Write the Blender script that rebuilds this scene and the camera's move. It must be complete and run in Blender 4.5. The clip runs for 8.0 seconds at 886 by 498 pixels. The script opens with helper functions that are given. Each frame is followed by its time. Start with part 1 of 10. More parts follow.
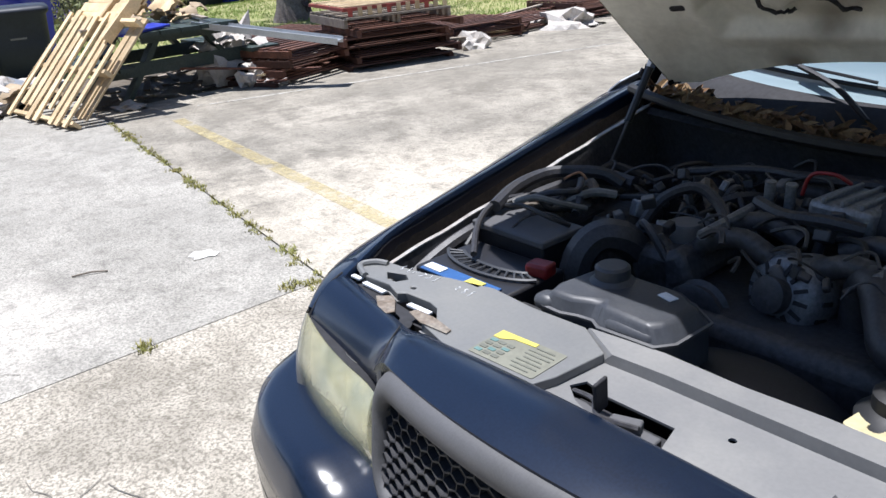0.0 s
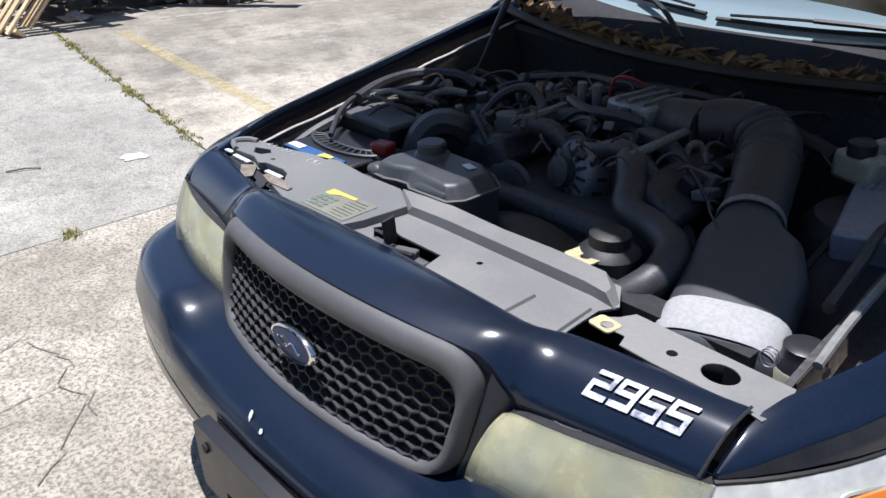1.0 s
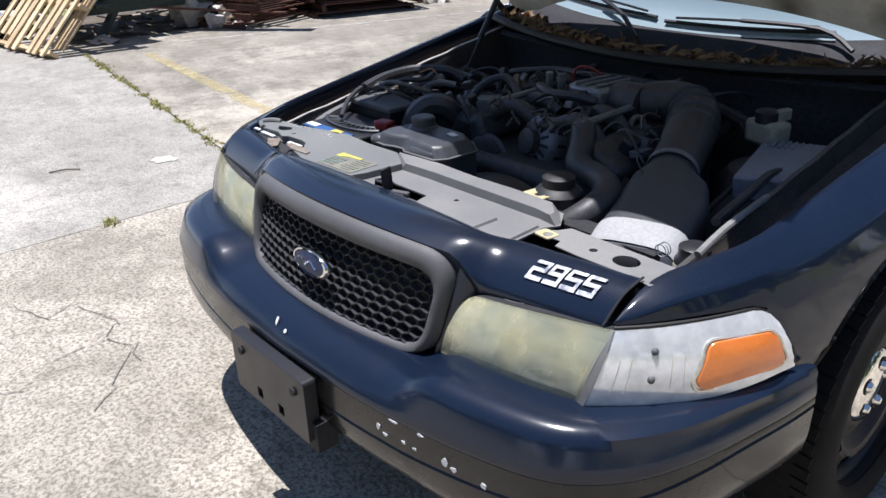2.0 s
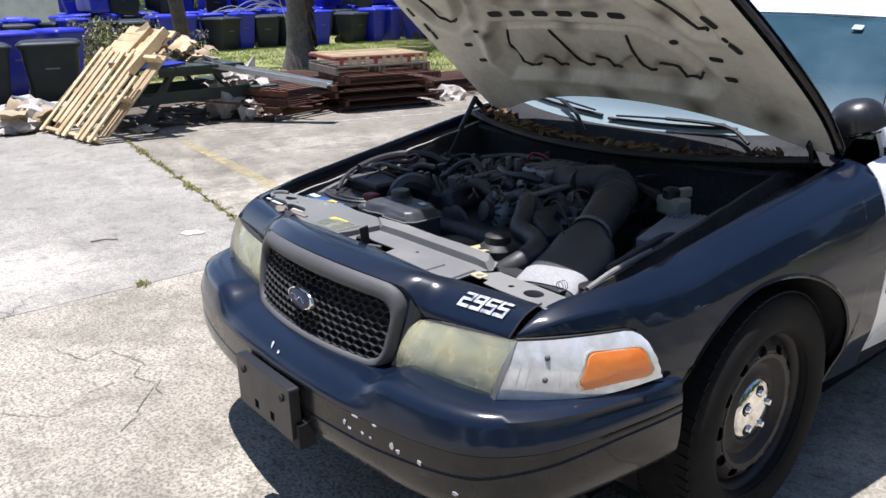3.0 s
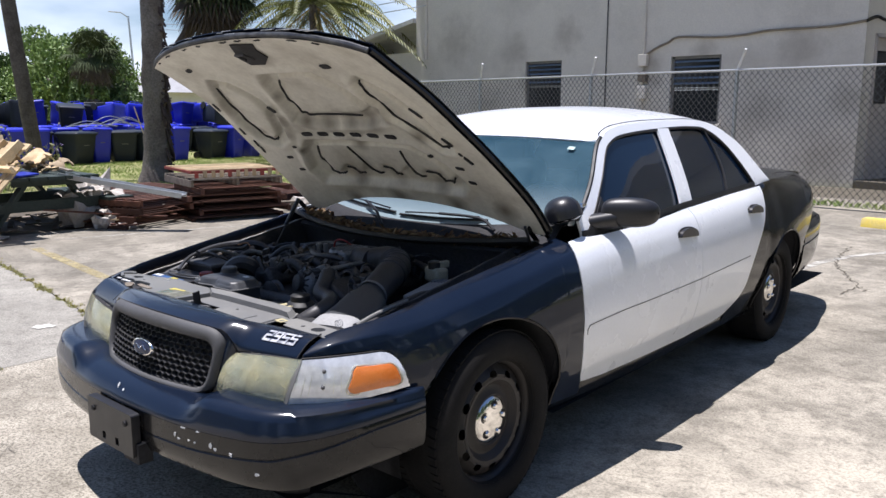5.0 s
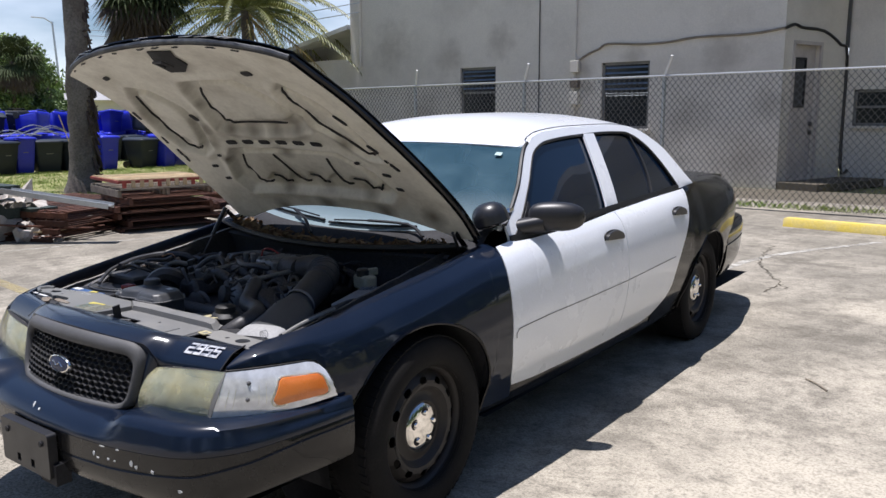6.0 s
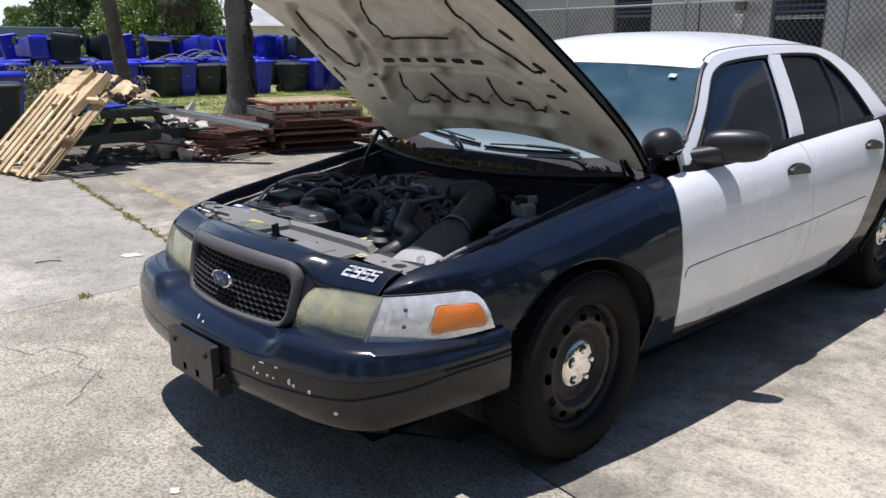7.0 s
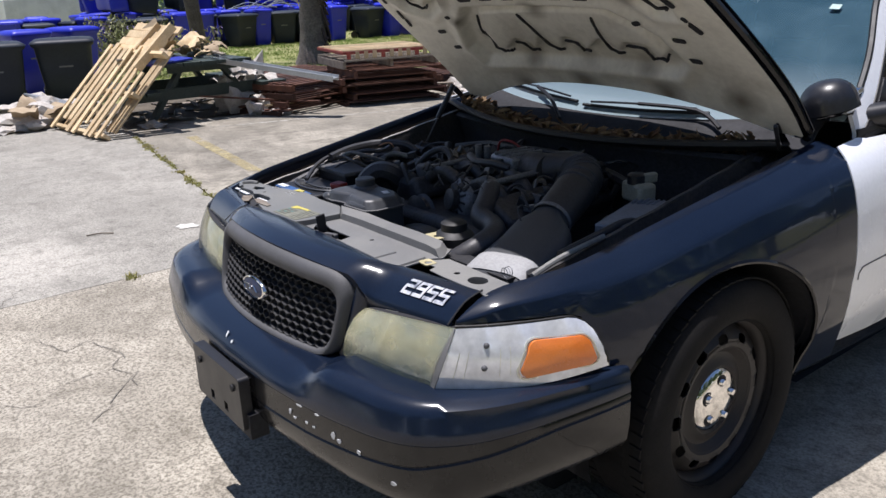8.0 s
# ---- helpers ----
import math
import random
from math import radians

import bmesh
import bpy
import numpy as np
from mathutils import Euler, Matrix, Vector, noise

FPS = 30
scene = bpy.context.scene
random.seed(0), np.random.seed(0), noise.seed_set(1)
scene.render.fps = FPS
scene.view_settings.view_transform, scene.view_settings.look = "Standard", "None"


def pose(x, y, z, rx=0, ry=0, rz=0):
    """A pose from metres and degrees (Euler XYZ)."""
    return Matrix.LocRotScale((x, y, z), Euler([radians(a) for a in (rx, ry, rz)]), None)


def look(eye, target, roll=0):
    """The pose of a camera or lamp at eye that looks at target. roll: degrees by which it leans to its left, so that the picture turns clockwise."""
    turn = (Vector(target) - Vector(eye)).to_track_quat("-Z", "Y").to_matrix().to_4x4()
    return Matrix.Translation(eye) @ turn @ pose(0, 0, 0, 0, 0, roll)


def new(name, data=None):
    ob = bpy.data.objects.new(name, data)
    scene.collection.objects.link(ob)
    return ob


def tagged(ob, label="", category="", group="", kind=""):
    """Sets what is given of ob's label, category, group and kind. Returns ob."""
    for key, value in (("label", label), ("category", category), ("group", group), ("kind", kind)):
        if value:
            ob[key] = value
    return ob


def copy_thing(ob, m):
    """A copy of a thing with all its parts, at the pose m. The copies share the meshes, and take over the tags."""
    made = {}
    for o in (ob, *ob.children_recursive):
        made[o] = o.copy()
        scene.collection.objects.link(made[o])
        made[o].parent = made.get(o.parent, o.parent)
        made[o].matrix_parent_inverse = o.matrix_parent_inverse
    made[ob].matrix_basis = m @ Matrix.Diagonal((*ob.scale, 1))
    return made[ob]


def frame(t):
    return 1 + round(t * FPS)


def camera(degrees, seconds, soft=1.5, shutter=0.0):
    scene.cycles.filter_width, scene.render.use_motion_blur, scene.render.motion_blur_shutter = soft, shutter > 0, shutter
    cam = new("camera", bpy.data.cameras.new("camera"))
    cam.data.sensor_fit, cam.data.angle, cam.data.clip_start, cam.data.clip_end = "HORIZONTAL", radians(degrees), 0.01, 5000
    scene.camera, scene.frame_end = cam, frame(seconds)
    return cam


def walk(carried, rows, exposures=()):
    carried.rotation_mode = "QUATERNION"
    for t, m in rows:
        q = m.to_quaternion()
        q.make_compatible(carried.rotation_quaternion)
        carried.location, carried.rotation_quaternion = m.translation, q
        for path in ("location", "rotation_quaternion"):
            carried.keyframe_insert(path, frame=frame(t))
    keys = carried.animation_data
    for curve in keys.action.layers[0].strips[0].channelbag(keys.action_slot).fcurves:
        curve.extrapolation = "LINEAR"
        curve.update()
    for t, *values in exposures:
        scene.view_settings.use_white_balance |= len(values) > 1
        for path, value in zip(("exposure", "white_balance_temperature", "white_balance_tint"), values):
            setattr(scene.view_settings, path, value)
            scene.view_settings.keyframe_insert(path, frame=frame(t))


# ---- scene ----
cam = camera(59.1, 8.0)
PATH = [
    (0, (0.581, -1.382, 1.386), (-0.857, -0.217, 0.629), -4.7),
    (0.5, (0.757, -1.409, 1.387), (-0.576, -0.152, 0.586), -5.2),
    (1, (0.989, -1.402, 1.367), (-0.346, -0.221, 0.46), -1.6),
    (1.5, (1.145, -1.509, 1.376), (-0.276, -0.389, 0.525), -3.8),
    (1.7, (1.211, -1.567, 1.362), (-0.164, -0.402, 0.495), -2.3),
    (2.8, (1.703, -1.77, 1.399), (0.266, -0.565, 0.704), -1.2),
    (3, (1.786, -1.812, 1.422), (0.309, -0.616, 0.798), -1.3),
    (3.5, (1.951, -1.981, 1.406), (0.494, -0.722, 0.865), -1.2),
    (4, (2.138, -2.096, 1.423), (0.775, -0.719, 0.925), -0.9),
    (4.5, (2.372, -2.128, 1.424), (1.039, -0.694, 1.013), -0.3),
    (5, (2.499, -2.166, 1.443), (1.211, -0.676, 1.099), 0.1),
    (5.2, (2.535, -2.163, 1.447), (1.277, -0.646, 1.106), -0.2),
    (6.3, (2.536, -2.121, 1.441), (1.374, -0.527, 1.113), -0.2),
    (6.5, (2.504, -2.11, 1.431), (1.274, -0.576, 1.067), -0.5),
    (7, (2.37, -2.071, 1.405), (0.962, -0.742, 0.902), -0.1),
    (7.5, (2.118, -1.943, 1.38), (0.615, -0.728, 0.864), -2.5),
    (8, (1.881, -1.652, 1.387), (0.37, -0.506, 0.753), -2.2),
]
EXPOSURE = [(0, 0.69, 6000, 13), (1, 0.58, 6040, 14), (3, 0.61, 6120, 15), (3.5, 0.55, 6150, 15), (5, 0.46, 6220, 16), (6.5, 0.25, 6240, 15), (8, 0.29, 6240, 16)]
walk(cam, [(t, look(eye, target, roll)) for t, eye, target, roll in PATH], EXPOSURE)

# ---- daylight ----
SUN_UP, SUN_FROM = 82.0, 246.0          # degrees above the horizon; degrees from +y towards +x
world = bpy.data.worlds.new("sky")
scene.world = world
world.use_nodes = True
wn, wl = world.node_tree.nodes, world.node_tree.links
wn.clear()
w_out, w_bg = wn.new("ShaderNodeOutputWorld"), wn.new("ShaderNodeBackground")
w_sky, w_mix = wn.new("ShaderNodeTexSky"), wn.new("ShaderNodeMix")
w_geo, w_map, w_noise, w_ramp = wn.new("ShaderNodeTexCoord"), wn.new("ShaderNodeMapping"), wn.new("ShaderNodeTexNoise"), wn.new("ShaderNodeValToRGB")
w_sky.sky_type, w_sky.sun_disc = "NISHITA", False
w_sky.sun_elevation, w_sky.sun_rotation = radians(SUN_UP), radians(SUN_FROM)
w_sky.air_density, w_sky.dust_density, w_sky.ozone_density = 1.0, 0.4, 3.5
w_map.inputs["Scale"].default_value = (1.0, 1.0, 3.2)
w_noise.inputs["Scale"].default_value, w_noise.inputs["Detail"].default_value = 2.4, 7.0
w_ramp.color_ramp.elements[0].position, w_ramp.color_ramp.elements[1].position = 0.32, 0.62
w_mix.data_type = "RGBA"
w_mix.inputs["B"].default_value = (12.5, 13.6, 14.8, 1)
wl.new(w_geo.outputs["Generated"], w_map.inputs["Vector"])
wl.new(w_map.outputs["Vector"], w_noise.inputs["Vector"])
wl.new(w_noise.outputs["Fac"], w_ramp.inputs["Fac"])
w_sep, w_low, w_mul = wn.new("ShaderNodeSeparateXYZ"), wn.new("ShaderNodeMapRange"), wn.new("ShaderNodeMath")
w_low.inputs["From Min"].default_value, w_low.inputs["From Max"].default_value = 0.10, 0.36
w_low.inputs["To Min"].default_value, w_low.inputs["To Max"].default_value = 0.9, 0.0
w_mul.operation = "MULTIPLY"
wl.new(w_geo.outputs["Generated"], w_sep.inputs["Vector"])
wl.new(w_sep.outputs["Z"], w_low.inputs["Value"])
wl.new(w_ramp.outputs["Color"], w_mul.inputs[0])
wl.new(w_low.outputs["Result"], w_mul.inputs[1])
wl.new(w_mul.outputs[0], w_mix.inputs["Factor"])
wl.new(w_sky.outputs["Color"], w_mix.inputs["A"])
wl.new(w_mix.outputs["Result"], w_bg.inputs["Color"])
wl.new(w_bg.outputs["Background"], w_out.inputs["Surface"])
w_bg.inputs["Strength"].default_value = 0.079

sun_data = bpy.data.lights.new("sun", "SUN")
sun_data.energy, sun_data.angle, sun_data.color = 5.0, radians(0.55), (1.0, 0.965, 0.915)
sun = new("sun", sun_data)
sd = (math.cos(radians(SUN_UP)) * math.sin(radians(SUN_FROM)), math.cos(radians(SUN_UP)) * math.cos(radians(SUN_FROM)), math.sin(radians(SUN_UP)))
sun.matrix_world = look(tuple(30 * c for c in sd), (0, 0, 0))

# ---- materials ----
def surface(name, color, rough=0.6, metal=0.0, vary=0.25, scale=3.0, fine=60.0, bump=0.15, bump_dist=0.002, coat=0.0, tint=None, amount=0.35,
            spec=0.5, pieces=0.0, rough_vary=0.15, sharp=(0.42, 0.62)):
    """A worn surface: a coarse stain pattern towards tint, a fine grain, relief, and uneven gloss. pieces: spread of brightness from object to object."""
    m = bpy.data.materials.new(name)
    m.use_nodes = True
    n, l = m.node_tree.nodes, m.node_tree.links
    b = n["Principled BSDF"]
    tc = n.new("ShaderNodeTexCoord")
    big, grain = n.new("ShaderNodeTexNoise"), n.new("ShaderNodeTexNoise")
    big.inputs["Scale"].default_value, big.inputs["Detail"].default_value, big.inputs["Roughness"].default_value = scale, 8.0, 0.62
    grain.inputs["Scale"].default_value, grain.inputs["Detail"].default_value = fine, 4.0
    l.new(tc.outputs["Object"], big.inputs["Vector"])
    l.new(tc.outputs["Object"], grain.inputs["Vector"])
    ramp = n.new("ShaderNodeValToRGB")
    ramp.color_ramp.elements[0].position, ramp.color_ramp.elements[1].position = sharp
    l.new(big.outputs["Fac"], ramp.inputs["Fac"])
    tint = tint or tuple(c * 0.55 for c in color)
    mix = n.new("ShaderNodeMix")
    mix.data_type = "RGBA"
    mix.inputs["A"].default_value, mix.inputs["B"].default_value = (*color, 1), (*tint, 1)
    k = n.new("ShaderNodeMath")
    k.operation = "MULTIPLY"
    k.inputs[1].default_value = amount
    l.new(ramp.outputs["Color"], k.inputs[0])
    l.new(k.outputs[0], mix.inputs["Factor"])
    hsv = n.new("ShaderNodeHueSaturation")
    val = n.new("ShaderNodeMapRange")
    val.inputs["From Min"].default_value, val.inputs["From Max"].default_value = 0.3, 0.7
    val.inputs["To Min"].default_value, val.inputs["To Max"].default_value = 1 - vary, 1 + vary
    l.new(grain.outputs["Fac"], val.inputs["Value"])
    bright = val.outputs["Result"]
    if pieces:
        info, pr, mul = n.new("ShaderNodeObjectInfo"), n.new("ShaderNodeMapRange"), n.new("ShaderNodeMath")
        pr.inputs["To Min"].default_value, pr.inputs["To Max"].default_value = 1 - pieces, 1 + pieces
        mul.operation = "MULTIPLY"
        l.new(info.outputs["Random"], pr.inputs["Value"])
        l.new(pr.outputs["Result"], mul.inputs[0])
        l.new(bright, mul.inputs[1])
        bright = mul.outputs[0]
    l.new(bright, hsv.inputs["Value"])
    l.new(mix.outputs["Result"], hsv.inputs["Color"])
    l.new(hsv.outputs["Color"], b.inputs["Base Color"])
    rr = n.new("ShaderNodeMapRange")
    rr.inputs["To Min"].default_value, rr.inputs["To Max"].default_value = max(0.02, rough - rough_vary), min(1.0, rough + rough_vary)
    l.new(big.outputs["Fac"], rr.inputs["Value"])
    l.new(rr.outputs["Result"], b.inputs["Roughness"])
    b.inputs["Metallic"].default_value = metal
    b.inputs["Specular IOR Level"].default_value = spec
    b.inputs["Coat Weight"].default_value = coat
    b.inputs["Coat Roughness"].default_value = 0.03 if metal > 0.5 or rough < 0.19 else 0.055
    if bump:
        bp = n.new("ShaderNodeBump")
        bp.inputs["Strength"].default_value, bp.inputs["Distance"].default_value = bump, bump_dist
        l.new(grain.outputs["Fac"], bp.inputs["Height"])
        l.new(bp.outputs["Normal"], b.inputs["Normal"])
    return m


def glass(name, color, rough=0.03, alpha=0.35, trans=0.0):
    m = bpy.data.materials.new(name)
    m.use_nodes = True
    b = m.node_tree.nodes["Principled BSDF"]
    b.inputs["Base Color"].default_value = (*color, 1)
    b.inputs["Roughness"].default_value = rough
    b.inputs["Alpha"].default_value = alpha
    b.inputs["Transmission Weight"].default_value = trans
    b.inputs["IOR"].default_value = 1.45
    return m


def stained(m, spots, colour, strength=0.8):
    """Lays stains and painted shade with ragged edges on a material: (centre, reach) in the object's own space."""
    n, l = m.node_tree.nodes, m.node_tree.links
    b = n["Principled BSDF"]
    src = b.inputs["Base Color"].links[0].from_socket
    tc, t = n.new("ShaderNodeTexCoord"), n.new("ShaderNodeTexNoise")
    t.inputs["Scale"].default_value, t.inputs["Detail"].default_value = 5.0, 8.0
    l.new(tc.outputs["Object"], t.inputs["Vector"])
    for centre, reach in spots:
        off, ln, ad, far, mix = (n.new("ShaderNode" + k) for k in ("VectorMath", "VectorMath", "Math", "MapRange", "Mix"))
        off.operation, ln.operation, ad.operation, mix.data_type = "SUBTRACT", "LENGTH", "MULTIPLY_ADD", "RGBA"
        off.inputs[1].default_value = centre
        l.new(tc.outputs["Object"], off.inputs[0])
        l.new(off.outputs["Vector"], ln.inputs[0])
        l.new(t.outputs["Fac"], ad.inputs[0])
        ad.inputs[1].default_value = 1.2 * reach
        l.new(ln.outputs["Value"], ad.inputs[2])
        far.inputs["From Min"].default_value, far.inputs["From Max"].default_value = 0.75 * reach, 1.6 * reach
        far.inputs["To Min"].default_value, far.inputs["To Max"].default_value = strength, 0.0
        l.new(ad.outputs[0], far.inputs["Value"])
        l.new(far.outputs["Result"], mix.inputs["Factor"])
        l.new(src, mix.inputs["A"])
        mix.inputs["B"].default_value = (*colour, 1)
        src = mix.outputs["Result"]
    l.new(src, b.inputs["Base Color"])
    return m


def worn_through(m, low, high, scale=9.0):
    """Lets a coat of paint be missing in patches."""
    n, l = m.node_tree.nodes, m.node_tree.links
    tc, t, r = n.new("ShaderNodeTexCoord"), n.new("ShaderNodeTexNoise"), n.new("ShaderNodeMapRange")
    t.inputs["Scale"].default_value, t.inputs["Detail"].default_value, t.inputs["Roughness"].default_value = scale, 10.0, 0.75
    r.inputs["From Min"].default_value, r.inputs["From Max"].default_value = low, high
    l.new(tc.outputs["Object"], t.inputs["Vector"])
    l.new(t.outputs["Fac"], r.inputs["Value"])
    l.new(r.outputs["Result"], n["Principled BSDF"].inputs["Alpha"])
    return m


def dusty_glare_glass(name, color, film, alpha, dusty):
    """Tinted glass with a thin film of dust in wiped streaks, painted paler with glare low down."""
    m = glass(name, color, 0.02, alpha)
    n, l = m.node_tree.nodes, m.node_tree.links
    b = n["Principled BSDF"]
    tc, mp, t, r, mix, al = n.new("ShaderNodeTexCoord"), n.new("ShaderNodeMapping"), n.new("ShaderNodeTexNoise"), n.new("ShaderNodeMapRange"), n.new("ShaderNodeMix"), n.new("ShaderNodeMapRange")
    mp.inputs["Scale"].default_value, mp.inputs["Rotation"].default_value = (1.6, 2.2, 1.5), (0.3, 0.2, 0.5)
    t.inputs["Scale"].default_value, t.inputs["Detail"].default_value, t.inputs["Distortion"].default_value = 1.3, 9.0, 0.25
    r.inputs["From Min"].default_value, r.inputs["From Max"].default_value = 0.42, 0.74
    mix.data_type = "RGBA"
    mix.inputs["A"].default_value, mix.inputs["B"].default_value = (*color, 1), (*film, 1)
    al.inputs["To Min"].default_value, al.inputs["To Max"].default_value = alpha, dusty
    l.new(tc.outputs["Object"], mp.inputs["Vector"])
    l.new(mp.outputs["Vector"], t.inputs["Vector"])
    l.new(t.outputs["Fac"], r.inputs["Value"])
    # glare put into the colour with the dust, whiter and denser towards the bottom
    sep, low_glare, top, white = n.new("ShaderNodeSeparateXYZ"), n.new("ShaderNodeMapRange"), n.new("ShaderNodeMath"), n.new("ShaderNodeMix")
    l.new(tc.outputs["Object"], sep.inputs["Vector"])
    l.new(sep.outputs["Z"], low_glare.inputs["Value"])
    low_glare.inputs["From Min"].default_value, low_glare.inputs["From Max"].default_value = 0.96, 1.13
    low_glare.inputs["To Min"].default_value, low_glare.inputs["To Max"].default_value = 0.85, 0.0
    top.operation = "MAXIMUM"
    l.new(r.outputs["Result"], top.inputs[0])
    l.new(low_glare.outputs["Result"], top.inputs[1])
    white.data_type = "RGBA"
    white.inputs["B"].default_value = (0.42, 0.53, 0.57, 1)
    l.new(low_glare.outputs["Result"], white.inputs["Factor"])
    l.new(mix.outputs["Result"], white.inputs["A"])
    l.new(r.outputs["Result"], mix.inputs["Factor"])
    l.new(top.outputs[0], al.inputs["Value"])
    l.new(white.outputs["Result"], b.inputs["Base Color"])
    l.new(al.outputs["Result"], b.inputs["Alpha"])
    return m


def concrete(name, light, dark, stain, aggregate=0.0, seed=0.0, worn=(), worn_colour=(0.6, 0.57, 0.5), mottle=1.0):
    """Old concrete: broad weathering, darker blots, sand grain and, where worn, exposed stones."""
    m = bpy.data.materials.new(name)
    m.use_nodes = True
    n, l = m.node_tree.nodes, m.node_tree.links
    b = n["Principled BSDF"]
    tc, mp = n.new("ShaderNodeTexCoord"), n.new("ShaderNodeMapping")
    mp.inputs["Location"].default_value = (seed, seed * 1.7, 0)
    l.new(tc.outputs["Object"], mp.inputs["Vector"])

    def tex(kind, s, detail=6.0, rough=0.6):
        t = n.new(kind)
        t.inputs["Scale"].default_value = s
        if kind == "ShaderNodeTexNoise":
            t.inputs["Detail"].default_value, t.inputs["Roughness"].default_value = detail, rough
        l.new(mp.outputs["Vector"], t.inputs["Vector"])
        return t

    def ramp(src, a, c):
        r = n.new("ShaderNodeMapRange")
        r.inputs["From Min"].default_value, r.inputs["From Max"].default_value = a, c
        l.new(src, r.inputs["Value"])
        return r.outputs["Result"]

    def blend(fac, a, c, mode="MIX"):
        x = n.new("ShaderNodeMix")
        x.data_type, x.blend_type = "RGBA", mode
        for src, slot in ((fac, "Factor"), (a, "A"), (c, "B")):
            if isinstance(src, (tuple, float)):
                x.inputs[slot].default_value = (*src, 1) if isinstance(src, tuple) else src
            else:
                l.new(src, x.inputs[slot])
        return x.outputs["Result"]

    def scaled(src, f):
        x = n.new("ShaderNodeMath")
        x.operation = "MULTIPLY"
        x.inputs[1].default_value = f
        l.new(src, x.inputs[0])
        return x.outputs[0]

    broad, mid, blot = tex("ShaderNodeTexNoise", 0.75), tex("ShaderNodeTexNoise", 3.1, 9.0, 0.7), tex("ShaderNodeTexNoise", 1.3, 4.0)
    sand, speck = tex("ShaderNodeTexNoise", 105.0, 4.0), tex("ShaderNodeTexNoise", 72.0, 3.0, 0.6)
    col = blend(ramp(broad.outputs["Fac"], 0.42, 0.58), light, dark)
    col = blend(scaled(ramp(mid.outputs["Fac"], 0.46, 0.60), 0.60 * mottle), col, stain)
    col = blend(scaled(ramp(blot.outputs["Fac"], 0.60, 0.72), 0.45 * mottle), col, tuple(c * 0.55 for c in stain))
    col = blend(scaled(ramp(sand.outputs["Fac"], 0.50, 0.63), 0.55), col, tuple(c * 0.5 for c in stain))
    # old spill marks with firm edges, thin streaks, and pale worn places (centre and reach)
    spill, streak, hair = tex("ShaderNodeTexNoise", 0.9, 10.0, 0.75), tex("ShaderNodeTexNoise", 7.0, 8.0, 0.8), tex("ShaderNodeTexNoise", 26.0, 6.0, 0.7)
    col = blend(scaled(ramp(spill.outputs["Fac"], 0.54, 0.60), 0.45 * mottle), col, tuple(c * 0.6 for c in stain))
    for k, (cx, cy, reach) in enumerate(worn):
        off, ln, ad = n.new("ShaderNodeVectorMath"), n.new("ShaderNodeVectorMath"), n.new("ShaderNodeMath")
        off.operation, ln.operation, ad.operation = "SUBTRACT", "LENGTH", "MULTIPLY_ADD"
        off.inputs[1].default_value = (cx, cy, 0)
        l.new(tc.outputs["Object"], off.inputs[0])
        l.new(off.outputs["Vector"], ln.inputs[0])
        l.new(mid.outputs["Fac"], ad.inputs[0])
        ad.inputs[1].default_value = 1.6 * reach
        l.new(ln.outputs["Value"], ad.inputs[2])
        far = n.new("ShaderNodeMapRange")
        far.inputs["From Min"].default_value, far.inputs["From Max"].default_value = 1.25 * reach, 2.0 * reach
        far.inputs["To Min"].default_value, far.inputs["To Max"].default_value = 0.85, 0.0
        l.new(ad.outputs[0], far.inputs["Value"])
        col = blend(far.outputs["Result"], col, worn_colour)
    col = blend(scaled(ramp(streak.outputs["Fac"], 0.50, 0.68), 0.62), col, tuple(c * 0.55 for c in stain))
    col = blend(scaled(ramp(hair.outputs["Fac"], 0.52, 0.68), 0.50), col, tuple(c * 0.45 for c in stain))
    if aggregate:
        col = blend(scaled(ramp(speck.outputs["Fac"], 0.50, 0.58), aggregate), col, tuple(c * 0.50 for c in stain))
    l.new(col, b.inputs["Base Color"])
    b.inputs["Roughness"].default_value = 0.93
    b.inputs["Specular IOR Level"].default_value = 0.2
    bp, add = n.new("ShaderNodeBump"), n.new("ShaderNodeMath")
    add.operation = "ADD"
    l.new(sand.outputs["Fac"], add.inputs[0])
    l.new(scaled(speck.outputs["Fac"], -1.6 * aggregate), add.inputs[1])
    bp.inputs["Strength"].default_value, bp.inputs["Distance"].default_value = 0.6, 0.006
    l.new(add.outputs[0], bp.inputs["Height"])
    l.new(bp.outputs["Normal"], b.inputs["Normal"])
    return m


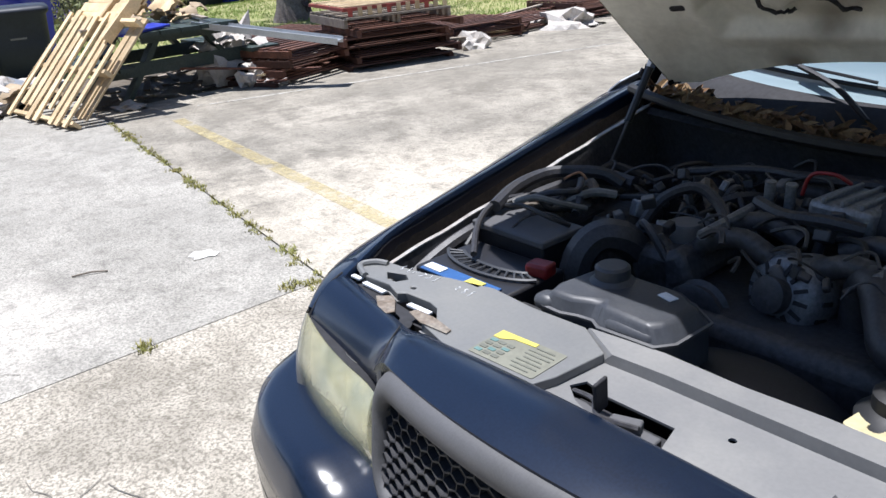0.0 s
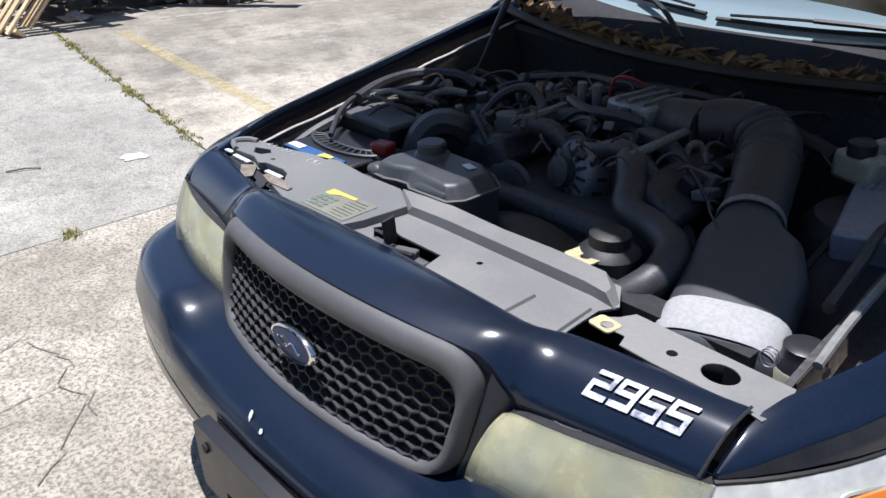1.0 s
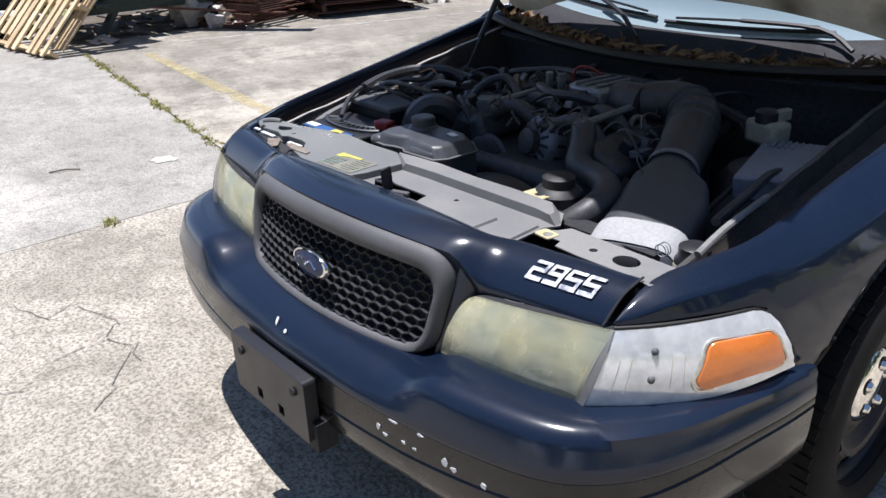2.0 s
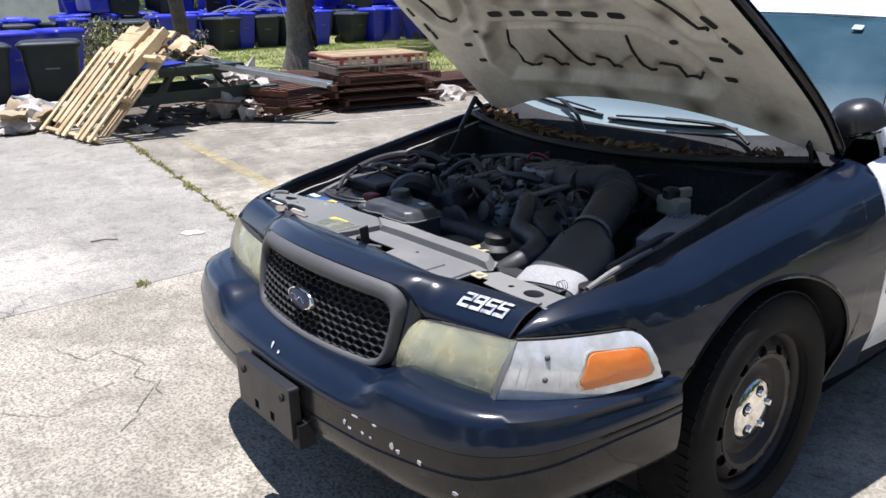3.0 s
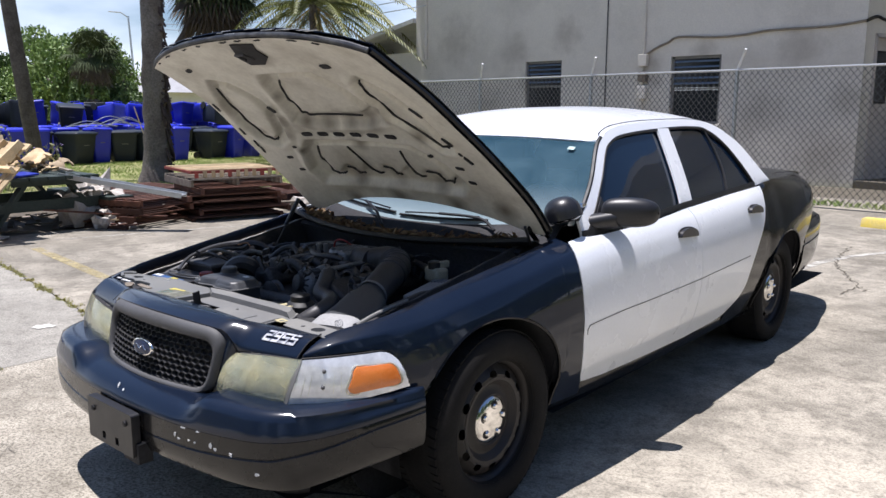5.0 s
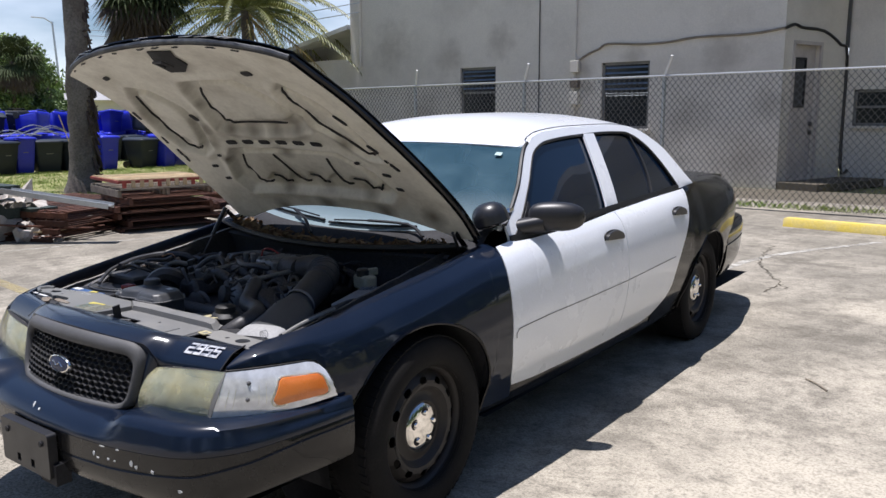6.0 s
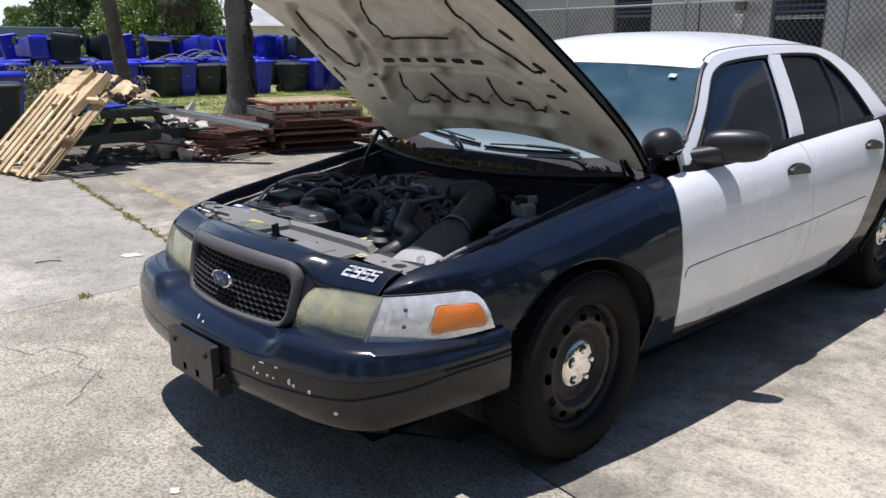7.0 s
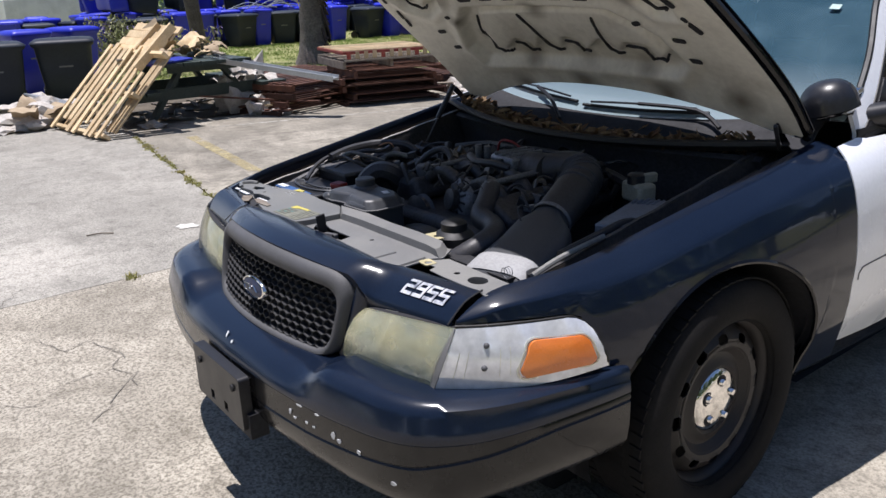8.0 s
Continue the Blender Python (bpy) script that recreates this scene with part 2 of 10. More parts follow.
M = dict(
    navy=surface("dark blue-black car paint", (0.0050, 0.0100, 0.0235), 0.36, 0.0, 0.15, 2.0, 240, 0.015, 0.0003, 0.70, (0.0075, 0.0135, 0.029), 0.7, 0.04, rough_vary=0.08),
    bumper_paint=surface("duller blue-black bumper paint", (0.0050, 0.0100, 0.0235), 0.42, 0.0, 0.15, 2.0, 240, 0.015, 0.0003, 0.85, (0.0075, 0.0135, 0.029), 0.7, 0.07, rough_vary=0.08),
    black_paint=surface("black car paint", (0.003, 0.0032, 0.005), 0.17, 0.0, 0.1, 2.5, 240, 0.015, 0.0003, 0.45, (0.006, 0.006, 0.007), 0.5, 0.06, rough_vary=0.06),
    tail_paint=surface("dusty black car paint", (0.005, 0.005, 0.005), 0.17, 0.0, 0.1, 2.5, 240, 0.015, 0.0003, 0.40, (0.006, 0.006, 0.007), 0.5, 0.06, rough_vary=0.06),
    faded=surface("faded black bumper", (0.008, 0.008, 0.009), 0.26, 0.0, 0.2, 5, 140, 0.05, 0.0005, 0.3, (0.022, 0.020, 0.018), 0.5, 0.3),
    white=surface("white car paint", (0.82, 0.85, 0.90), 0.30, 0.0, 0.03, 1.5, 90, 0.03, 0.0005, 0.6, (0.75, 0.78, 0.82), 0.4),
    # sunlit tone put into the colour, for the air box's front lip
    dusty=surface("dusty plastic in a painted sunlit tone", (0.328, 0.328, 0.332), 0.65, 0.0, 0.12, 7, 160, 0.1, 0.0008, 0, (0.30, 0.30, 0.29), 0.6),
    mesh=surface("weathered fence wire", (0.085, 0.085, 0.088), 0.6, 0.4, 0.2, 7, 60, 0.0),
    trim=surface("black rubber trim", (0.012, 0.012, 0.013), 0.55, 0.0, 0.2, 8, 120, 0.1),
    plastic=surface("black plastic", (0.019, 0.019, 0.022), 0.40, 0.0, 0.2, 6, 180, 0.1, 0.0008),
    grey_plastic=surface("dusty grey plastic", (0.165, 0.165, 0.163), 0.55, 0.0, 0.05, 3, 150, 0.12, 0.0008, 0, (0.235, 0.23, 0.215), 0.7),
    surround=surface("matt charcoal plastic", (0.088, 0.088, 0.092), 0.62, 0.0, 0.08, 6, 300, 0.1, 0.0005, 0, (0.065, 0.064, 0.062), 0.5),
    cell=surface("grille mesh", (0.045, 0.045, 0.048), 0.32, 0.0, 0.15, 8, 200, 0.05),
    dark=surface("sooty black", (0.019, 0.019, 0.022), 0.8, 0.0, 0.3, 7, 80, 0.2),
    grime=surface("greasy dark engine", (0.040, 0.040, 0.045), 0.5, 0.0, 0.4, 14, 90, 0.4, 0.004, 0, (0.052, 0.047, 0.042), 0.6),
    hose=surface("aged rubber hose", (0.033, 0.033, 0.038), 0.5, 0.0, 0.3, 18, 160, 0.2, 0.002, 0, (0.035, 0.032, 0.03), 0.6),
    tan=surface("faded orange-tan wire loom", (0.42, 0.22, 0.12), 0.7, 0.0, 0.3, 20, 90, 0.2, 0.001, 0, (0.25, 0.14, 0.09), 0.6),
    bay=surface("primer grey inner wing", (0.20, 0.20, 0.19), 0.65, 0.0, 0.15, 6, 90, 0.1, 0.001, 0, (0.10, 0.09, 0.08), 0.7),
    alu=surface("dull cast aluminium", (0.20, 0.21, 0.23), 0.5, 0.5, 0.25, 12, 150, 0.3, 0.002, 0, (0.2, 0.2, 0.2), 0.6),
    chrome=surface("chrome", (0.82, 0.80, 0.77), 0.08, 1.0, 0.05, 10, 120, 0.02, 0.0005, 0, (0.4, 0.36, 0.3), 0.25, rough_vary=0.05),
    steel=surface("dark steel wheel", (0.014, 0.012, 0.012), 0.55, 0.0, 0.2, 9, 120, 0.1, 0.001, 0, (0.028, 0.021, 0.020), 0.6),
    tyre=surface("tyre rubber", (0.008, 0.0078, 0.008), 0.88, 0.0, 0.2, 10, 120, 0.2, 0.001, 0, (0.019, 0.017, 0.016), 0.5, 0.25),
    hood_in=surface("off-white hood lining paint", (0.70, 0.675, 0.60), 0.5, 0.0, 0.06, 3.4, 60, 0.05, 0.001, 0, (0.25, 0.215, 0.16), 0.6, sharp=(0.47, 0.74)),
    lens=surface("yellowed headlamp plastic", (0.66, 0.63, 0.40), 0.18, 0.0, 0.12, 9, 34, 0.03, 0.0005, 0.9, (0.42, 0.46, 0.36), 0.8),
    reflector=surface("dulled lamp reflector", (0.72, 0.71, 0.60), 0.30, 0.55, 0.1, 7, 90, 0.05, 0.001, 0, (0.35, 0.36, 0.30), 0.6),
    clear=surface("clear ribbed lamp", (0.93, 0.94, 0.95), 0.08, 0.3, 0.08, 16, 60, 0.05, 0.0005, 1.0, (0.62, 0.63, 0.65), 0.6),
    amber=surface("amber reflector", (0.75, 0.19, 0.03), 0.25, 0.0, 0.05, 9, 300, 0.15, 0.0008, 0.7, (0.85, 0.28, 0.07), 0.5),
    label=surface("yellow label", (0.56, 0.48, 0.10), 0.5, 0.0, 0.08, 9, 100, 0.03),
    paper=surface("faded label paper", (0.19, 0.19, 0.15), 0.6, 0.0, 0.1, 14, 90, 0.03),
    blue_label=surface("blue label", (0.035, 0.10, 0.26), 0.4, 0.0, 0.1, 9, 100, 0.03),
    oval_blue=surface("dark blue enamel", (0.016, 0.030, 0.085), 0.35, 0.0, 0.1, 9, 100, 0.0, coat=0.15, spec=0.25),
    decal=surface("worn white decal", (0.60, 0.61, 0.65), 0.4, 0.0, 0.06, 34, 160, 0.03, 0.0005, 0, (0.10, 0.115, 0.16), 0.85, sharp=(0.46, 0.60)),
    chip=surface("bare white primer", (0.70, 0.71, 0.72), 0.6, 0.0, 0.06, 30, 160, 0.03),
    rust=surface("rusty bracket", (0.15, 0.115, 0.085), 0.8, 0.1, 0.3, 20, 120, 0.3, 0.001, 0, (0.26, 0.235, 0.2), 0.75),
    yellow_zinc=surface("yellow zinc bracket", (0.62, 0.55, 0.33), 0.45, 0.3, 0.1, 20, 120, 0.05, 0.001, 0, (0.4, 0.34, 0.2), 0.5),
    channel=surface("dusty brown primer", (0.045, 0.038, 0.032), 0.8, 0.0, 0.3, 9, 90, 0.2, 0.001, 0, (0.085, 0.065, 0.05), 0.6),
    pale_teal=surface("faded sticker", (0.35, 0.50, 0.47), 0.5, 0.0, 0.1, 30, 90, 0.02),
    dusted=surface("lightly dusted black plastic", (0.040, 0.043, 0.050), 0.45, 0.0, 0.12, 7, 160, 0.06, 0.0008, 0, (0.065, 0.067, 0.070), 0.6),
    ink=surface("faded ink", (0.13, 0.135, 0.11), 0.6, 0.0, 0.1, 30, 90, 0.02),
    teal_ink=surface("faded teal ink", (0.11, 0.20, 0.19), 0.6, 0.0, 0.1, 30, 90, 0.02),
    flange=surface("bare pale metal", (0.42, 0.40, 0.37), 0.5, 0.2, 0.15, 30, 90, 0.05, 0.001, 0, (0.2, 0.16, 0.13), 0.6),
    pad=surface("greyed moulded plastic", (0.150, 0.152, 0.150), 0.5, 0.0, 0.05, 3, 150, 0.1, 0.0008, 0, (0.21, 0.207, 0.19), 0.7, sharp=(0.40, 0.70)),
    lip=surface("dusty scuffed paint", (0.018, 0.022, 0.032), 0.55, 0.0, 0.2, 12, 90, 0.1, 0.001, 0.1, (0.11, 0.115, 0.12), 0.6, sharp=(0.45, 0.6)),
    module=surface("dull pale alloy", (0.21, 0.225, 0.26), 0.55, 0.2, 0.12, 9, 120, 0.05, 0.001, 0, (0.18, 0.19, 0.21), 0.5),
    dusted_black=surface("weathered black lamp shell", (0.012, 0.012, 0.014), 0.34, 0.0, 0.2, 8, 150, 0.05, 0.0005, 0.2, (0.03, 0.03, 0.032), 0.5),
    dusty_hose=surface("dusty tan loom", (0.15, 0.125, 0.095), 0.8, 0.0, 0.3, 30, 160, 0.4, 0.002, 0, (0.07, 0.055, 0.045), 0.7),
    tail_red=surface("dark red lamp plastic", (0.10, 0.006, 0.006), 0.15, 0.0, 0.1, 12, 120, 0.02, 0.0005, 0.8),
    red=surface("red plastic", (0.22, 0.016, 0.016), 0.4, 0.0, 0.15, 20, 120, 0.05),
    cream=surface("aged translucent plastic", (0.30, 0.30, 0.24), 0.45, 0.0, 0.12, 12, 120, 0.05, 0.001, 0, (0.25, 0.22, 0.15), 0.5),
    seat=surface("dark cloth", (0.03, 0.032, 0.036), 0.9, 0.0, 0.2, 10, 150, 0.2),
    windscreen=dusty_glare_glass("tinted windscreen", (0.030, 0.085, 0.125), (0.10, 0.18, 0.225), 0.58, 0.72),
    tint=glass("dark tinted glass", (0.004, 0.011, 0.026), 0.03, 0.985),
)
M["lens"].node_tree.nodes["Principled BSDF"].inputs["Alpha"].default_value = 0.40
M["bumper_paint"].node_tree.nodes["Principled BSDF"].inputs["Coat Roughness"].default_value = 0.15

# ---- building helpers ----
import functools


def empty(name, at=(0, 0, 0), turn=0.0, label="", category="", group="", kind=""):
    ob = new(name)
    ob.matrix_world = pose(*at, 0, 0, turn)
    return tagged(ob, label, category, group, kind)


def part(name, bm, material, parent=None, label="", sharp=38, bevel=0.0, thick=0.0, flat=False):
    """Links a bmesh as one mesh object, under a thing or a part."""
    bmesh.ops.recalc_face_normals(bm, faces=bm.faces)
    if thick:
        bm.normal_update()
        for v in bm.verts:
            v.co += v.normal * thick / 2
        bmesh.ops.solidify(bm, geom=bm.faces[:], thickness=thick)
        bmesh.ops.recalc_face_normals(bm, faces=bm.faces)
    me = bpy.data.meshes.new(name)
    bm.to_mesh(me)
    bm.free()
    me.materials.append(material)
    if not flat:
        me.shade_smooth()
        me.set_sharp_from_angle(angle=radians(sharp))
    ob = new(name, me)
    ob.parent = parent
    if bevel:
        b = ob.modifiers.new("edge", "BEVEL")
        b.width, b.segments, b.limit_method, b.angle_limit = bevel, 2, "ANGLE", radians(35)
    return tagged(ob, label)


def thing(name, bm, material, label, category, group="", kind="", **more):
    return tagged(part(name, bm, material, None, label, **more), "", category, group, kind)


def box(bm, c, s, turn=(0, 0, 0), m=None):
    x = bmesh.ops.create_cube(bm, size=1.0)["verts"]
    t = pose(*c, *turn) @ Matrix.Diagonal((*s, 1))
    bmesh.ops.transform(bm, matrix=(m @ t) if m else t, verts=x)
    return x


def beam(bm, a, b, w, h, up=(0, 0, 1)):
    """A board from a to b, w wide and h thick."""
    a, b = Vector(a), Vector(b)
    d = (b - a).normalized()
    side = d.cross(Vector(up))
    side = side.normalized() if side.length > 1e-4 else Vector((1, 0, 0))
    top = side.cross(d)
    vs = [bm.verts.new(p + side * i * w / 2 + top * j * h / 2) for p in (a, b) for i, j in ((-1, -1), (1, -1), (1, 1), (-1, 1))]
    for f in ((0, 1, 2, 3), (7, 6, 5, 4), (0, 4, 5, 1), (1, 5, 6, 2), (2, 6, 7, 3), (3, 7, 4, 0)):
        bm.faces.new([vs[i] for i in f])
    return vs


def tube(bm, pts, r, seg=8, smooth=0):
    """A pipe along pts; r: one radius or one for each point. smooth: points between, on a soft curve."""
    pts = [Vector(p) for p in pts]
    rs = list(r) if isinstance(r, (list, tuple)) else [r] * len(pts)
    if smooth:
        out, ro = [], []
        for i in range(len(pts) - 1):
            p0, p1, p2, p3 = pts[max(i - 1, 0)], pts[i], pts[i + 1], pts[min(i + 2, len(pts) - 1)]
            for k in range(smooth):
                u = k / smooth
                out.append(0.5 * (2 * p1 + (p2 - p0) * u + (2 * p0 - 5 * p1 + 4 * p2 - p3) * u * u + (3 * p1 - p0 - 3 * p2 + p3) * u ** 3))
                ro.append(rs[i] + (rs[i + 1] - rs[i]) * u)
        pts, rs = out + [pts[-1]], ro + [rs[-1]]
    rings, side = [], None
    for i, p in enumerate(pts):
        d = (pts[min(i + 1, len(pts) - 1)] - pts[max(i - 1, 0)]).normalized()
        if side is None:
            side = d.orthogonal().normalized()
        side = (side - d * side.dot(d)).normalized()
        up = d.cross(side)
        rings.append([bm.verts.new(p + (side * math.cos(2 * math.pi * k / seg) + up * math.sin(2 * math.pi * k / seg)) * rs[i]) for k in range(seg)])
    for a, b in zip(rings, rings[1:]):
        for k in range(seg):
            bm.faces.new((a[k], a[(k + 1) % seg], b[(k + 1) % seg], b[k]))
    bm.faces.new(rings[0][::-1])
    bm.faces.new(rings[-1])


def lathe(bm, profile, m=None, seg=32, close=True):
    """Turns a profile of (radius, height) about z, then sets it at m."""
    rings = []
    for r, h in profile:
        rings.append([bm.verts.new((r * math.cos(2 * math.pi * k / seg), r * math.sin(2 * math.pi * k / seg), h)) for k in range(seg)])
    for a, b in zip(rings, rings[1:]):
        for k in range(seg):
            bm.faces.new((a[k], a[(k + 1) % seg], b[(k + 1) % seg], b[k]))
    if close:
        bm.faces.new(rings[0][::-1])
        bm.faces.new(rings[-1])
    vs = [v for ring in rings for v in ring]
    if m:
        bmesh.ops.transform(bm, matrix=m, verts=vs)
    return vs


def sheet(bm, rows):
    """A skin of quads through rows of points."""
    g = [[bm.verts.new(p) for p in row] for row in rows]
    for a, b in zip(g, g[1:]):
        for i in range(len(a) - 1):
            bm.faces.new((a[i], a[i + 1], b[i + 1], b[i]))
    return g


def plate(bm, outline, thick, m=None, holes=()):
    """A flat plate with this outline in x and y, thick along z."""
    vs = [bm.verts.new((x, y, 0)) for x, y in outline]
    es = [bm.edges.new((vs[i], vs[(i + 1) % len(vs)])) for i in range(len(vs))]
    for hole in holes:
        hv = [bm.verts.new((x, y, 0)) for x, y in hole]
        es += [bm.edges.new((hv[i], hv[(i + 1) % len(hv)])) for i in range(len(hv))]
        vs += hv
    made = bmesh.ops.triangle_fill(bm, use_beauty=True, use_dissolve=False, edges=es)
    faces = [f for f in made["geom"] if isinstance(f, bmesh.types.BMFace)]
    up = bmesh.ops.extrude_face_region(bm, geom=faces)
    tv = [v for v in up["geom"] if isinstance(v, bmesh.types.BMVert)]
    bmesh.ops.translate(bm, vec=(0, 0, thick), verts=tv)
    if m:
        bmesh.ops.transform(bm, matrix=m, verts=vs + tv)


def ring(cx, cy, rx, ry=None, n=16):
    return [(cx + rx * math.cos(2 * math.pi * k / n), cy + (ry or rx) * math.sin(2 * math.pi * k / n)) for k in range(n)]


def at(table, u):
    return float(np.interp(u, [a for a, _ in table], [b for _, b in table]))


def soft(table, u):
    """A smooth curve through the table."""
    xs, ys = [a for a, _ in table], [b for _, b in table]
    if u <= xs[0]:
        return ys[0]
    if u >= xs[-1]:
        return ys[-1]
    i = max(k for k in range(len(xs)) if xs[k] <= u)
    i = min(i, len(xs) - 2)

    def slope(k):
        if k in (0, len(xs) - 1):
            return (ys[min(k + 1, len(xs) - 1)] - ys[max(k - 1, 0)]) / (xs[min(k + 1, len(xs) - 1)] - xs[max(k - 1, 0)])
        a, b = (ys[k] - ys[k - 1]) / (xs[k] - xs[k - 1]), (ys[k + 1] - ys[k]) / (xs[k + 1] - xs[k])
        return 0.0 if a * b <= 0 else 2 * a * b / (a + b)
    h = xs[i + 1] - xs[i]
    t = (u - xs[i]) / h
    return ((2 * t ** 3 - 3 * t * t + 1) * ys[i] + (t ** 3 - 2 * t * t + t) * h * slope(i) + (-2 * t ** 3 + 3 * t * t) * ys[i + 1] + (t ** 3 - t * t) * h * slope(i + 1))


def steps(a, b, n):
    return [a + (b - a) * i / n for i in range(n + 1)]


def rounded(w, h, r, n=4):
    """A rounded rectangle's outline about the origin."""
    pts = []
    for sx, sy, a0 in ((1, 1, 0), (-1, 1, 90), (-1, -1, 180), (1, -1, 270)):
        for k in range(n + 1):
            a = radians(a0 + 90 * k / n)
            pts.append((sx * (w / 2 - r) + r * math.cos(a), sy * (h / 2 - r) + r * math.sin(a)))
    return pts


def lettering(name, words, size, m, material, parent, depth=0.002, bend=None, label=""):
    cu = bpy.data.curves.new(name, "FONT")
    cu.body, cu.size, cu.extrude, cu.align_x, cu.align_y = words, size, depth, "CENTER", "CENTER"
    cu.offset = 0.0012 if size < 0.1 else 0.003
    tmp = new(name, cu)
    me = bpy.data.meshes.new_from_object(tmp.evaluated_get(bpy.context.evaluated_depsgraph_get()))
    bpy.data.objects.remove(tmp)
    bpy.data.curves.remove(cu)
    me.transform(m)
    me.materials.clear()
    me.materials.append(material)
    ob = new(name, me)
    ob.parent = parent
    return tagged(ob, label)

# ---- ground ----
def joint_y(x):
    """The weedy joint that runs across the lot."""
    return 0.198 - 0.132 * (x + 2.236)


M["lot"] = concrete("sunlit yard concrete", (0.44, 0.402, 0.333), (0.30, 0.276, 0.230), (0.185, 0.168, 0.138), 0.30, 0.0, ((-2.2, 1.2, 1.7), (2.2, 0.6, 1.2), (2.6, 2.6, 0.9), (1.9, 4.4, 0.5)), (0.54, 0.49, 0.40))
stained(M["lot"], [((x, y, 0.0), r) for x, y, r in ((-6.3, 3.0, 0.9), (-5.2, 3.7, 1.0), (-5.9, 1.8, 0.6), (-4.5, 2.8, 0.6), (-5.6, 5.2, 1.1), (-4.0, 4.6, 0.8), (-6.7, 1.2, 0.5), (-3.3, 6.0, 0.9))], (0.20, 0.182, 0.150), 0.5)
M["drive"] = concrete("worn grey concrete", (0.43, 0.408, 0.358), (0.36, 0.342, 0.300), (0.24, 0.226, 0.197), 0.40, 7.3, ((-2.9, -1.2, 0.6),), (0.52, 0.49, 0.43), 0.6)
M["apron"] = concrete("exposed aggregate concrete", (0.50, 0.458, 0.380), (0.42, 0.384, 0.318), (0.25, 0.224, 0.178), 0.64, 13.1, mottle=0.75)
M["soil"] = surface("sandy grass soil", (0.24, 0.25, 0.085), 0.95, 0, 0.4, 0.8, 30, 0.5, 0.02, 0, (0.34, 0.30, 0.16), 0.7)
M["hairline"] = surface("dusty crack", (0.17, 0.155, 0.13), 0.95, 0, 0.3, 20, 90, 0.3)
M["crack"] = surface("dirt in the joints", (0.11, 0.095, 0.07), 0.95, 0, 0.3, 20, 90, 0.3)
bm = bmesh.new()
sheet(bm, [[(x, y, -0.035) for x in (-600, -60, -7.5, 12, 60, 600)] for y in (-600, -40, 0, 12, 40, 600)])
thing("ground", bm, M["soil"], "dry grass and sandy soil round the concrete yard", "ground", kind="structure")


def slab(name, outline, material, label):
    bm = bmesh.new()
    plate(bm, outline, 0.12, Matrix.Translation((0, 0, -0.12)))
    return thing(name, bm, material, label, "pavement", kind="structure", flat=True)


G = 0.005
slab("pavement_1", [(-7.3, joint_y(-7.3) + G), (9.0, joint_y(9.0) + G), (9.0, 12.4), (-7.05, 12.4)], M["lot"], "stained sunlit concrete yard with a faded yellow line")
slab("pavement_2", [(-30.0, -12.0), (-2.203, -12.0), (-2.203, joint_y(-2.2) - G), (-8.3, joint_y(-8.3) - G), (-9.2, 0.55), (-30.0, -0.6)], M["drive"], "smooth grey concrete drive")
slab("pavement_3", [(-2.197, -12.0), (9.0, -12.0), (9.0, joint_y(9.0) - G), (-2.197, joint_y(-2.2) - G)], M["apron"], "worn concrete apron with exposed stones")

# ---- the car: front axle at the origin, nose towards -y, its left side towards +x ----
car = empty("police_car", (0, 0, 0), 0, "black and white retired police sedan with its hood propped open", "car")

HALF = [(-0.74, 0.676), (-0.66, 0.740), (-0.56, 0.797), (-0.45, 0.838), (-0.3, 0.876), (0.0, 0.918), (0.3, 0.945), (0.6, 0.965), (1.2, 0.982),
        (2.4, 0.985), (2.9, 0.982), (3.2, 0.962), (3.5, 0.922), (3.8, 0.852), (4.0, 0.795), (4.2, 0.725), (4.33, 0.655), (4.4, 0.60)]
TOP = [(-0.74, 0.708), (-0.70, 0.730), (-0.65, 0.749), (-0.6, 0.762), (-0.4, 0.793), (-0.1, 0.841), (0.2, 0.889), (0.45, 0.928), (0.7, 0.954), (1.5, 0.982),
       (2.6, 1.018), (2.9, 1.030), (3.3, 1.026), (3.7, 1.010), (4.0, 0.985), (4.2, 0.958), (4.32, 0.918), (4.4, 0.85)]
LOW = [(0.18, 0.885), (0.26, 0.90), (0.34, 0.925), (0.42, 0.962), (0.50, 0.982), (0.60, 0.996), (0.66, 1.0), (2.0, 1.0)]
SHOULDER_REAR = [(0.0, 0.885), (0.02, 0.902), (0.05, 0.918), (0.10, 0.939), (0.17, 0.963), (0.25, 0.983), (0.34, 0.996), (0.42, 1.0), (2.0, 1.0)]
SHOULDER_TAIL = [(0.0, 0.86), (0.02, 0.905), (0.04, 0.930), (0.08, 0.970), (0.15, 0.993), (0.24, 1.0), (2.0, 1.0)]
SHOULDER = [(0.0, 0.885), (0.02, 0.914), (0.05, 0.942), (0.10, 0.967), (0.17, 0.985), (0.25, 0.995), (0.34, 1.0), (2.0, 1.0)]
FRONT_AXLE, REAR_AXLE, HUB_Z, ARCH = (-0.015), 2.913, 0.335, 0.395
ROCKER = [(-0.5, 0.30), (0.4, 0.285), (2.4, 0.255), (3.3, 0.30), (4.4, 0.33)]


def side_x(y, z):
    k = at([(-0.7, 0.30), (-0.45, 0.62), (-0.1, 1.0)], y)
    deep = max(0.0, soft(TOP, y) - z)
    rear = min(1.0, max(0.0, (y - 2.3) / 0.5))
    tail = min(1.0, max(0.0, (y - 2.8) / 0.5))
    round_ = at(SHOULDER, deep) * (1 - rear) + (at(SHOULDER_REAR, deep) * (1 - tail) + at(SHOULDER_TAIL, deep) * tail) * rear
    return soft(HALF, y) * min(at(LOW, z), 1 - k * (1 - round_))


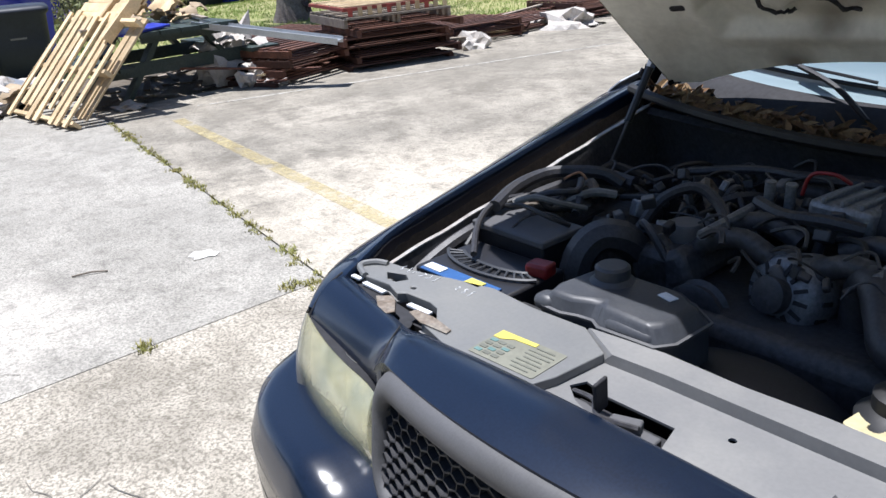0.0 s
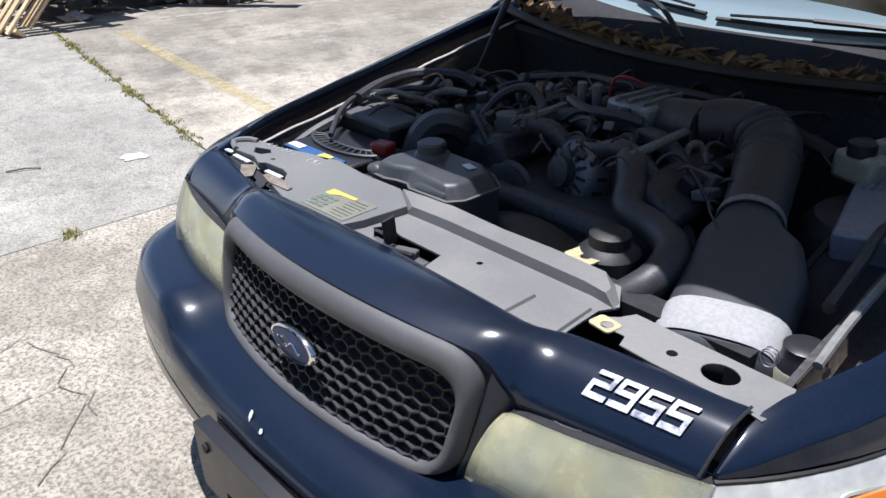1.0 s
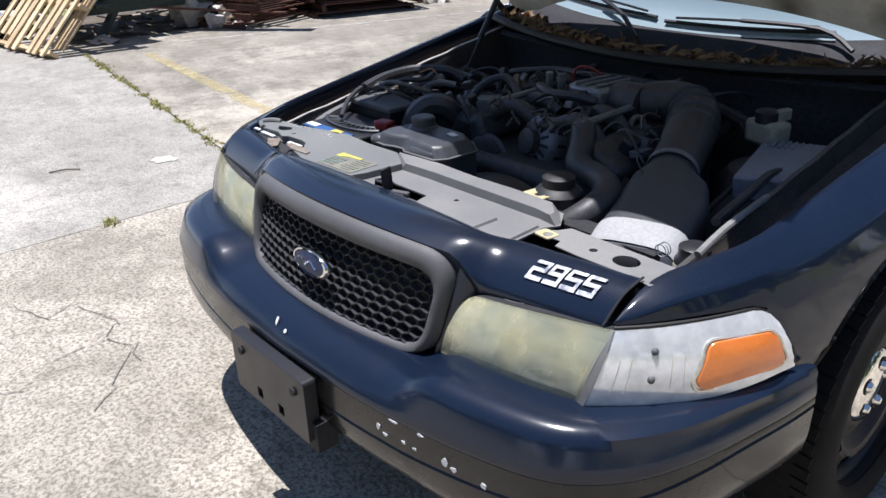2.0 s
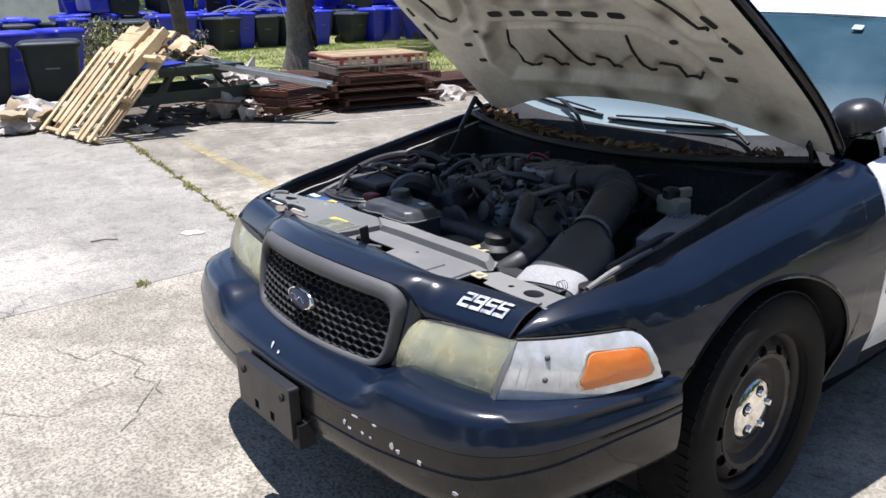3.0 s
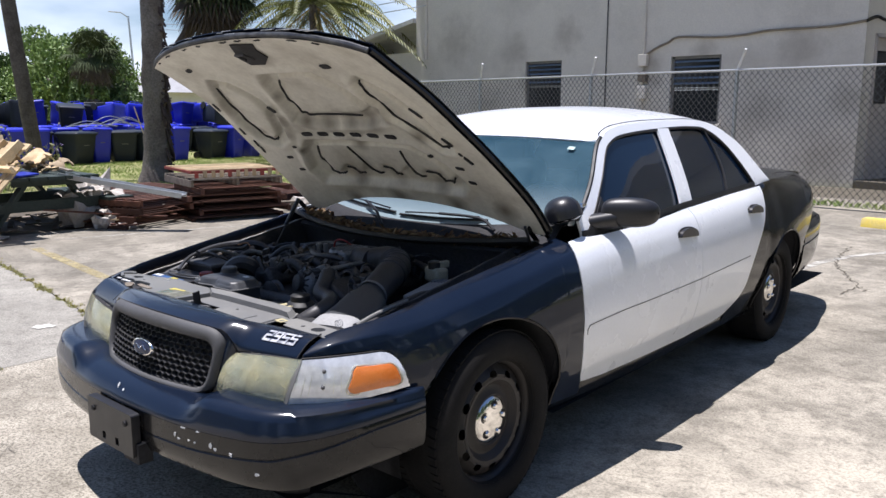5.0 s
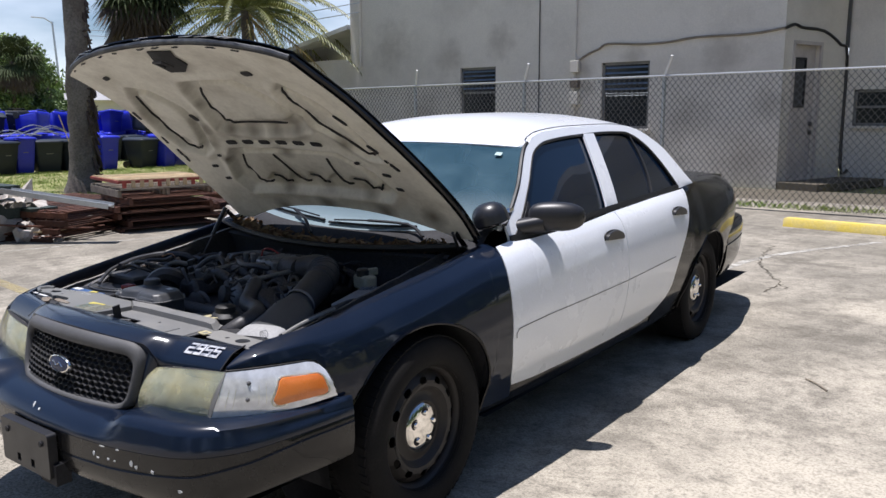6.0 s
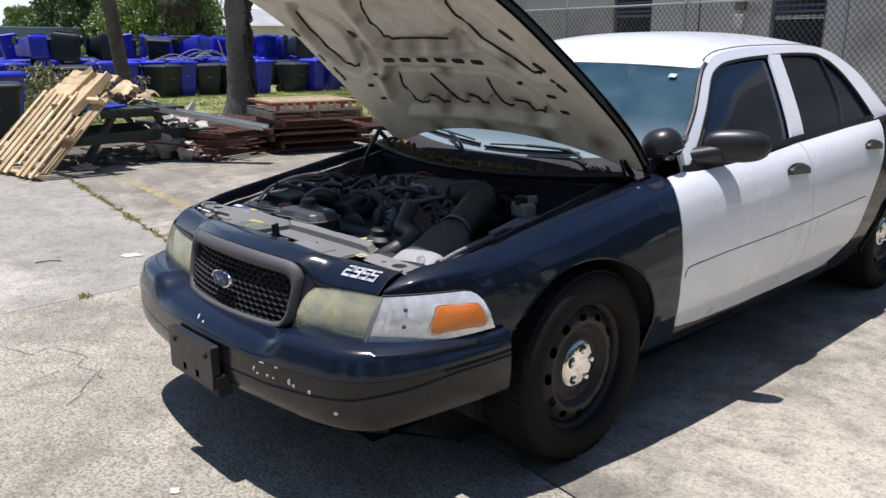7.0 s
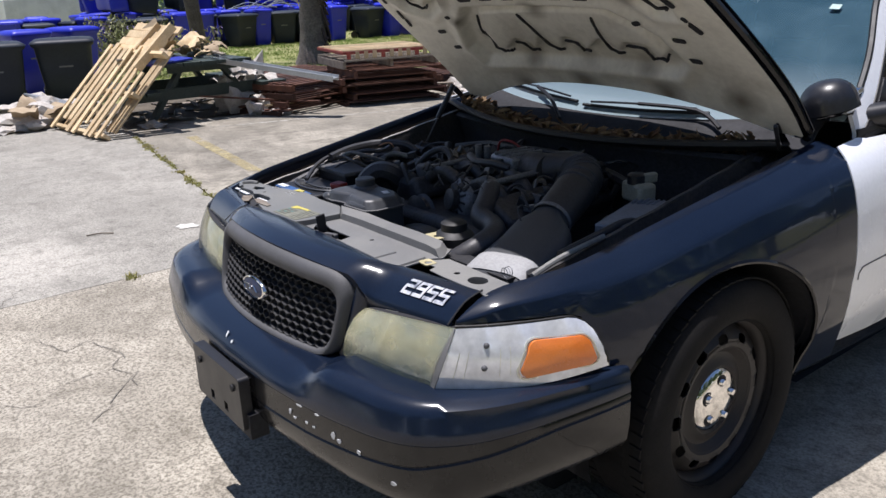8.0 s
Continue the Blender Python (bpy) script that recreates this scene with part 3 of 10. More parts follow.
def low_edge(y):
    """The body's lower edge: the sill, or the wheel arch."""
    z = at(ROCKER, y)
    for c, r in ((FRONT_AXLE, ARCH), (REAR_AXLE, ARCH)):
        if abs(y - c) < r:
            z = max(z, HUB_Z + math.sqrt(r * r - (y - c) ** 2))
    return z


def columns(y0, y1, step=0.05):
    ys = set(steps(y0, y1, max(2, round((y1 - y0) / step))))
    for c in (FRONT_AXLE, REAR_AXLE):
        for k in range(0, 33):
            y = c - ARCH * math.cos(math.pi * k / 32)
            if y0 < y < y1:
                ys.add(y)
    return sorted(ys)


def arch_lip(s, c):
    bm = bmesh.new()
    pts = []
    for k in range(0, 41):
        a = math.pi * (k / 40) * 1.08 - 0.04 * math.pi
        y, z = c - (ARCH - 0.004) * math.cos(a), HUB_Z + (ARCH - 0.004) * math.sin(a)
        if z > at(ROCKER, y):
            pts.append((s * (side_x(y, z) + 0.001), y, z))
    tube(bm, pts, 0.007, 6)
    part("arch_lip", bm, M["black_paint"], car)
    bm = bmesh.new()
    out = []
    for k in range(0, 33):
        a = math.pi * (k / 32) * 1.16 - 0.08 * math.pi
        y, z = c - (ARCH + 0.012) * math.cos(a), HUB_Z + (ARCH + 0.012) * math.sin(a)
        out.append([(s * x, y, z) for x in (0.52, 0.66, 0.80, side_x(y, min(z, 0.75)) - 0.012)])
    sheet(bm, out)
    part("wheel_arch_liner", bm, M["dark"], car)
    bm = bmesh.new()
    plate(bm, ring(0, 0, ARCH + 0.02, None, 32), 0.01, Matrix.Translation((s * 0.52, c, HUB_Z)) @ pose(0, 0, 0, 90, 0, 90))
    part("arch_wall", bm, M["dark"], car)


def wing_inner(y, s):
    """Inner edge of the wing's top."""
    return at([(-0.74, 0.663), (-0.65, 0.664), (-0.61, 0.670), (-0.54, 0.698), (-0.46, 0.728), (-0.40, 0.737), (-0.2, 0.748), (0.0, 0.757), (0.2, 0.765), (0.4, 0.772), (0.52, 0.776)], y) + (0.018 if s > 0 else 0.0)


FLANGE = [(-0.6, 0.728), (-0.4, 0.762), (-0.1, 0.813), (0.2, 0.867), (0.45, 0.910), (0.6, 0.92)]


SHUT = [(0.30, 0.580), (0.335, 0.570), (0.36, 0.553), (0.42, 0.520), (0.50, 0.497), (0.56, 0.484), (0.65, 0.476), (0.80, 0.476), (0.88, 0.482), (0.95, 0.507), (1.0, 0.522)]
DOOR_END = [(0.34, 2.06), (0.36, 2.10), (0.40, 2.16), (0.44, 2.205), (0.48, 2.235), (0.55, 2.258), (0.63, 2.292), (0.70, 2.345), (0.76, 2.408), (0.85, 2.490), (0.90, 2.522), (0.96, 2.556), (1.03, 2.612)]


def door_top(y):
    """The door's upper edge: level with the wing in front, then under the belt moulding."""
    return min(soft(TOP, y) - 0.004, at([(0.50, 0.97), (0.62, 0.938), (0.73, 0.938), (1.15, 0.950), (1.55, 0.973), (2.04, 0.994), (2.5, 1.015), (2.7, 1.022)], y))


def door_skin(name, s, front, rear, low, high, label, across=34, up=22):
    """A door between two curved shut lines, front and rear as functions of the height."""
    bm = bmesh.new()
    rows = []
    for i in range(across + 1):
        line = []
        for k in range(up + 1):
            z, y = 0.65, 1.0
            v = k / up + 0.25 * (k / up) * (1 - k / up)
            for _ in range(8):
                y = front(z) + (rear(z) - front(z)) * i / across
                z = low(y) + (high(y) - low(y)) * v
            line.append((s * side_x(y, z), y, z))
        rows.append(line)
    sheet(bm, rows)
    return part(name, bm, M["white"], car, label, 50, 0, 0.004)


LAMP_TOP = [(-0.80, 0.690), (-0.70, 0.703), (-0.60, 0.706), (-0.50, 0.702), (-0.472, 0.692), (-0.452, 0.665), (-0.444, 0.60), (-0.438, 0.545)]
for s, side in ((1, "left"), (-1, "right")):
    def fender_low(y):
        if y < -0.438:
            return at(LAMP_TOP, y) + 0.006
        return low_edge(y) if y > FRONT_AXLE - ARCH + 0.07 else max(low_edge(y) if abs(y - FRONT_AXLE) < ARCH else 0.0, 0.545)
    # front wing: side and rounded crown
    bm = bmesh.new()
    out = []
    for y in columns(-0.712, 0.515, 0.03):
        a, b = fender_low(y), soft(TOP, y) - at([(-0.712, 0.012), (-0.66, 0.006), (-0.61, 0.0)], y)
        inner = wing_inner(y, s)
        drop = min(b - a - 0.003, at([(-0.735, 0.0), (-0.70, 0.006), (-0.6, 0.020), (-0.45, 0.032), (-0.3, 0.045)], y)) if b - a > 0.004 else 0.0
        line = []
        for k in range(17):
            z = a + (b - drop - a) * (k / 16) ** 0.85
            yy = y + (soft(SHUT, z) - 0.519) * max(0.0, (y - 0.39) / 0.125)
            line.append((s * side_x(yy, z), yy, z))
        edge = side_x(y, b - drop)
        for k in (0.15, 0.32, 0.5, 0.7, 0.88, 1.0):
            line.append((s * (edge + (inner - edge) * k), y, b - drop * (1 - k) ** 1.3))
        line.append((s * (inner - 0.004), y, b - 0.006))
        line.append((s * inner, y, b - at([(-0.735, 0.010), (-0.66, 0.016), (-0.56, 0.03), (-0.5, 0.05)], y)))
        out.append(line)
    sheet(bm, out)
    part("front_fender", bm, M["navy"], car, "glossy blue-black front wing", 50, 0, 0.008)

    # white doors
    door_skin("front_door", s, lambda z: soft(SHUT, z) + 0.004, lambda z: 1.563, lambda y: at([(0.57, 0.338), (0.75, 0.325), (1.6, 0.312)], y), door_top, "white front door")
    door_skin("rear_door", s, lambda z: 1.567, lambda z: soft(DOOR_END, z), lambda y: at([(1.56, 0.312), (1.95, 0.322), (2.06, 0.340), (2.7, 0.345)], y), door_top, "white rear door")
    # black quarter panel and sill
    bm = bmesh.new()
    out = []
    for y in columns(2.10, 4.38, 0.05):
        a, b = low_edge(y), soft(TOP, y)
        sunk = 0.011 * min(1.0, max(0.0, (2.68 - y) / 0.10))
        line = [(s * (side_x(y, a + (b - a) * k / 16) - sunk), y, a + (b - a) * k / 16) for k in range(17)]
        edge = side_x(y, b)
        inner = min(0.72, edge - 0.06)
        for k in (0.2, 0.6, 1.0):
            line.append((s * (edge + (inner - edge) * k), y, b + 0.012 * math.sin(math.pi * k) + 0.012 * k))
        out.append(line)
    sheet(bm, out)
    part("quarter_panel", bm, M["tail_paint"], car, "glossy black rear quarter panel", 50, 0, 0.008)
    bm = bmesh.new()
    sheet(bm, [[(s * (side_x(y, z) - d), y, z) for z, d in ((0.38, 0.02), (0.30, 0.012), (0.262, 0.004), (0.225, 0.03), (0.20, 0.10))] for y in steps(0.375, 2.56, 30)])
    part("sill", bm, M["black_paint"], car, "black sill under the doors", 50)
    # shut lines and the thin side moulding
    bm = bmesh.new()
    tube(bm, [(s * (side_x(y, z) + 0.0025), y, z) for y, z in [(0.512, 0.565), (0.508, 0.585), (0.520, 0.602)] + [(y, at([(0.53, 0.605), (0.79, 0.618), (1.53, 0.630), (2.2, 0.655)], y)) for y in steps(0.56, 2.22, 40)]], 0.0020, 4)
    part("side_moulding_line", bm, M["surround"], car)
    # inner dark shell so that no gap shows daylight
    bm = bmesh.new()
    sheet(bm, [[(s * (side_x(y, z) - 0.03), y, z) for z in steps(max(0.26, low_edge(y)), soft(TOP, y) - 0.015, 8)] for y in columns(0.36, 4.3, 0.1)])
    part("inner_shell", bm, M["dark"], car)
    arch_lip(s, FRONT_AXLE)
    arch_lip(s, REAR_AXLE)

    # door handles: a half-moon pull over a dished recess
    for y, z in ((1.422, 0.868), (2.322, 0.899)):
        x = side_x(y, z)
        hm = Matrix.Translation((s * (x - 0.003), y, z)) @ pose(0, 0, 0, 90, 4 * s, 90 * s)
        bm = bmesh.new()
        plate(bm, [(0.108 * math.cos(a) * (1.0 if math.sin(a) < 0 else 0.94), 0.040 * math.copysign(abs(math.sin(a)) ** 0.7, math.sin(a)) - 0.004) for a in steps(0, 2 * math.pi, 28)[:-1]], 0.006, hm)
        part("handle_recess", bm, M["trim"], car)
        bm = bmesh.new()
        pull = [(0.098 * math.cos(a), 0.044 * math.sin(a) ** 0.75) for a in steps(0.0, math.pi, 16)]
        plate(bm, pull, 0.024, hm @ Matrix.Translation((0, -0.012, 0.0)))
        part("door_handle", bm, M["plastic"], car, "black half-moon door handle", bevel=0.007)

# ---- greenhouse: roof, pillars and glass ----
BELT = [(0.55, 0.945), (0.73, 0.951), (1.15, 0.963), (1.55, 0.986), (2.04, 1.007), (2.5, 1.028), (2.9, 1.040)]


def glass_x(y, z):
    """Half width of the cabin at a height: leaning in from belt to cant rail."""
    b = side_x(y, at(BELT, y)) - 0.012
    u = min(1.15, max(0.0, (z - at(BELT, y)) / (1.36 - at(BELT, y))))
    return b + (0.645 - b) * (u ** 1.12)


RAIL = [(0.62, 1.00), (0.80, 1.13), (1.06, 1.325), (1.25, 1.372), (1.6, 1.392), (2.1, 1.398), (2.3, 1.390), (2.45, 1.362), (2.56, 1.310), (2.64, 1.256), (2.705, 1.160), (2.76, 1.080), (2.81, 1.035)]
WIN_TOP = [(0.645, 0.940), (0.74, 1.015), (0.90, 1.145), (1.10, 1.295), (1.25, 1.332), (1.6, 1.354), (2.0, 1.364), (2.2, 1.360), (2.32, 1.330), (2.42, 1.262), (2.48, 1.170), (2.52, 1.080), (2.545, 1.030)]
def roof_z(x, y):
    e = soft(RAIL, y)
    w = glass_x(y, e)
    crown = at([(0.9, 0.02), (1.06, 0.055), (1.4, 0.075), (1.9, 0.078), (2.4, 0.07), (2.6, 0.05), (3.0, 0.05)], y)
    return e + crown * (1 - min(1.0, abs(x) / w) ** 2.2)


for s in (1, -1):
    def band(name, y0, y1, lo, hi, mat, label="", off=0.0, thick=0.012, n=24):
        bm = bmesh.new()
        rows = []
        for y in steps(y0, y1, n):
            a, b = lo(y), hi(y)
            rows.append([(s * (glass_x(y, a + (b - a) * k / 8) + off), y, a + (b - a) * k / 8) for k in range(9)])
        sheet(bm, rows)
        return part(name, bm, mat, car, label, 50, 0, thick)
    win = lambda y: soft(WIN_TOP, y)
    rail = lambda y: soft(RAIL, y)
    belt = lambda y: at(BELT, y) - 0.012
    band("roof_rail", 0.62, 2.81, lambda y: max(belt(y), win(y) if y < 2.545 else belt(y)) if y > 0.645 else belt(y), rail, M["white"], "white roof rail and pillars", 0.0, n=110)
    band("belt_trim", 0.62, 2.545, lambda y: at(BELT, y) - 0.016, lambda y: at(BELT, y) + 0.014, M["trim"], "black belt moulding", 0.006, 0.01, 40)
    # windows
    bp = lambda z: 1.535 + (z - 0.98) * 0.36          # front edge of the centre pillar
    def pane(name, front, rear, label):
        bm = bmesh.new()
        rows = []
        for k in range(13):
            u = k / 12
            row = []
            for j in range(13):
                z0 = 0.96 + 0.40 * u
                y = front(z0) + (rear(z0) - front(z0)) * j / 12
                top = soft(WIN_TOP, y) + 0.006
                z = min(at(BELT, y) + (top - at(BELT, y)) * u, top)
                row.append((s * (glass_x(y, z) - 0.012), y, z))
            rows.append(row)
        sheet(bm, rows)
        return part(name, bm, M["tint"], car, label)
    pane("front_side_window", lambda z: 0.64, lambda z: 1.55 + (z - 0.98) * 0.36, "dark tinted front side window")
    pane("rear_side_window", lambda z: 1.65 + (z - 0.98) * 0.36, lambda z: 2.545, "dark tinted rear side window")
    bm = bmesh.new()
    sheet(bm, [[(s * (glass_x(y, z) + 0.004), y, z) for y in (bp(z) + 0.0, bp(z) + 0.06, bp(z) + 0.125)] for z in steps(0.965, 1.36, 10)])
    part("centre_pillar", bm, M["white"], car, "white centre pillar", 50, 0, 0.012)
    bm = bmesh.new()
    tube(bm, [(s * (glass_x(y, z) - 0.004), y, z) for y, z in ((2.155, 1.01), (2.222, 1.125), (2.260, 1.24), (2.268, 1.352))], 0.008, 6, 4)
    part("quarter_glass_divider", bm, M["trim"], car)
    bm = bmesh.new()
    tube(bm, [(s * (glass_x(y, soft(WIN_TOP, y)) + 0.002), y, soft(WIN_TOP, y)) for y in steps(0.645, 2.545, 70)], 0.008, 6)
    part("window_seal", bm, M["trim"], car)
    # black edge of the windscreen
    bm = bmesh.new()
    tube(bm, [(s * (glass_x(y, rail(y)) - 0.002), y, rail(y) + 0.002) for y in steps(0.62, 1.07, 14)], 0.010, 6)
    part("windscreen_seal", bm, M["trim"], car)
    # ditch between roof and rail
    bm = bmesh.new()
    tube(bm, [(s * (glass_x(y, rail(y)) - 0.022), y, roof_z(glass_x(y, rail(y)) - 0.022, y) + 0.0065) for y in steps(1.09, 2.35, 30)], 0.0032, 5)
    part("roof_seam", bm, M["surround"], car)


bm = bmesh.new()
front_line = lambda u: 1.06 - 0.115 * (1 - u * u)      # the windscreen's upper edge bows forward
rear_line = lambda u: 2.42 + 0.16 * (1 - u * u)
rows = []
for u in steps(-1, 1, 28):
    row = []
    for k in range(21):
        y = front_line(u) + (rear_line(u) - front_line(u)) * k / 20
        x = u * glass_x(max(y, 1.06), soft(RAIL, max(y, 1.06)))
        row.append((x, y, roof_z(x, max(y, 1.06)) - (0.02 if k == 0 else 0.0) - max(0, 1.06 - y) * 0.28))
    rows.append(row)
sheet(bm, rows)
part("roof", bm, M["white"], car, "white painted roof", 60, 0, 0.012)

bm = bmesh.new()
rows = []
for u in steps(-1, 1, 24):
    row = []
    for k in range(13):
        v = k / 12
        y0, z0 = 0.475 + 0.15 * u * u, 0.945 + 0.055 * u * u
        y1, z1 = front_line(u), roof_z(u * 0.66, 1.06) - 0.018 - max(0, 1.06 - front_line(u)) * 0.28
        ye = 0.60 + 0.46 * v
        edge = Vector((glass_x(max(ye, 0.62), soft(RAIL, ye)) - 0.004, ye, soft(RAIL, ye) - 0.004 if ye > 0.62 else 0.985))
        p = Vector((u * edge.x, y0 + (y1 - y0) * v, z0 + (z1 - z0) * v + 0.022 * math.sin(math.pi * v)))
        k = abs(u) ** 6
        row.append((p.x, p.y + (edge.y - p.y) * k, p.z + (edge.z - p.z) * k))
    rows.append(row)
sheet(bm, rows)
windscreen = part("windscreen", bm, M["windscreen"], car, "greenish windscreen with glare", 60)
windscreen.visible_shadow = False

bm = bmesh.new()
rows = []
for u in steps(-1, 1, 16):
    row = []
    for k in range(9):
        v = k / 8
        y0, z0 = rear_line(u), roof_z(u * 0.64, rear_line(u)) - 0.004
        y1, z1 = 3.10 - 0.14 * u * u, 1.055
        row.append((u * (0.61 + 0.06 * v), y0 + (y1 - y0) * v, z0 + (z1 - z0) * v + 0.03 * math.sin(math.pi * v)))
    rows.append(row)
sheet(bm, rows)
part("rear_window", bm, M["tint"], car, "dark rear window")
# added panel that keeps the fence from showing through the cabin glass
bm = bmesh.new()
sheet(bm, [[(u * (glass_x(2.56, z) - 0.03), 2.62, z) for u in steps(-1, 1, 6)] for z in steps(0.70, 1.28, 8)])
part("view_block_panel", bm, M["dark"], car, "dark panel added to block the view through the cabin", thick=0.01)

# boot lid, tail lamps and rear bumper
bm = bmesh.new()
rows = []
for u in steps(-1, 1, 18):
    row = []
    for y, z, w in ((3.02, 1.062, 0.76), (3.3, 1.068, 0.755), (3.7, 1.056, 0.73), (4.0, 1.034, 0.69), (4.16, 1.010, 0.65), (4.26, 0.978, 0.62), (4.325, 0.93, 0.60), (4.36, 0.86, 0.59), (4.37, 0.70, 0.58)):
        row.append((u * w, y - 0.05 * u * u, z - 0.022 * u * u))
    rows.append(row)
sheet(bm, rows)
part("boot_lid", bm, M["tail_paint"], car, "black boot lid", 60, 0, 0.01)
TAIL = [(0.0, 4.455), (0.25, 4.45), (0.45, 4.43), (0.60, 4.39), (0.70, 4.335), (0.775, 4.25), (0.825, 4.12), (0.868, 3.95), (0.905, 3.72), (0.93, 3.50), (0.942, 3.36)]


def tail_point(t, d):
    n = len(TAIL) - 1
    u = abs(t) * n
    x, y = soft([(i, p[0]) for i, p in enumerate(TAIL)], u), soft([(i, p[1]) for i, p in enumerate(TAIL)], u)
    k = 1 - d / 0.9
    return (math.copysign(x * k, t), y - d * max(0.0, (y - 3.4) / 1.05))


bm = bmesh.new()
sheet(bm, [[(*tail_point(t, d), z) for z, d in ((0.700, 0.075), (0.694, 0.030), (0.680, 0.008), (0.655, 0.0), (0.585, 0.0), (0.578, 0.009), (0.568, 0.009), (0.560, 0.002), (0.46, 0.010), (0.38, 0.030), (0.335, 0.055), (0.32, 0.12))] for t in steps(-1, 1, 60)])
part("rear_bumper", bm, M["tail_paint"], car, "glossy black rear bumper", 40, 0, 0.008)
for s in (1, -1):
    bm = bmesh.new()
    sheet(bm, [[(s * (side_x(y, z) + 0.004), y, z) for z in steps(0.735, 0.865, 5)] for y in steps(4.02, 4.36, 10)])
    part("tail_lamp", bm, M["tail_red"], car, "dark red wrap-round tail lamp", 60, 0, 0.008)
bm = bmesh.new()
sheet(bm, [[(u * 0.66, y, 0.24) for u in (-1, 1)] for y in (-0.75, 4.2)])
for y0, y1 in ((0.42, 2.48), (3.34, 4.2)):
    sheet(bm, [[(u * 0.86, y, 0.236) for u in (-1, 1)] for y in (y0, y1)])
part("underbody", bm, M["dark"], car)
bm = bmesh.new()
sheet(bm, [[(u * 0.62, 4.30, z) for u in (-1, 0, 1)] for z in (0.36, 0.90)])
part("tail_panel", bm, M["tail_paint"], car)

# ---- nose of the car ----
NOSE = [(0.0, -0.968), (0.2, -0.962), (0.376, -0.945), (0.50, -0.927), (0.60, -0.906), (0.65, -0.891), (0.70, -0.868), (0.755, -0.820), (0.800, -0.750), (0.838, -0.650), (0.862, -0.540), (0.878, -0.450), (0.885, -0.385)]


def nose_point(t, inset=0.0):
    """A point of the bumper's plan line, t from -1 to 1 across, moved in by inset."""
    n = len(NOSE) - 1
    u = abs(t) * n
    xs, ys = [(i, p[0]) for i, p in enumerate(NOSE)], [(i, p[1]) for i, p in enumerate(NOSE)]
    p = Vector((soft(xs, u), soft(ys, u), 0))
    q = Vector((soft(xs, min(n, u + 0.15)), soft(ys, min(n, u + 0.15)), 0)) - Vector((soft(xs, max(0, u - 0.15)), soft(ys, max(0, u - 0.15)), 0))
    q.normalize()
    p += Vector((-q.y, q.x, 0)) * inset
    return ((1 if t >= 0 else -1) * p.x, p.y)


def swell(x):
    """0 in the middle under the grille, 1 under the lamps."""
    u = min(1.0, max(0.0, (abs(x) - 0.355) / 0.075))
    return u * u * (3 - 2 * u)


BUMPER_EDGE = [(0.0, 0.474), (0.4, 0.476), (0.65, 0.486), (0.80, 0.494), (0.885, 0.512)]
BUMPER_CREASE = [(0.0, 0.404), (0.4, 0.408), (0.55, 0.419), (0.71, 0.433), (0.81, 0.460), (0.856, 0.484), (0.885, 0.492)]
BUMPER_LOW = [(0.0, 0.335), (0.5, 0.330), (0.77, 0.331), (0.83, 0.352), (0.885, 0.368)]
ts = sorted(set(steps(-1, 1, 80)))
bm = bmesh.new()
rows = []
for t in ts:
    row = []
    x0, y0 = nose_point(t)
    w = swell(x0)
    back = at([(0, 0.15), (0.35, 0.14), (0.5, 0.14), (0.68, 0.135), (0.78, 0.11), (0.9, 0.08)], abs(x0))
    end = max(0.0, (abs(t) - 0.80) / 0.20)
    edge = at(BUMPER_EDGE, abs(x0))
    for z, d in ((0.536 + 0.030 * w, back), (0.534 + 0.034 * w, back * 0.62), (0.528 + 0.040 * w, back * 0.38), (0.518 + 0.040 * w, back * (0.24 - 0.06 * w)),
                 (0.508 + 0.032 * w, 0.020 - 0.004 * w), (edge + 0.014 + 0.010 * w, 0.006), (edge + 0.004, -0.001), (edge, 0.0)):
        x, y = nose_point(t, d * (1 - 0.75 * end))
        row.append((x, y, max(z, edge)))
    rows.append(row)
sheet(bm, rows)
bumper = part("front_bumper", bm, M["bumper_paint"], car, "blue-black bumper top with paint chips", 50, 0, 0.006)
bm = bmesh.new()
rows = []
for t in ts:
    row = []
    ax = abs(nose_point(t)[0])
    edge, crease, low = at(BUMPER_EDGE, ax), at(BUMPER_CREASE, ax), at(BUMPER_LOW, ax)
    for z, d in ((edge, 0.004), (edge - 0.004, 0.0), (crease + 0.005, -0.001), (crease + 0.001, 0.0025), (crease - 0.002, 0.0025), (crease - 0.006, -0.001), (0.5 * (crease + low), 0.0), (low + 0.02, 0.006), (low + 0.004, 0.014), (low, 0.030), (low + 0.004, 0.08)):
        x, y = nose_point(t, d)
        row.append((x, y, z))
    rows.append(row)
sheet(bm, rows)
part("bumper_lower_skin", bm, M["faded"], bumper, "scuffed faded black lower bumper", 40, 0, 0.006)
# bumper ends meet the wings
for s in (1, -1):
    bm = bmesh.new()
    rows = []
    for y in steps(-0.60, -0.392, 8):
        rows.append([(s * (soft(HALF, y) + d), y, z) for z, d in ((0.556, 0.004), (0.545, 0.008), (0.525, 0.010), (0.508, 0.012))])
    sheet(bm, rows)
    part("bumper_end", bm, M["bumper_paint"], bumper, "", 50, 0, 0.006)
# dark valance set well back under the bumper
bm = bmesh.new()
sheet(bm, [[(*nose_point(t, d), z) for z, d in ((0.35, 0.10), (0.29, 0.13), (0.24, 0.17), (0.225, 0.24))] for t in steps(-0.66, 0.66, 40)])
part("valance", bm, M["dark"], bumper, "black air dam under the bumper", 40, 0, 0.004)
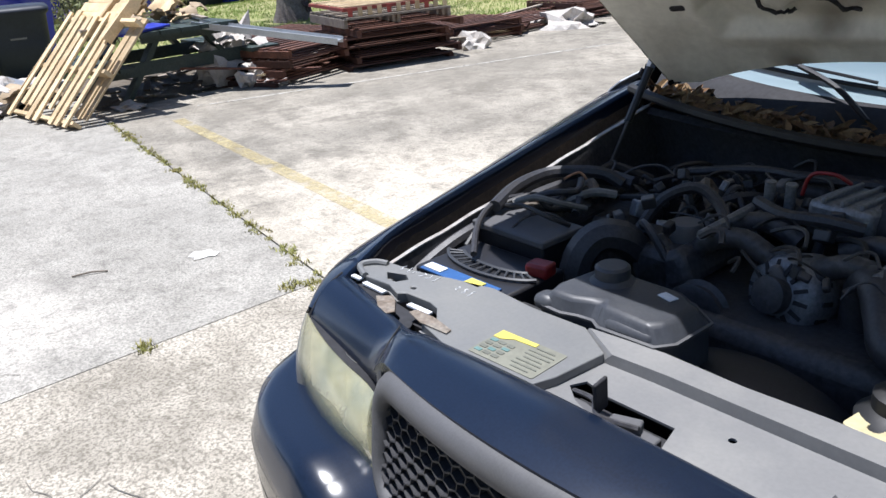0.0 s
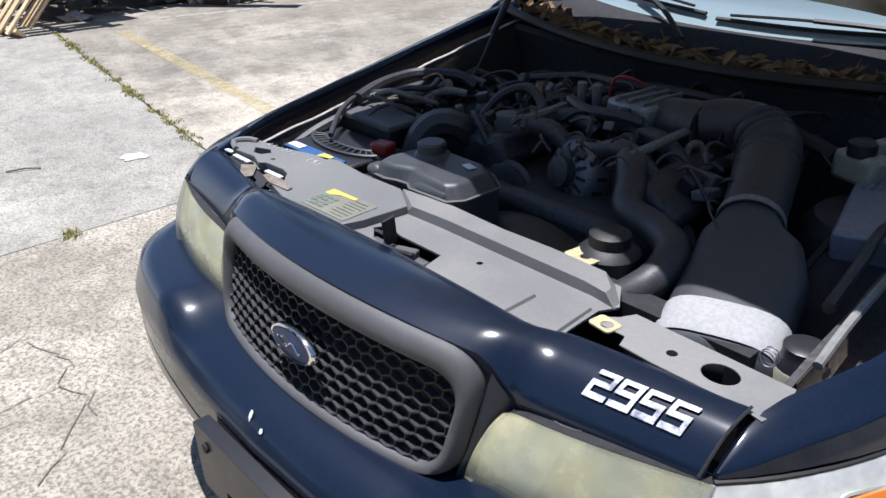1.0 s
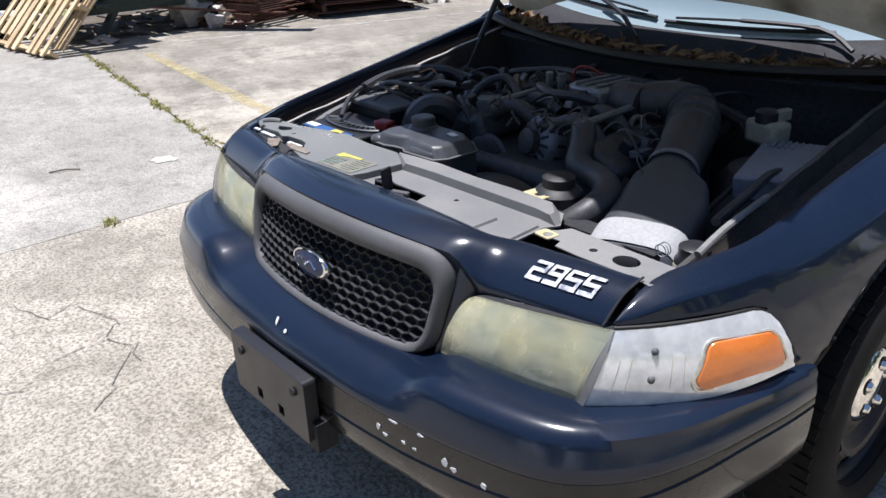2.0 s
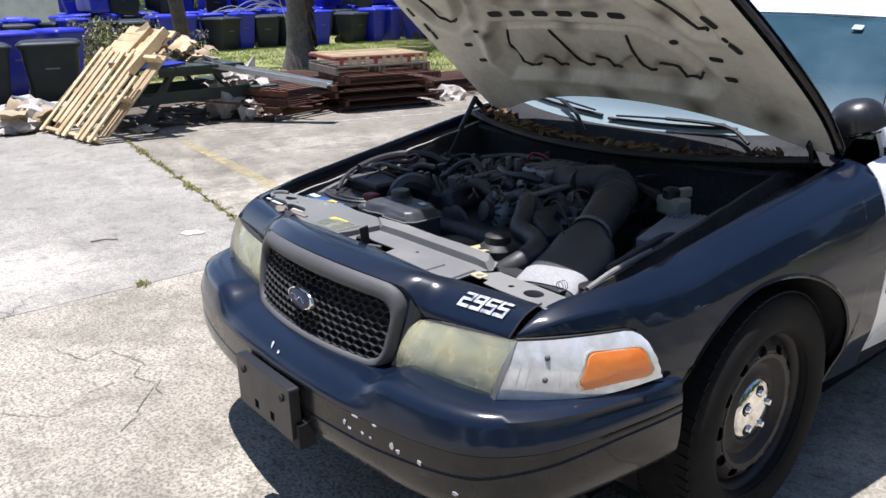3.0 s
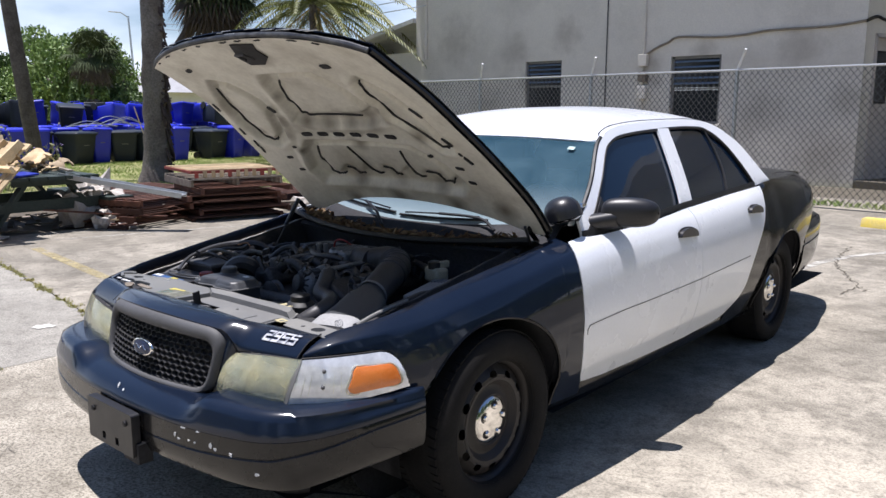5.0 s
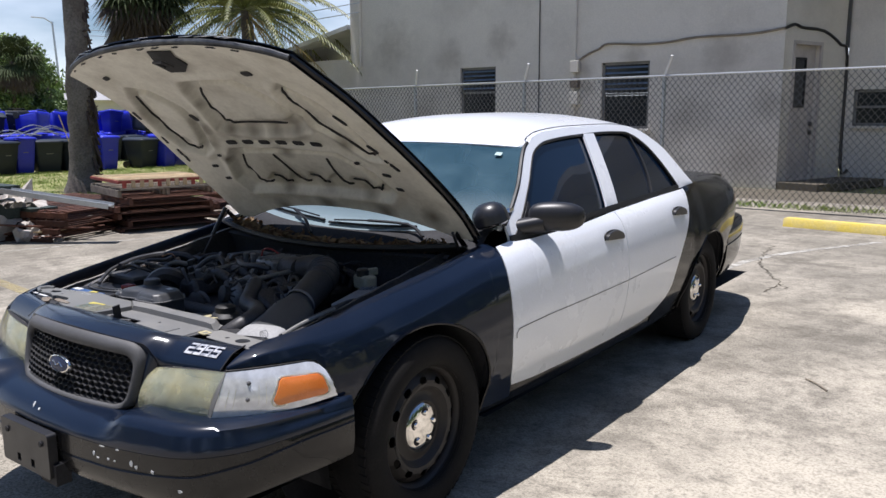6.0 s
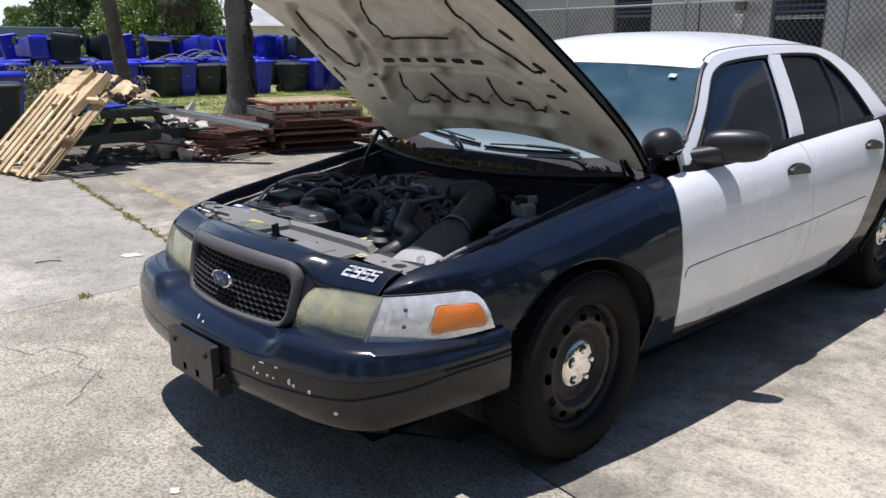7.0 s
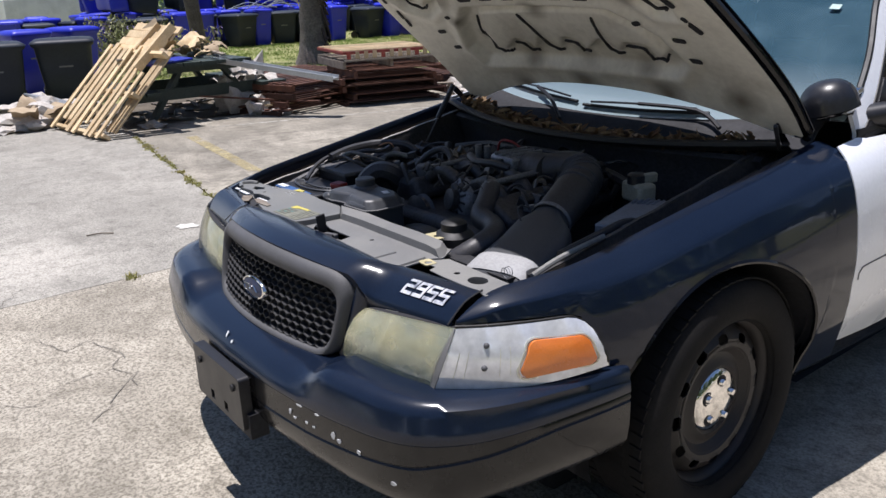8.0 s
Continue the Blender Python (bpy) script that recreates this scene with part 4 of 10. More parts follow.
# paint chips
rng = random.Random(4)
for cx, cz, w, h in ((-0.03, 0.515, 0.010, 0.022), (0.015, 0.509, 0.008, 0.012), (-0.555, 0.545, 0.008, 0.016), (0.372, 0.4715, 0.030, 0.005), (0.44, 0.4735, 0.016, 0.005),
                     (0.335, 0.440, 0.012, 0.014), (0.352, 0.430, 0.016, 0.008), (0.40, 0.436, 0.012, 0.007), (0.43, 0.435, 0.010, 0.006), (0.497, 0.441, 0.014, 0.018), (0.517, 0.434, 0.012, 0.012), (0.579, 0.430, 0.012, 0.014), (0.668, 0.385, 0.018, 0.010)):
    k = min((abs(nose_point(t)[0] - cx), t) for t in steps(-0.9, 0.9, 400))[1]
    d = 0.0 if cz < 0.48 else at([(0.48, 0.001), (0.505, 0.014), (0.520, 0.030), (0.55, 0.022)], cz)
    x, y = nose_point(k, d - 0.0045)
    bm = bmesh.new()
    tx, ty = nose_point(k + 0.01, d - 0.0045)
    ang = math.degrees(math.atan2(ty - y, tx - x))
    plate(bm, [(w / 2 * math.cos(a) * rng.uniform(0.6, 1.2), h / 2 * math.sin(a) * rng.uniform(0.6, 1.2)) for a in steps(0, 6.0, 8)[:-1]], 0.0015,
          Matrix.Translation((x, y, cz)) @ pose(0, 0, 0, 90 if cz < 0.48 else 58, 0, ang))
    part("paint_chip", bm, M["chip"], bumper, flat=True)

# number plate bracket, black, empty
bm = bmesh.new()
M_plate = Matrix.Translation((-0.002, -0.975, 0.392)) @ pose(0, 0, 0, 90, 0, 0)
slots = [[(x + a, y + b) for a, b in ((-0.011, -0.013), (0.011, -0.013), (0.011, 0.013), (-0.011, 0.013))] for x, y in ((-0.045, -0.045), (0.045, -0.045))]
plate(bm, rounded(0.306, 0.150, 0.010), 0.030, M_plate, slots)
bracket = part("plate_bracket", bm, M["plastic"], car, "empty black number plate bracket", bevel=0.003)
bm = bmesh.new()
box(bm, (-0.002, -0.972, 0.392), (0.27, 0.03, 0.12))
box(bm, (0.115, -0.968, 0.330), (0.10, 0.05, 0.07))
part("bracket_back", bm, M["dark"], bracket)
for x in (-0.11, 0.11):
    bm = bmesh.new()
    lathe(bm, [(0.010, 0), (0.010, 0.004), (0.004, 0.005)], Matrix.Translation((x, -1.006, 0.43)) @ pose(0, 0, 0, 90, 0, 0), 10)
    part("plate_screw", bm, M["dark"], bracket)


# ---- grille ----
def grille_y(x, z):
    return -0.866 + 0.42 * x * x + 0.20 * (z - 0.56)


def frame_line(top_w, low_w, top, low, r_top, r_low, bow, n=8):
    """A rounded four-sided outline in x and z, wider at the top, its top edge bowed up."""
    quad = [(low_w, low, r_low), (top_w, top, r_top), (-top_w, top, r_top), (-low_w, low, r_low)]
    pts = []
    for i, (x, z, r) in enumerate(quad):
        p, q, t = Vector((*quad[i - 1][:2], 0)), Vector((x, z, 0)), Vector((*quad[(i + 1) % 4][:2], 0))
        a, b = q + (p - q).normalized() * r, q + (t - q).normalized() * r
        for k in range(n + 1):
            u = k / n
            pts.append(a * (1 - u) ** 2 + q * 2 * u * (1 - u) + b * u * u)
        for k in range(1, 14):
            e = t + (q - t).normalized() * quad[(i + 1) % 4][2]
            pts.append(b.lerp(e, k / 14))
    return [(v.x, v.y + bow * (1 - (v.x / top_w) ** 2) * max(0.0, (v.y - 0.62) / 0.1)) for v in pts]


G_OUT = frame_line(0.366, 0.338, 0.741, 0.532, 0.075, 0.060, 0.017)
G_IN = frame_line(0.334, 0.310, 0.698, 0.551, 0.055, 0.045, 0.013)
grille_bm = bmesh.new()
sheet(grille_bm, [[(x, grille_y(x, z) + 0.045, z) for z in steps(0.545, 0.735, 6)] for x in steps(-0.335, 0.335, 20)])
grille = part("grille", grille_bm, M["dark"], car, "black honeycomb radiator grille")
loops = []
for k, dy in ((-0.02, 0.03), (0.0, 0.004), (0.10, -0.006), (0.30, -0.013), (0.60, -0.013), (0.85, -0.006), (0.97, 0.006), (1.0, 0.040)):
    line = []
    for (x0, z0), (x1, z1) in zip(G_OUT, G_IN):
        x, z = x0 + (x1 - x0) * k, z0 + (z1 - z0) * k
        line.append((x, grille_y(x, z) + dy, z))
    loops.append(line)
bm = bmesh.new()
g = [[bm.verts.new(p) for p in loop] for loop in loops]
for a, b in zip(g, g[1:]):
    for i in range(len(a)):
        bm.faces.new((a[i], a[(i + 1) % len(a)], b[(i + 1) % len(a)], b[i]))
part("grille_surround", bm, M["surround"], grille, "matt charcoal grille frame", 50)
# honeycomb
def mesh_y(x, z):
    return grille_y(x, z) - 0.004 + 0.10 * (z - 0.56)


bm = bmesh.new()
cw, ch = 0.0315, 0.0225
for row in range(9):
    for col in range(-12, 13):
        cx, cz = (col + (0.5 if row % 2 else 0.0)) * cw, 0.560 + row * ch * 0.78
        if abs(cx) > 0.322 or cz > 0.716:
            continue
        hexa = [(cx + cw * 0.52 * dx, cz + ch * 0.52 * dz) for dx, dz in ((1, 0.42), (0.0, 1.0), (-1, 0.42), (-1, -0.42), (0.0, -1.0), (1, -0.42))]
        inner = [(cx + (x - cx) * 0.945, cz + (z - cz) * 0.925) for x, z in hexa]
        fo = [bm.verts.new((x, mesh_y(x, z), z)) for x, z in hexa]
        fi = [bm.verts.new((x, mesh_y(x, z), z)) for x, z in inner]
        bi = [bm.verts.new((x, mesh_y(x, z) + 0.014, z)) for x, z in inner]
        for i in range(6):
            j = (i + 1) % 6
            bm.faces.new((fo[i], fo[j], fi[j], fi[i]))
            bm.faces.new((fi[i], fi[j], bi[j], bi[i]))
tagged(part("honeycomb", bm, M["cell"], grille, flat=True))
# oval badge, unlettered
bm = bmesh.new()
lathe(bm, [(0.058, 0.0), (0.058, 0.006), (0.055, 0.010), (0.050, 0.011), (0.049, 0.008)], Matrix.Translation((0, -0.862, 0.640)) @ pose(0, 0, 0, 84, 0, 0) @ Matrix.Diagonal((1.14, 0.52, 1, 1)), 36)
badge = part("badge", bm, M["chrome"], grille, "chrome-rimmed dark blue oval badge")
bm = bmesh.new()
lathe(bm, [(0.0505, 0.006), (0.050, 0.010), (0.03, 0.0125), (0.008, 0.013)], Matrix.Translation((0, -0.862, 0.640)) @ pose(0, 0, 0, 84, 0, 0) @ Matrix.Diagonal((1.14, 0.485, 1, 1)), 36)
part("badge_field", bm, M["oval_blue"], badge)
bm = bmesh.new()
tube(bm, [Matrix.Translation((0, -0.862, 0.640)) @ pose(0, 0, 0, 84, 0, 0) @ Vector((x, 0.006 * math.sin(x * 160), 0.0135)) for x in steps(-0.034, 0.034, 16)], 0.0022, 5)
part("badge_stroke", bm, M["chrome"], badge, "thin chrome stroke")

# ---- header panel between grille and engine bay ----
bm = bmesh.new()
rows = []
for x in steps(-0.668, 0.668, 62):
    ax = abs(x)
    k = min(1.0, max(0.0, (ax - 0.345) / 0.075))
    k = k * k * (3 - 2 * k)                             # 0 over the grille, 1 over the lamps
    rear = (-0.692 + 0.0 * x, 0.771 - 0.06 * x * x)
    rear2 = (-0.650 + 0.10 * (ax - 0.42), 0.752 + 0.012 * (ax - 0.42)) if x > 0 else (-0.684 + 0.21 * (ax - 0.42), 0.752 + 0.012 * (ax - 0.42))
    ry, rz = rear[0] + (rear2[0] - rear[0]) * k, rear[1] + (rear2[1] - rear[1]) * k
    fy = (grille_y(min(ax, 0.36), 0.75) + 0.004) * (1 - k) + (-0.758 + 0.14 * (ax - 0.42)) * k
    bow = 0.022 * (1 - min(1, ax / 0.36) ** 2)
    fz = (0.744 + bow) * (1 - k) + (0.694 + 0.02 * (ax - 0.42)) * k
    row = []
    for j in range(11):
        u = j / 10
        y = ry + (fy - ry) * u
        z = rz + (fz - rz) * (u ** (1.5 + 0.7 * k)) + 0.010 * math.sin(math.pi * u) * (1 - 0.4 * k)
        row.append((x, y, z))
    row.append((x, fy + 0.004, fz - 0.03))
    row.append((x, fy + 0.05, fz - 0.06))
    row.insert(0, (x, ry + 0.012, rz - 0.006))
    row.insert(0, (x, ry + 0.016, rz - 0.03))
    rows.append(row)
sheet(bm, rows)
header = part("header_panel", bm, M["bumper_paint"], car, "blue-black header panel above the grille", 50)


def header_top(x, y):
    """Height of the header panel over the lamps."""
    ry, fy = -0.650 + 0.10 * (x - 0.42), -0.758 + 0.14 * (x - 0.42)
    u = min(1, max(0, (y - ry) / (fy - ry)))
    rz, fz = 0.752 + 0.012 * (x - 0.42), 0.694 + 0.02 * (x - 0.42)
    return rz + (fz - rz) * u ** 2.2 + 0.006 * math.sin(math.pi * u)


# fleet number, white worn digits
number = new("fleet_number")
number.parent = car
tagged(number, "worn white fleet number 2955")
BARS = {"2": ("top", "right_upper", "middle", "left_lower", "bottom"), "9": ("top", "left_upper", "right_upper", "middle", "right_lower", "bottom"), "5": ("top", "left_upper", "middle", "right_lower", "bottom")}
DW, DH, DS = 0.0315, 0.0365, 0.0068                     # width, height and stroke of a digit
SPANS = {"top": (0, DW, DH - DS, DH), "middle": (0, DW, DH / 2 - DS / 2, DH / 2 + DS / 2), "bottom": (0, DW, 0, DS), "left_upper": (0, DS, DH / 2 + DS / 2, DH - DS), "right_upper": (DW - DS, DW, DH / 2 + DS / 2, DH - DS),
         "left_lower": (0, DS, DS, DH / 2 - DS / 2), "right_lower": (DW - DS, DW, DS, DH / 2 - DS / 2)}
for i, ch in enumerate("2955"):
    bm = bmesh.new()
    for bar in BARS[ch]:
        x0, x1, y0, y1 = SPANS[bar]
        rows = []
        for a in steps(x0, x1, 5):
            row = []
            for b in steps(y0, y1, 3):
                q = a + i * (DW + 0.0042) - 0.070 + 0.10 * b
                x, y = 0.558 + q * 0.985 + (b - DH / 2) * 0.06, -0.698 + q * 0.13 + (b - DH / 2) * 0.95
                row.append((x, y, header_top(x, y) + 0.0045))
            rows.append(row)
        sheet(bm, rows)
    part("digit", bm, M["decal"], number, flat=True, thick=0.0008)

# cheeks between the grille frame and the lamps
for s in (1, -1):
    bm = bmesh.new()
    rows = []
    for v in steps(0, 1, 10):
        zv = lambda u: 0.540 + (0.182 - 0.040 * u) * v
        z = zv(0.5)
        g = (0.336 + 0.030 * v, grille_y(0.35, z) + 0.008 + 0.014 * v)
        e = (0.360 + 0.044 * v, -0.797 + 0.040 * v)
        rows.append([(s * (g[0] + (e[0] - g[0]) * u), g[1] + (e[1] - g[1]) * u - 0.004 * math.sin(math.pi * u) + 0.010 * u ** 3, zv(u)) for u in steps(0, 1, 6)])
    sheet(bm, rows)
    part("header_cheek", bm, M["bumper_paint"], header, "", 60, 0, 0.004)

# seams of the header panel
for x in (-0.352, 0.662, -0.662):
    bm = bmesh.new()
    if x == -0.352:
        tube(bm, [(-0.408, -0.69, 0.757), (-0.375, -0.74, 0.757), (-0.350, -0.792, 0.737)], 0.0016, 5, 4)
    else:
        sg = 1 if x > 0 else -1
        tube(bm, [(sg * 0.672, -0.632, 0.762), (sg * 0.668, -0.68, 0.745), (sg * 0.664, -0.724, 0.704)], 0.0022, 5, 4)
    part("panel_seam", bm, M["dark"], header)

# ---- lamps ----
for s in (1, -1):
    # head lamp: clouded plastic over a dark housing
    bm = bmesh.new()
    rows = []
    for u in steps(0, 1, 16):
        row = []
        for v in steps(0, 1, 10):
            top = Vector((0.392 + 0.292 * u, -0.768 + 0.051 * u ** 1.3, 0.676 + 0.024 * u + 0.007 * math.sin(math.pi * u)))
            low = Vector((0.354 + 0.298 * u, -0.808 + 0.043 * u ** 1.3, 0.551 + 0.006 * u))
            p = low + (top - low) * v
            p.z -= 0.012 * max(0.0, 1 - u / 0.12) ** 2 * max(0.0, (v - 0.7) / 0.3) ** 2
            p.y -= 0.016 * math.sin(math.pi * v) + 0.012 * math.sin(math.pi * u)
            row.append((s * p.x, p.y, p.z))
        rows.append(row)
    sheet(bm, rows)
    lamp = part("head_lamp", bm, M["lens"], car, "clouded yellowed head lamp", 60, 0, 0.006)
    # two reflector bowls behind the lens, with a step between them
    bm = bmesh.new()
    bowls = []
    for i, row in enumerate(rows):
        u = i / (len(rows) - 1)
        q = min(1.0, u / 0.36) if u < 0.36 else (u - 0.36) / 0.64
        deep = (0.012 + 0.020 * math.sin(math.pi * q)) if u < 0.36 else (0.016 + 0.060 * math.sin(math.pi * q))
        bowls.append([(p[0] - s * 0.003, p[1] + 0.008 + deep * (0.35 + 0.65 * math.sin(math.pi * k / (len(row) - 1))), p[2]) for k, p in enumerate(row)])
    sheet(bm, bowls)
    part("lamp_reflector", bm, M["reflector"], lamp, "dulled reflector bowl", 30)
    bm = bmesh.new()
    sheet(bm, [[p, (p[0] + s * 0.002, p[1] + 0.02, p[2]), (p[0] + s * 0.006, p[1] + 0.05, p[2])] for p in rows[0]])
    part("lens_side", bm, M["lens"], lamp, "", 60, 0, 0.002)
    bm = bmesh.new()
    sheet(bm, [[p, (p[0], p[1] + 0.02, p[2] - 0.002), (p[0], p[1] + 0.05, p[2] - 0.004)] for p in [row[-1] for row in rows]])
    part("lens_ledge", bm, M["dark"], lamp, "", 60, 0, 0.002)
    # corner lamp
    bm = bmesh.new()
    rows = []
    for u in steps(0, 1, 18):
        row = []
        for v in steps(0, 1, 8):
            ay = [(0.0, -0.716), (0.25, -0.665), (0.5, -0.60), (0.75, -0.53), (1.0, -0.449)]
            by = [(0.0, -0.768), (0.25, -0.695), (0.5, -0.615), (0.75, -0.53), (1.0, -0.428)]
            ax = [(k, side_x(q, 0.700) - 0.001) for k, q in ay]
            bx = [(0.0, 0.656), (0.25, 0.726), (0.5, 0.784), (0.75, 0.823), (1.0, 0.850)]
            top = Vector((soft(ax, u), soft(ay, u), 0.700 + 0.002 * math.sin(math.pi * u) - (0.030 * max(0, (u - 0.82) / 0.18) ** 2)))
            low = Vector((soft(bx, u), soft(by, u), 0.556 + 0.026 * u))
            p = low + (top - low) * v
            out = Vector((0.75 + 0.25 * u, -0.66 * (1 - u), 0))
            p += out * 0.016 * math.sin(math.pi * (0.12 + 0.8 * v)) 
            row.append((s * p.x, p.y, p.z))
        rows.append(row)
    sheet(bm, rows)
    corner = part("corner_lamp", bm, M["clear"], car, "clear corner lamp with an amber reflector", 60, 0, 0.006)
    # clear edge strip between the two lamps
    strip_bm = bmesh.new()
    strip_rows = []
    for v in steps(0, 1, 10):
        top, low = Vector((0.684, -0.717, 0.700)), Vector((0.652, -0.765, 0.557))
        q = low + (top - low) * v
        q.y -= 0.016 * math.sin(math.pi * v)
        e = Vector(rows[0][min(8, round(v * 8))])
        q.x *= s
        strip_rows.append([q + Vector((-s * 0.006, -0.001, 0)), q.lerp(e, 0.5) + Vector((0, -0.002, 0)), e + Vector((s * 0.004, -0.001, 0))])
    sheet(strip_bm, strip_rows)
    part("lamp_divider", strip_bm, M["grey_plastic"], corner, "", 60, 0, 0.003)

    def on_lamp(u, v, lift):
        top = Vector((soft(ax, u), soft(ay, u), 0.700 + 0.002 * math.sin(math.pi * u) - (0.030 * max(0, (u - 0.82) / 0.18) ** 2)))
        low = Vector((soft(bx, u), soft(by, u), 0.556 + 0.026 * u))
        p = low + (top - low) * v
        out = Vector((0.75 + 0.25 * u, -0.66 * (1 - u), 0))
        p += out * (0.016 * math.sin(math.pi * (0.12 + 0.8 * v)) + lift)
        return (s * p.x, p.y, p.z)
    bm = bmesh.new()
    outline = []
    for cu, cv, a0 in ((0.87, 0.57, 0), (0.57, 0.61, 90), (0.52, 0.31, 180), (0.88, 0.30, 270)):
        for k in range(5):
            a = radians(a0 + 22.5 * k)
            outline.append((cu + 0.055 * math.cos(a), cv + 0.15 * math.sin(a)))
    centre = (0.71, 0.45)
    loops = []
    for f, lift in ((1.0, 0.002), (0.97, 0.008), (0.7, 0.010), (0.35, 0.010)):
        loops.append([bm.verts.new(on_lamp(centre[0] + (u - centre[0]) * f, centre[1] + (v - centre[1]) * f, lift)) for u, v in outline])
    for a, b in zip(loops, loops[1:]):
        for i in range(len(a)):
            bm.faces.new((a[i], a[(i + 1) % len(a)], b[(i + 1) % len(a)], b[i]))
    bm.faces.new(loops[-1])
    part("amber_reflector", bm, M["amber"], corner, "orange reflector")
    bm = bmesh.new()
    tube(bm, [on_lamp(centre[0] + (u - centre[0]) * 1.06, centre[1] + (v - centre[1]) * 1.06, 0.003) for u, v in outline + outline[:1]], 0.0035, 6)
    part("amber_bezel", bm, M["reflector"], corner, "pale bezel round the orange reflector")
    for u0 in (0.09, 0.15, 0.35, 0.41):
        bm = bmesh.new()
        tube(bm, [on_lamp(u0, v, 0.0028) for v in steps(0.24, 0.70 - 0.5 * (u0 % 0.1), 6)], 0.0009, 4)
        part("lens_flute", bm, M["reflector"], corner)
    for v0 in (0.40, 0.74):
        bm = bmesh.new()
        p = on_lamp(0.26, v0, 0.002)
        bmesh.ops.create_uvsphere(bm, u_segments=8, v_segments=6, radius=0.007, matrix=Matrix.Translation(p))
        part("bulb_socket", bm, M["surround"], corner)
    bm = bmesh.new()
    tube(bm, [on_lamp(u, 1.02, 0.001) for u in steps(0, 1, 14)] + [on_lamp(1.0, v, 0.001) for v in (0.7, 0.4, 0.1)], 0.004, 5)
    part("lamp_seal", bm, M["trim"], corner)
    # chrome strip added along the top edge to carry the sky's reflection
    bm = bmesh.new()
    sheet(bm, [[on_lamp(u, v, d) for v, d in ((0.895, 0.003), (0.95, 0.001), (1.0, -0.010))] for u in steps(0.40, 0.97, 14)])
    part("lamp_sky_strip", bm, M["chrome"], corner, "chrome strip added for the sky's reflection")


# ---- wheels ----
def wheel(side, y, x):
    """A black steel wheel with a small chrome centre; x is the face of the cap."""
    hub = new("front_wheel" if y < 1 else "rear_wheel")
    hub.parent = car
    tagged(hub, "black steel wheel with a chrome hub cap")
    m = Matrix.Translation((side * (x - 0.072), y, HUB_Z)) @ pose(0, 0, 0, 0, 90 * side, 0)
    bm = bmesh.new()
    prof = [(0.222, -0.105), (0.235, -0.110), (0.285, -0.116), (0.315, -0.110), (0.332, -0.092), (0.339, -0.06), (0.341, 0.0), (0.339, 0.06), (0.332, 0.092), (0.318, 0.107),
            (0.290, 0.115), (0.265, 0.116), (0.245, 0.112), (0.234, 0.104), (0.226, 0.096), (0.222, 0.085)]
    lathe(bm, prof, m, 64, False)
    tyre = part("tyre", bm, M["tyre"], hub, "worn black tyre", 60)
    bm = bmesh.new()
    for k in range(64):
        a = 2 * math.pi * k / 64
        for j, (h, tw) in enumerate(((-0.078, 0.5), (0.078, -0.5), (-0.03, 0.9), (0.03, -0.9))):
            c = Vector((math.cos(a + 0.02 * j) * 0.3375, math.sin(a + 0.02 * j) * 0.3375, h))
            box(bm, (0, 0, 0), (0.005, 0.026, 0.036 if j < 2 else 0.028), (0, 0, 0), m @ Matrix.Translation(c) @ Matrix.Rotation(a + 0.02 * j, 4, "Z") @ Matrix.Rotation(0.25 * tw, 4, "X"))
    tagged(part("tread", bm, M["tyre"], tyre, flat=True), kind="stuff")
    bm = bmesh.new()
    lathe(bm, [(0.100, 0.010), (0.19, 0.010), (0.200, -0.03), (0.205, -0.10), (0.222, -0.105), (0.222, -0.095)], m, 48, False)
    lathe(bm, [(0.228, 0.101), (0.231, 0.098), (0.227, 0.080), (0.216, 0.072), (0.210, 0.055), (0.205, 0.030)], m, 48, False)
    part("rim", bm, M["steel"], hub, "black steel rim")
    # wheel disc with twelve openings
    bm = bmesh.new()
    outline = ring(0, 0, 0.208, None, 60)
    hs = []
    for k in range(12):
        a = 2 * math.pi * k / 12
        hs.append([(math.cos(a) * r + dx * -math.sin(a), math.sin(a) * r + dx * math.cos(a)) for r, dx in ((0.164, -0.013), (0.171, -0.020), (0.184, -0.018), (0.190, 0.0), (0.184, 0.018), (0.171, 0.020), (0.164, 0.013))])
    hs.append(ring(0, 0, 0.146, None, 36))
    plate(bm, outline, 0.005, None, hs)
    for v in bm.verts:
        r = math.hypot(v.co.x, v.co.y)
        v.co.z += at([(0.0, 0.055), (0.09, 0.055), (0.125, 0.050), (0.151, 0.074), (0.164, 0.078), (0.190, 0.068), (0.21, 0.045)], r)
    # the flat hub needs rings of its own
    bmesh.ops.transform(bm, matrix=m, verts=bm.verts)
    part("wheel_disc", bm, M["steel"], hub, "", 30)
    bm = bmesh.new()
    lathe(bm, [(0.163, 0.0805), (0.151, 0.079), (0.139, 0.066), (0.129, 0.057), (0.117, 0.058), (0.105, 0.066), (0.095, 0.070), (0.086, 0.064)], m, 40, False)
    part("hub_ring", bm, M["steel"], hub)
    bm = bmesh.new()
    vs = lathe(bm, [(0.088, 0.045), (0.088, 0.068), (0.080, 0.076), (0.056, 0.080), (0.034, 0.082), (0.012, 0.083)], None, 40)
    bmesh.ops.transform(bm, matrix=m, verts=vs)
    cap = part("hub_cap", bm, M["chrome"], hub, "dull chrome hub cap")
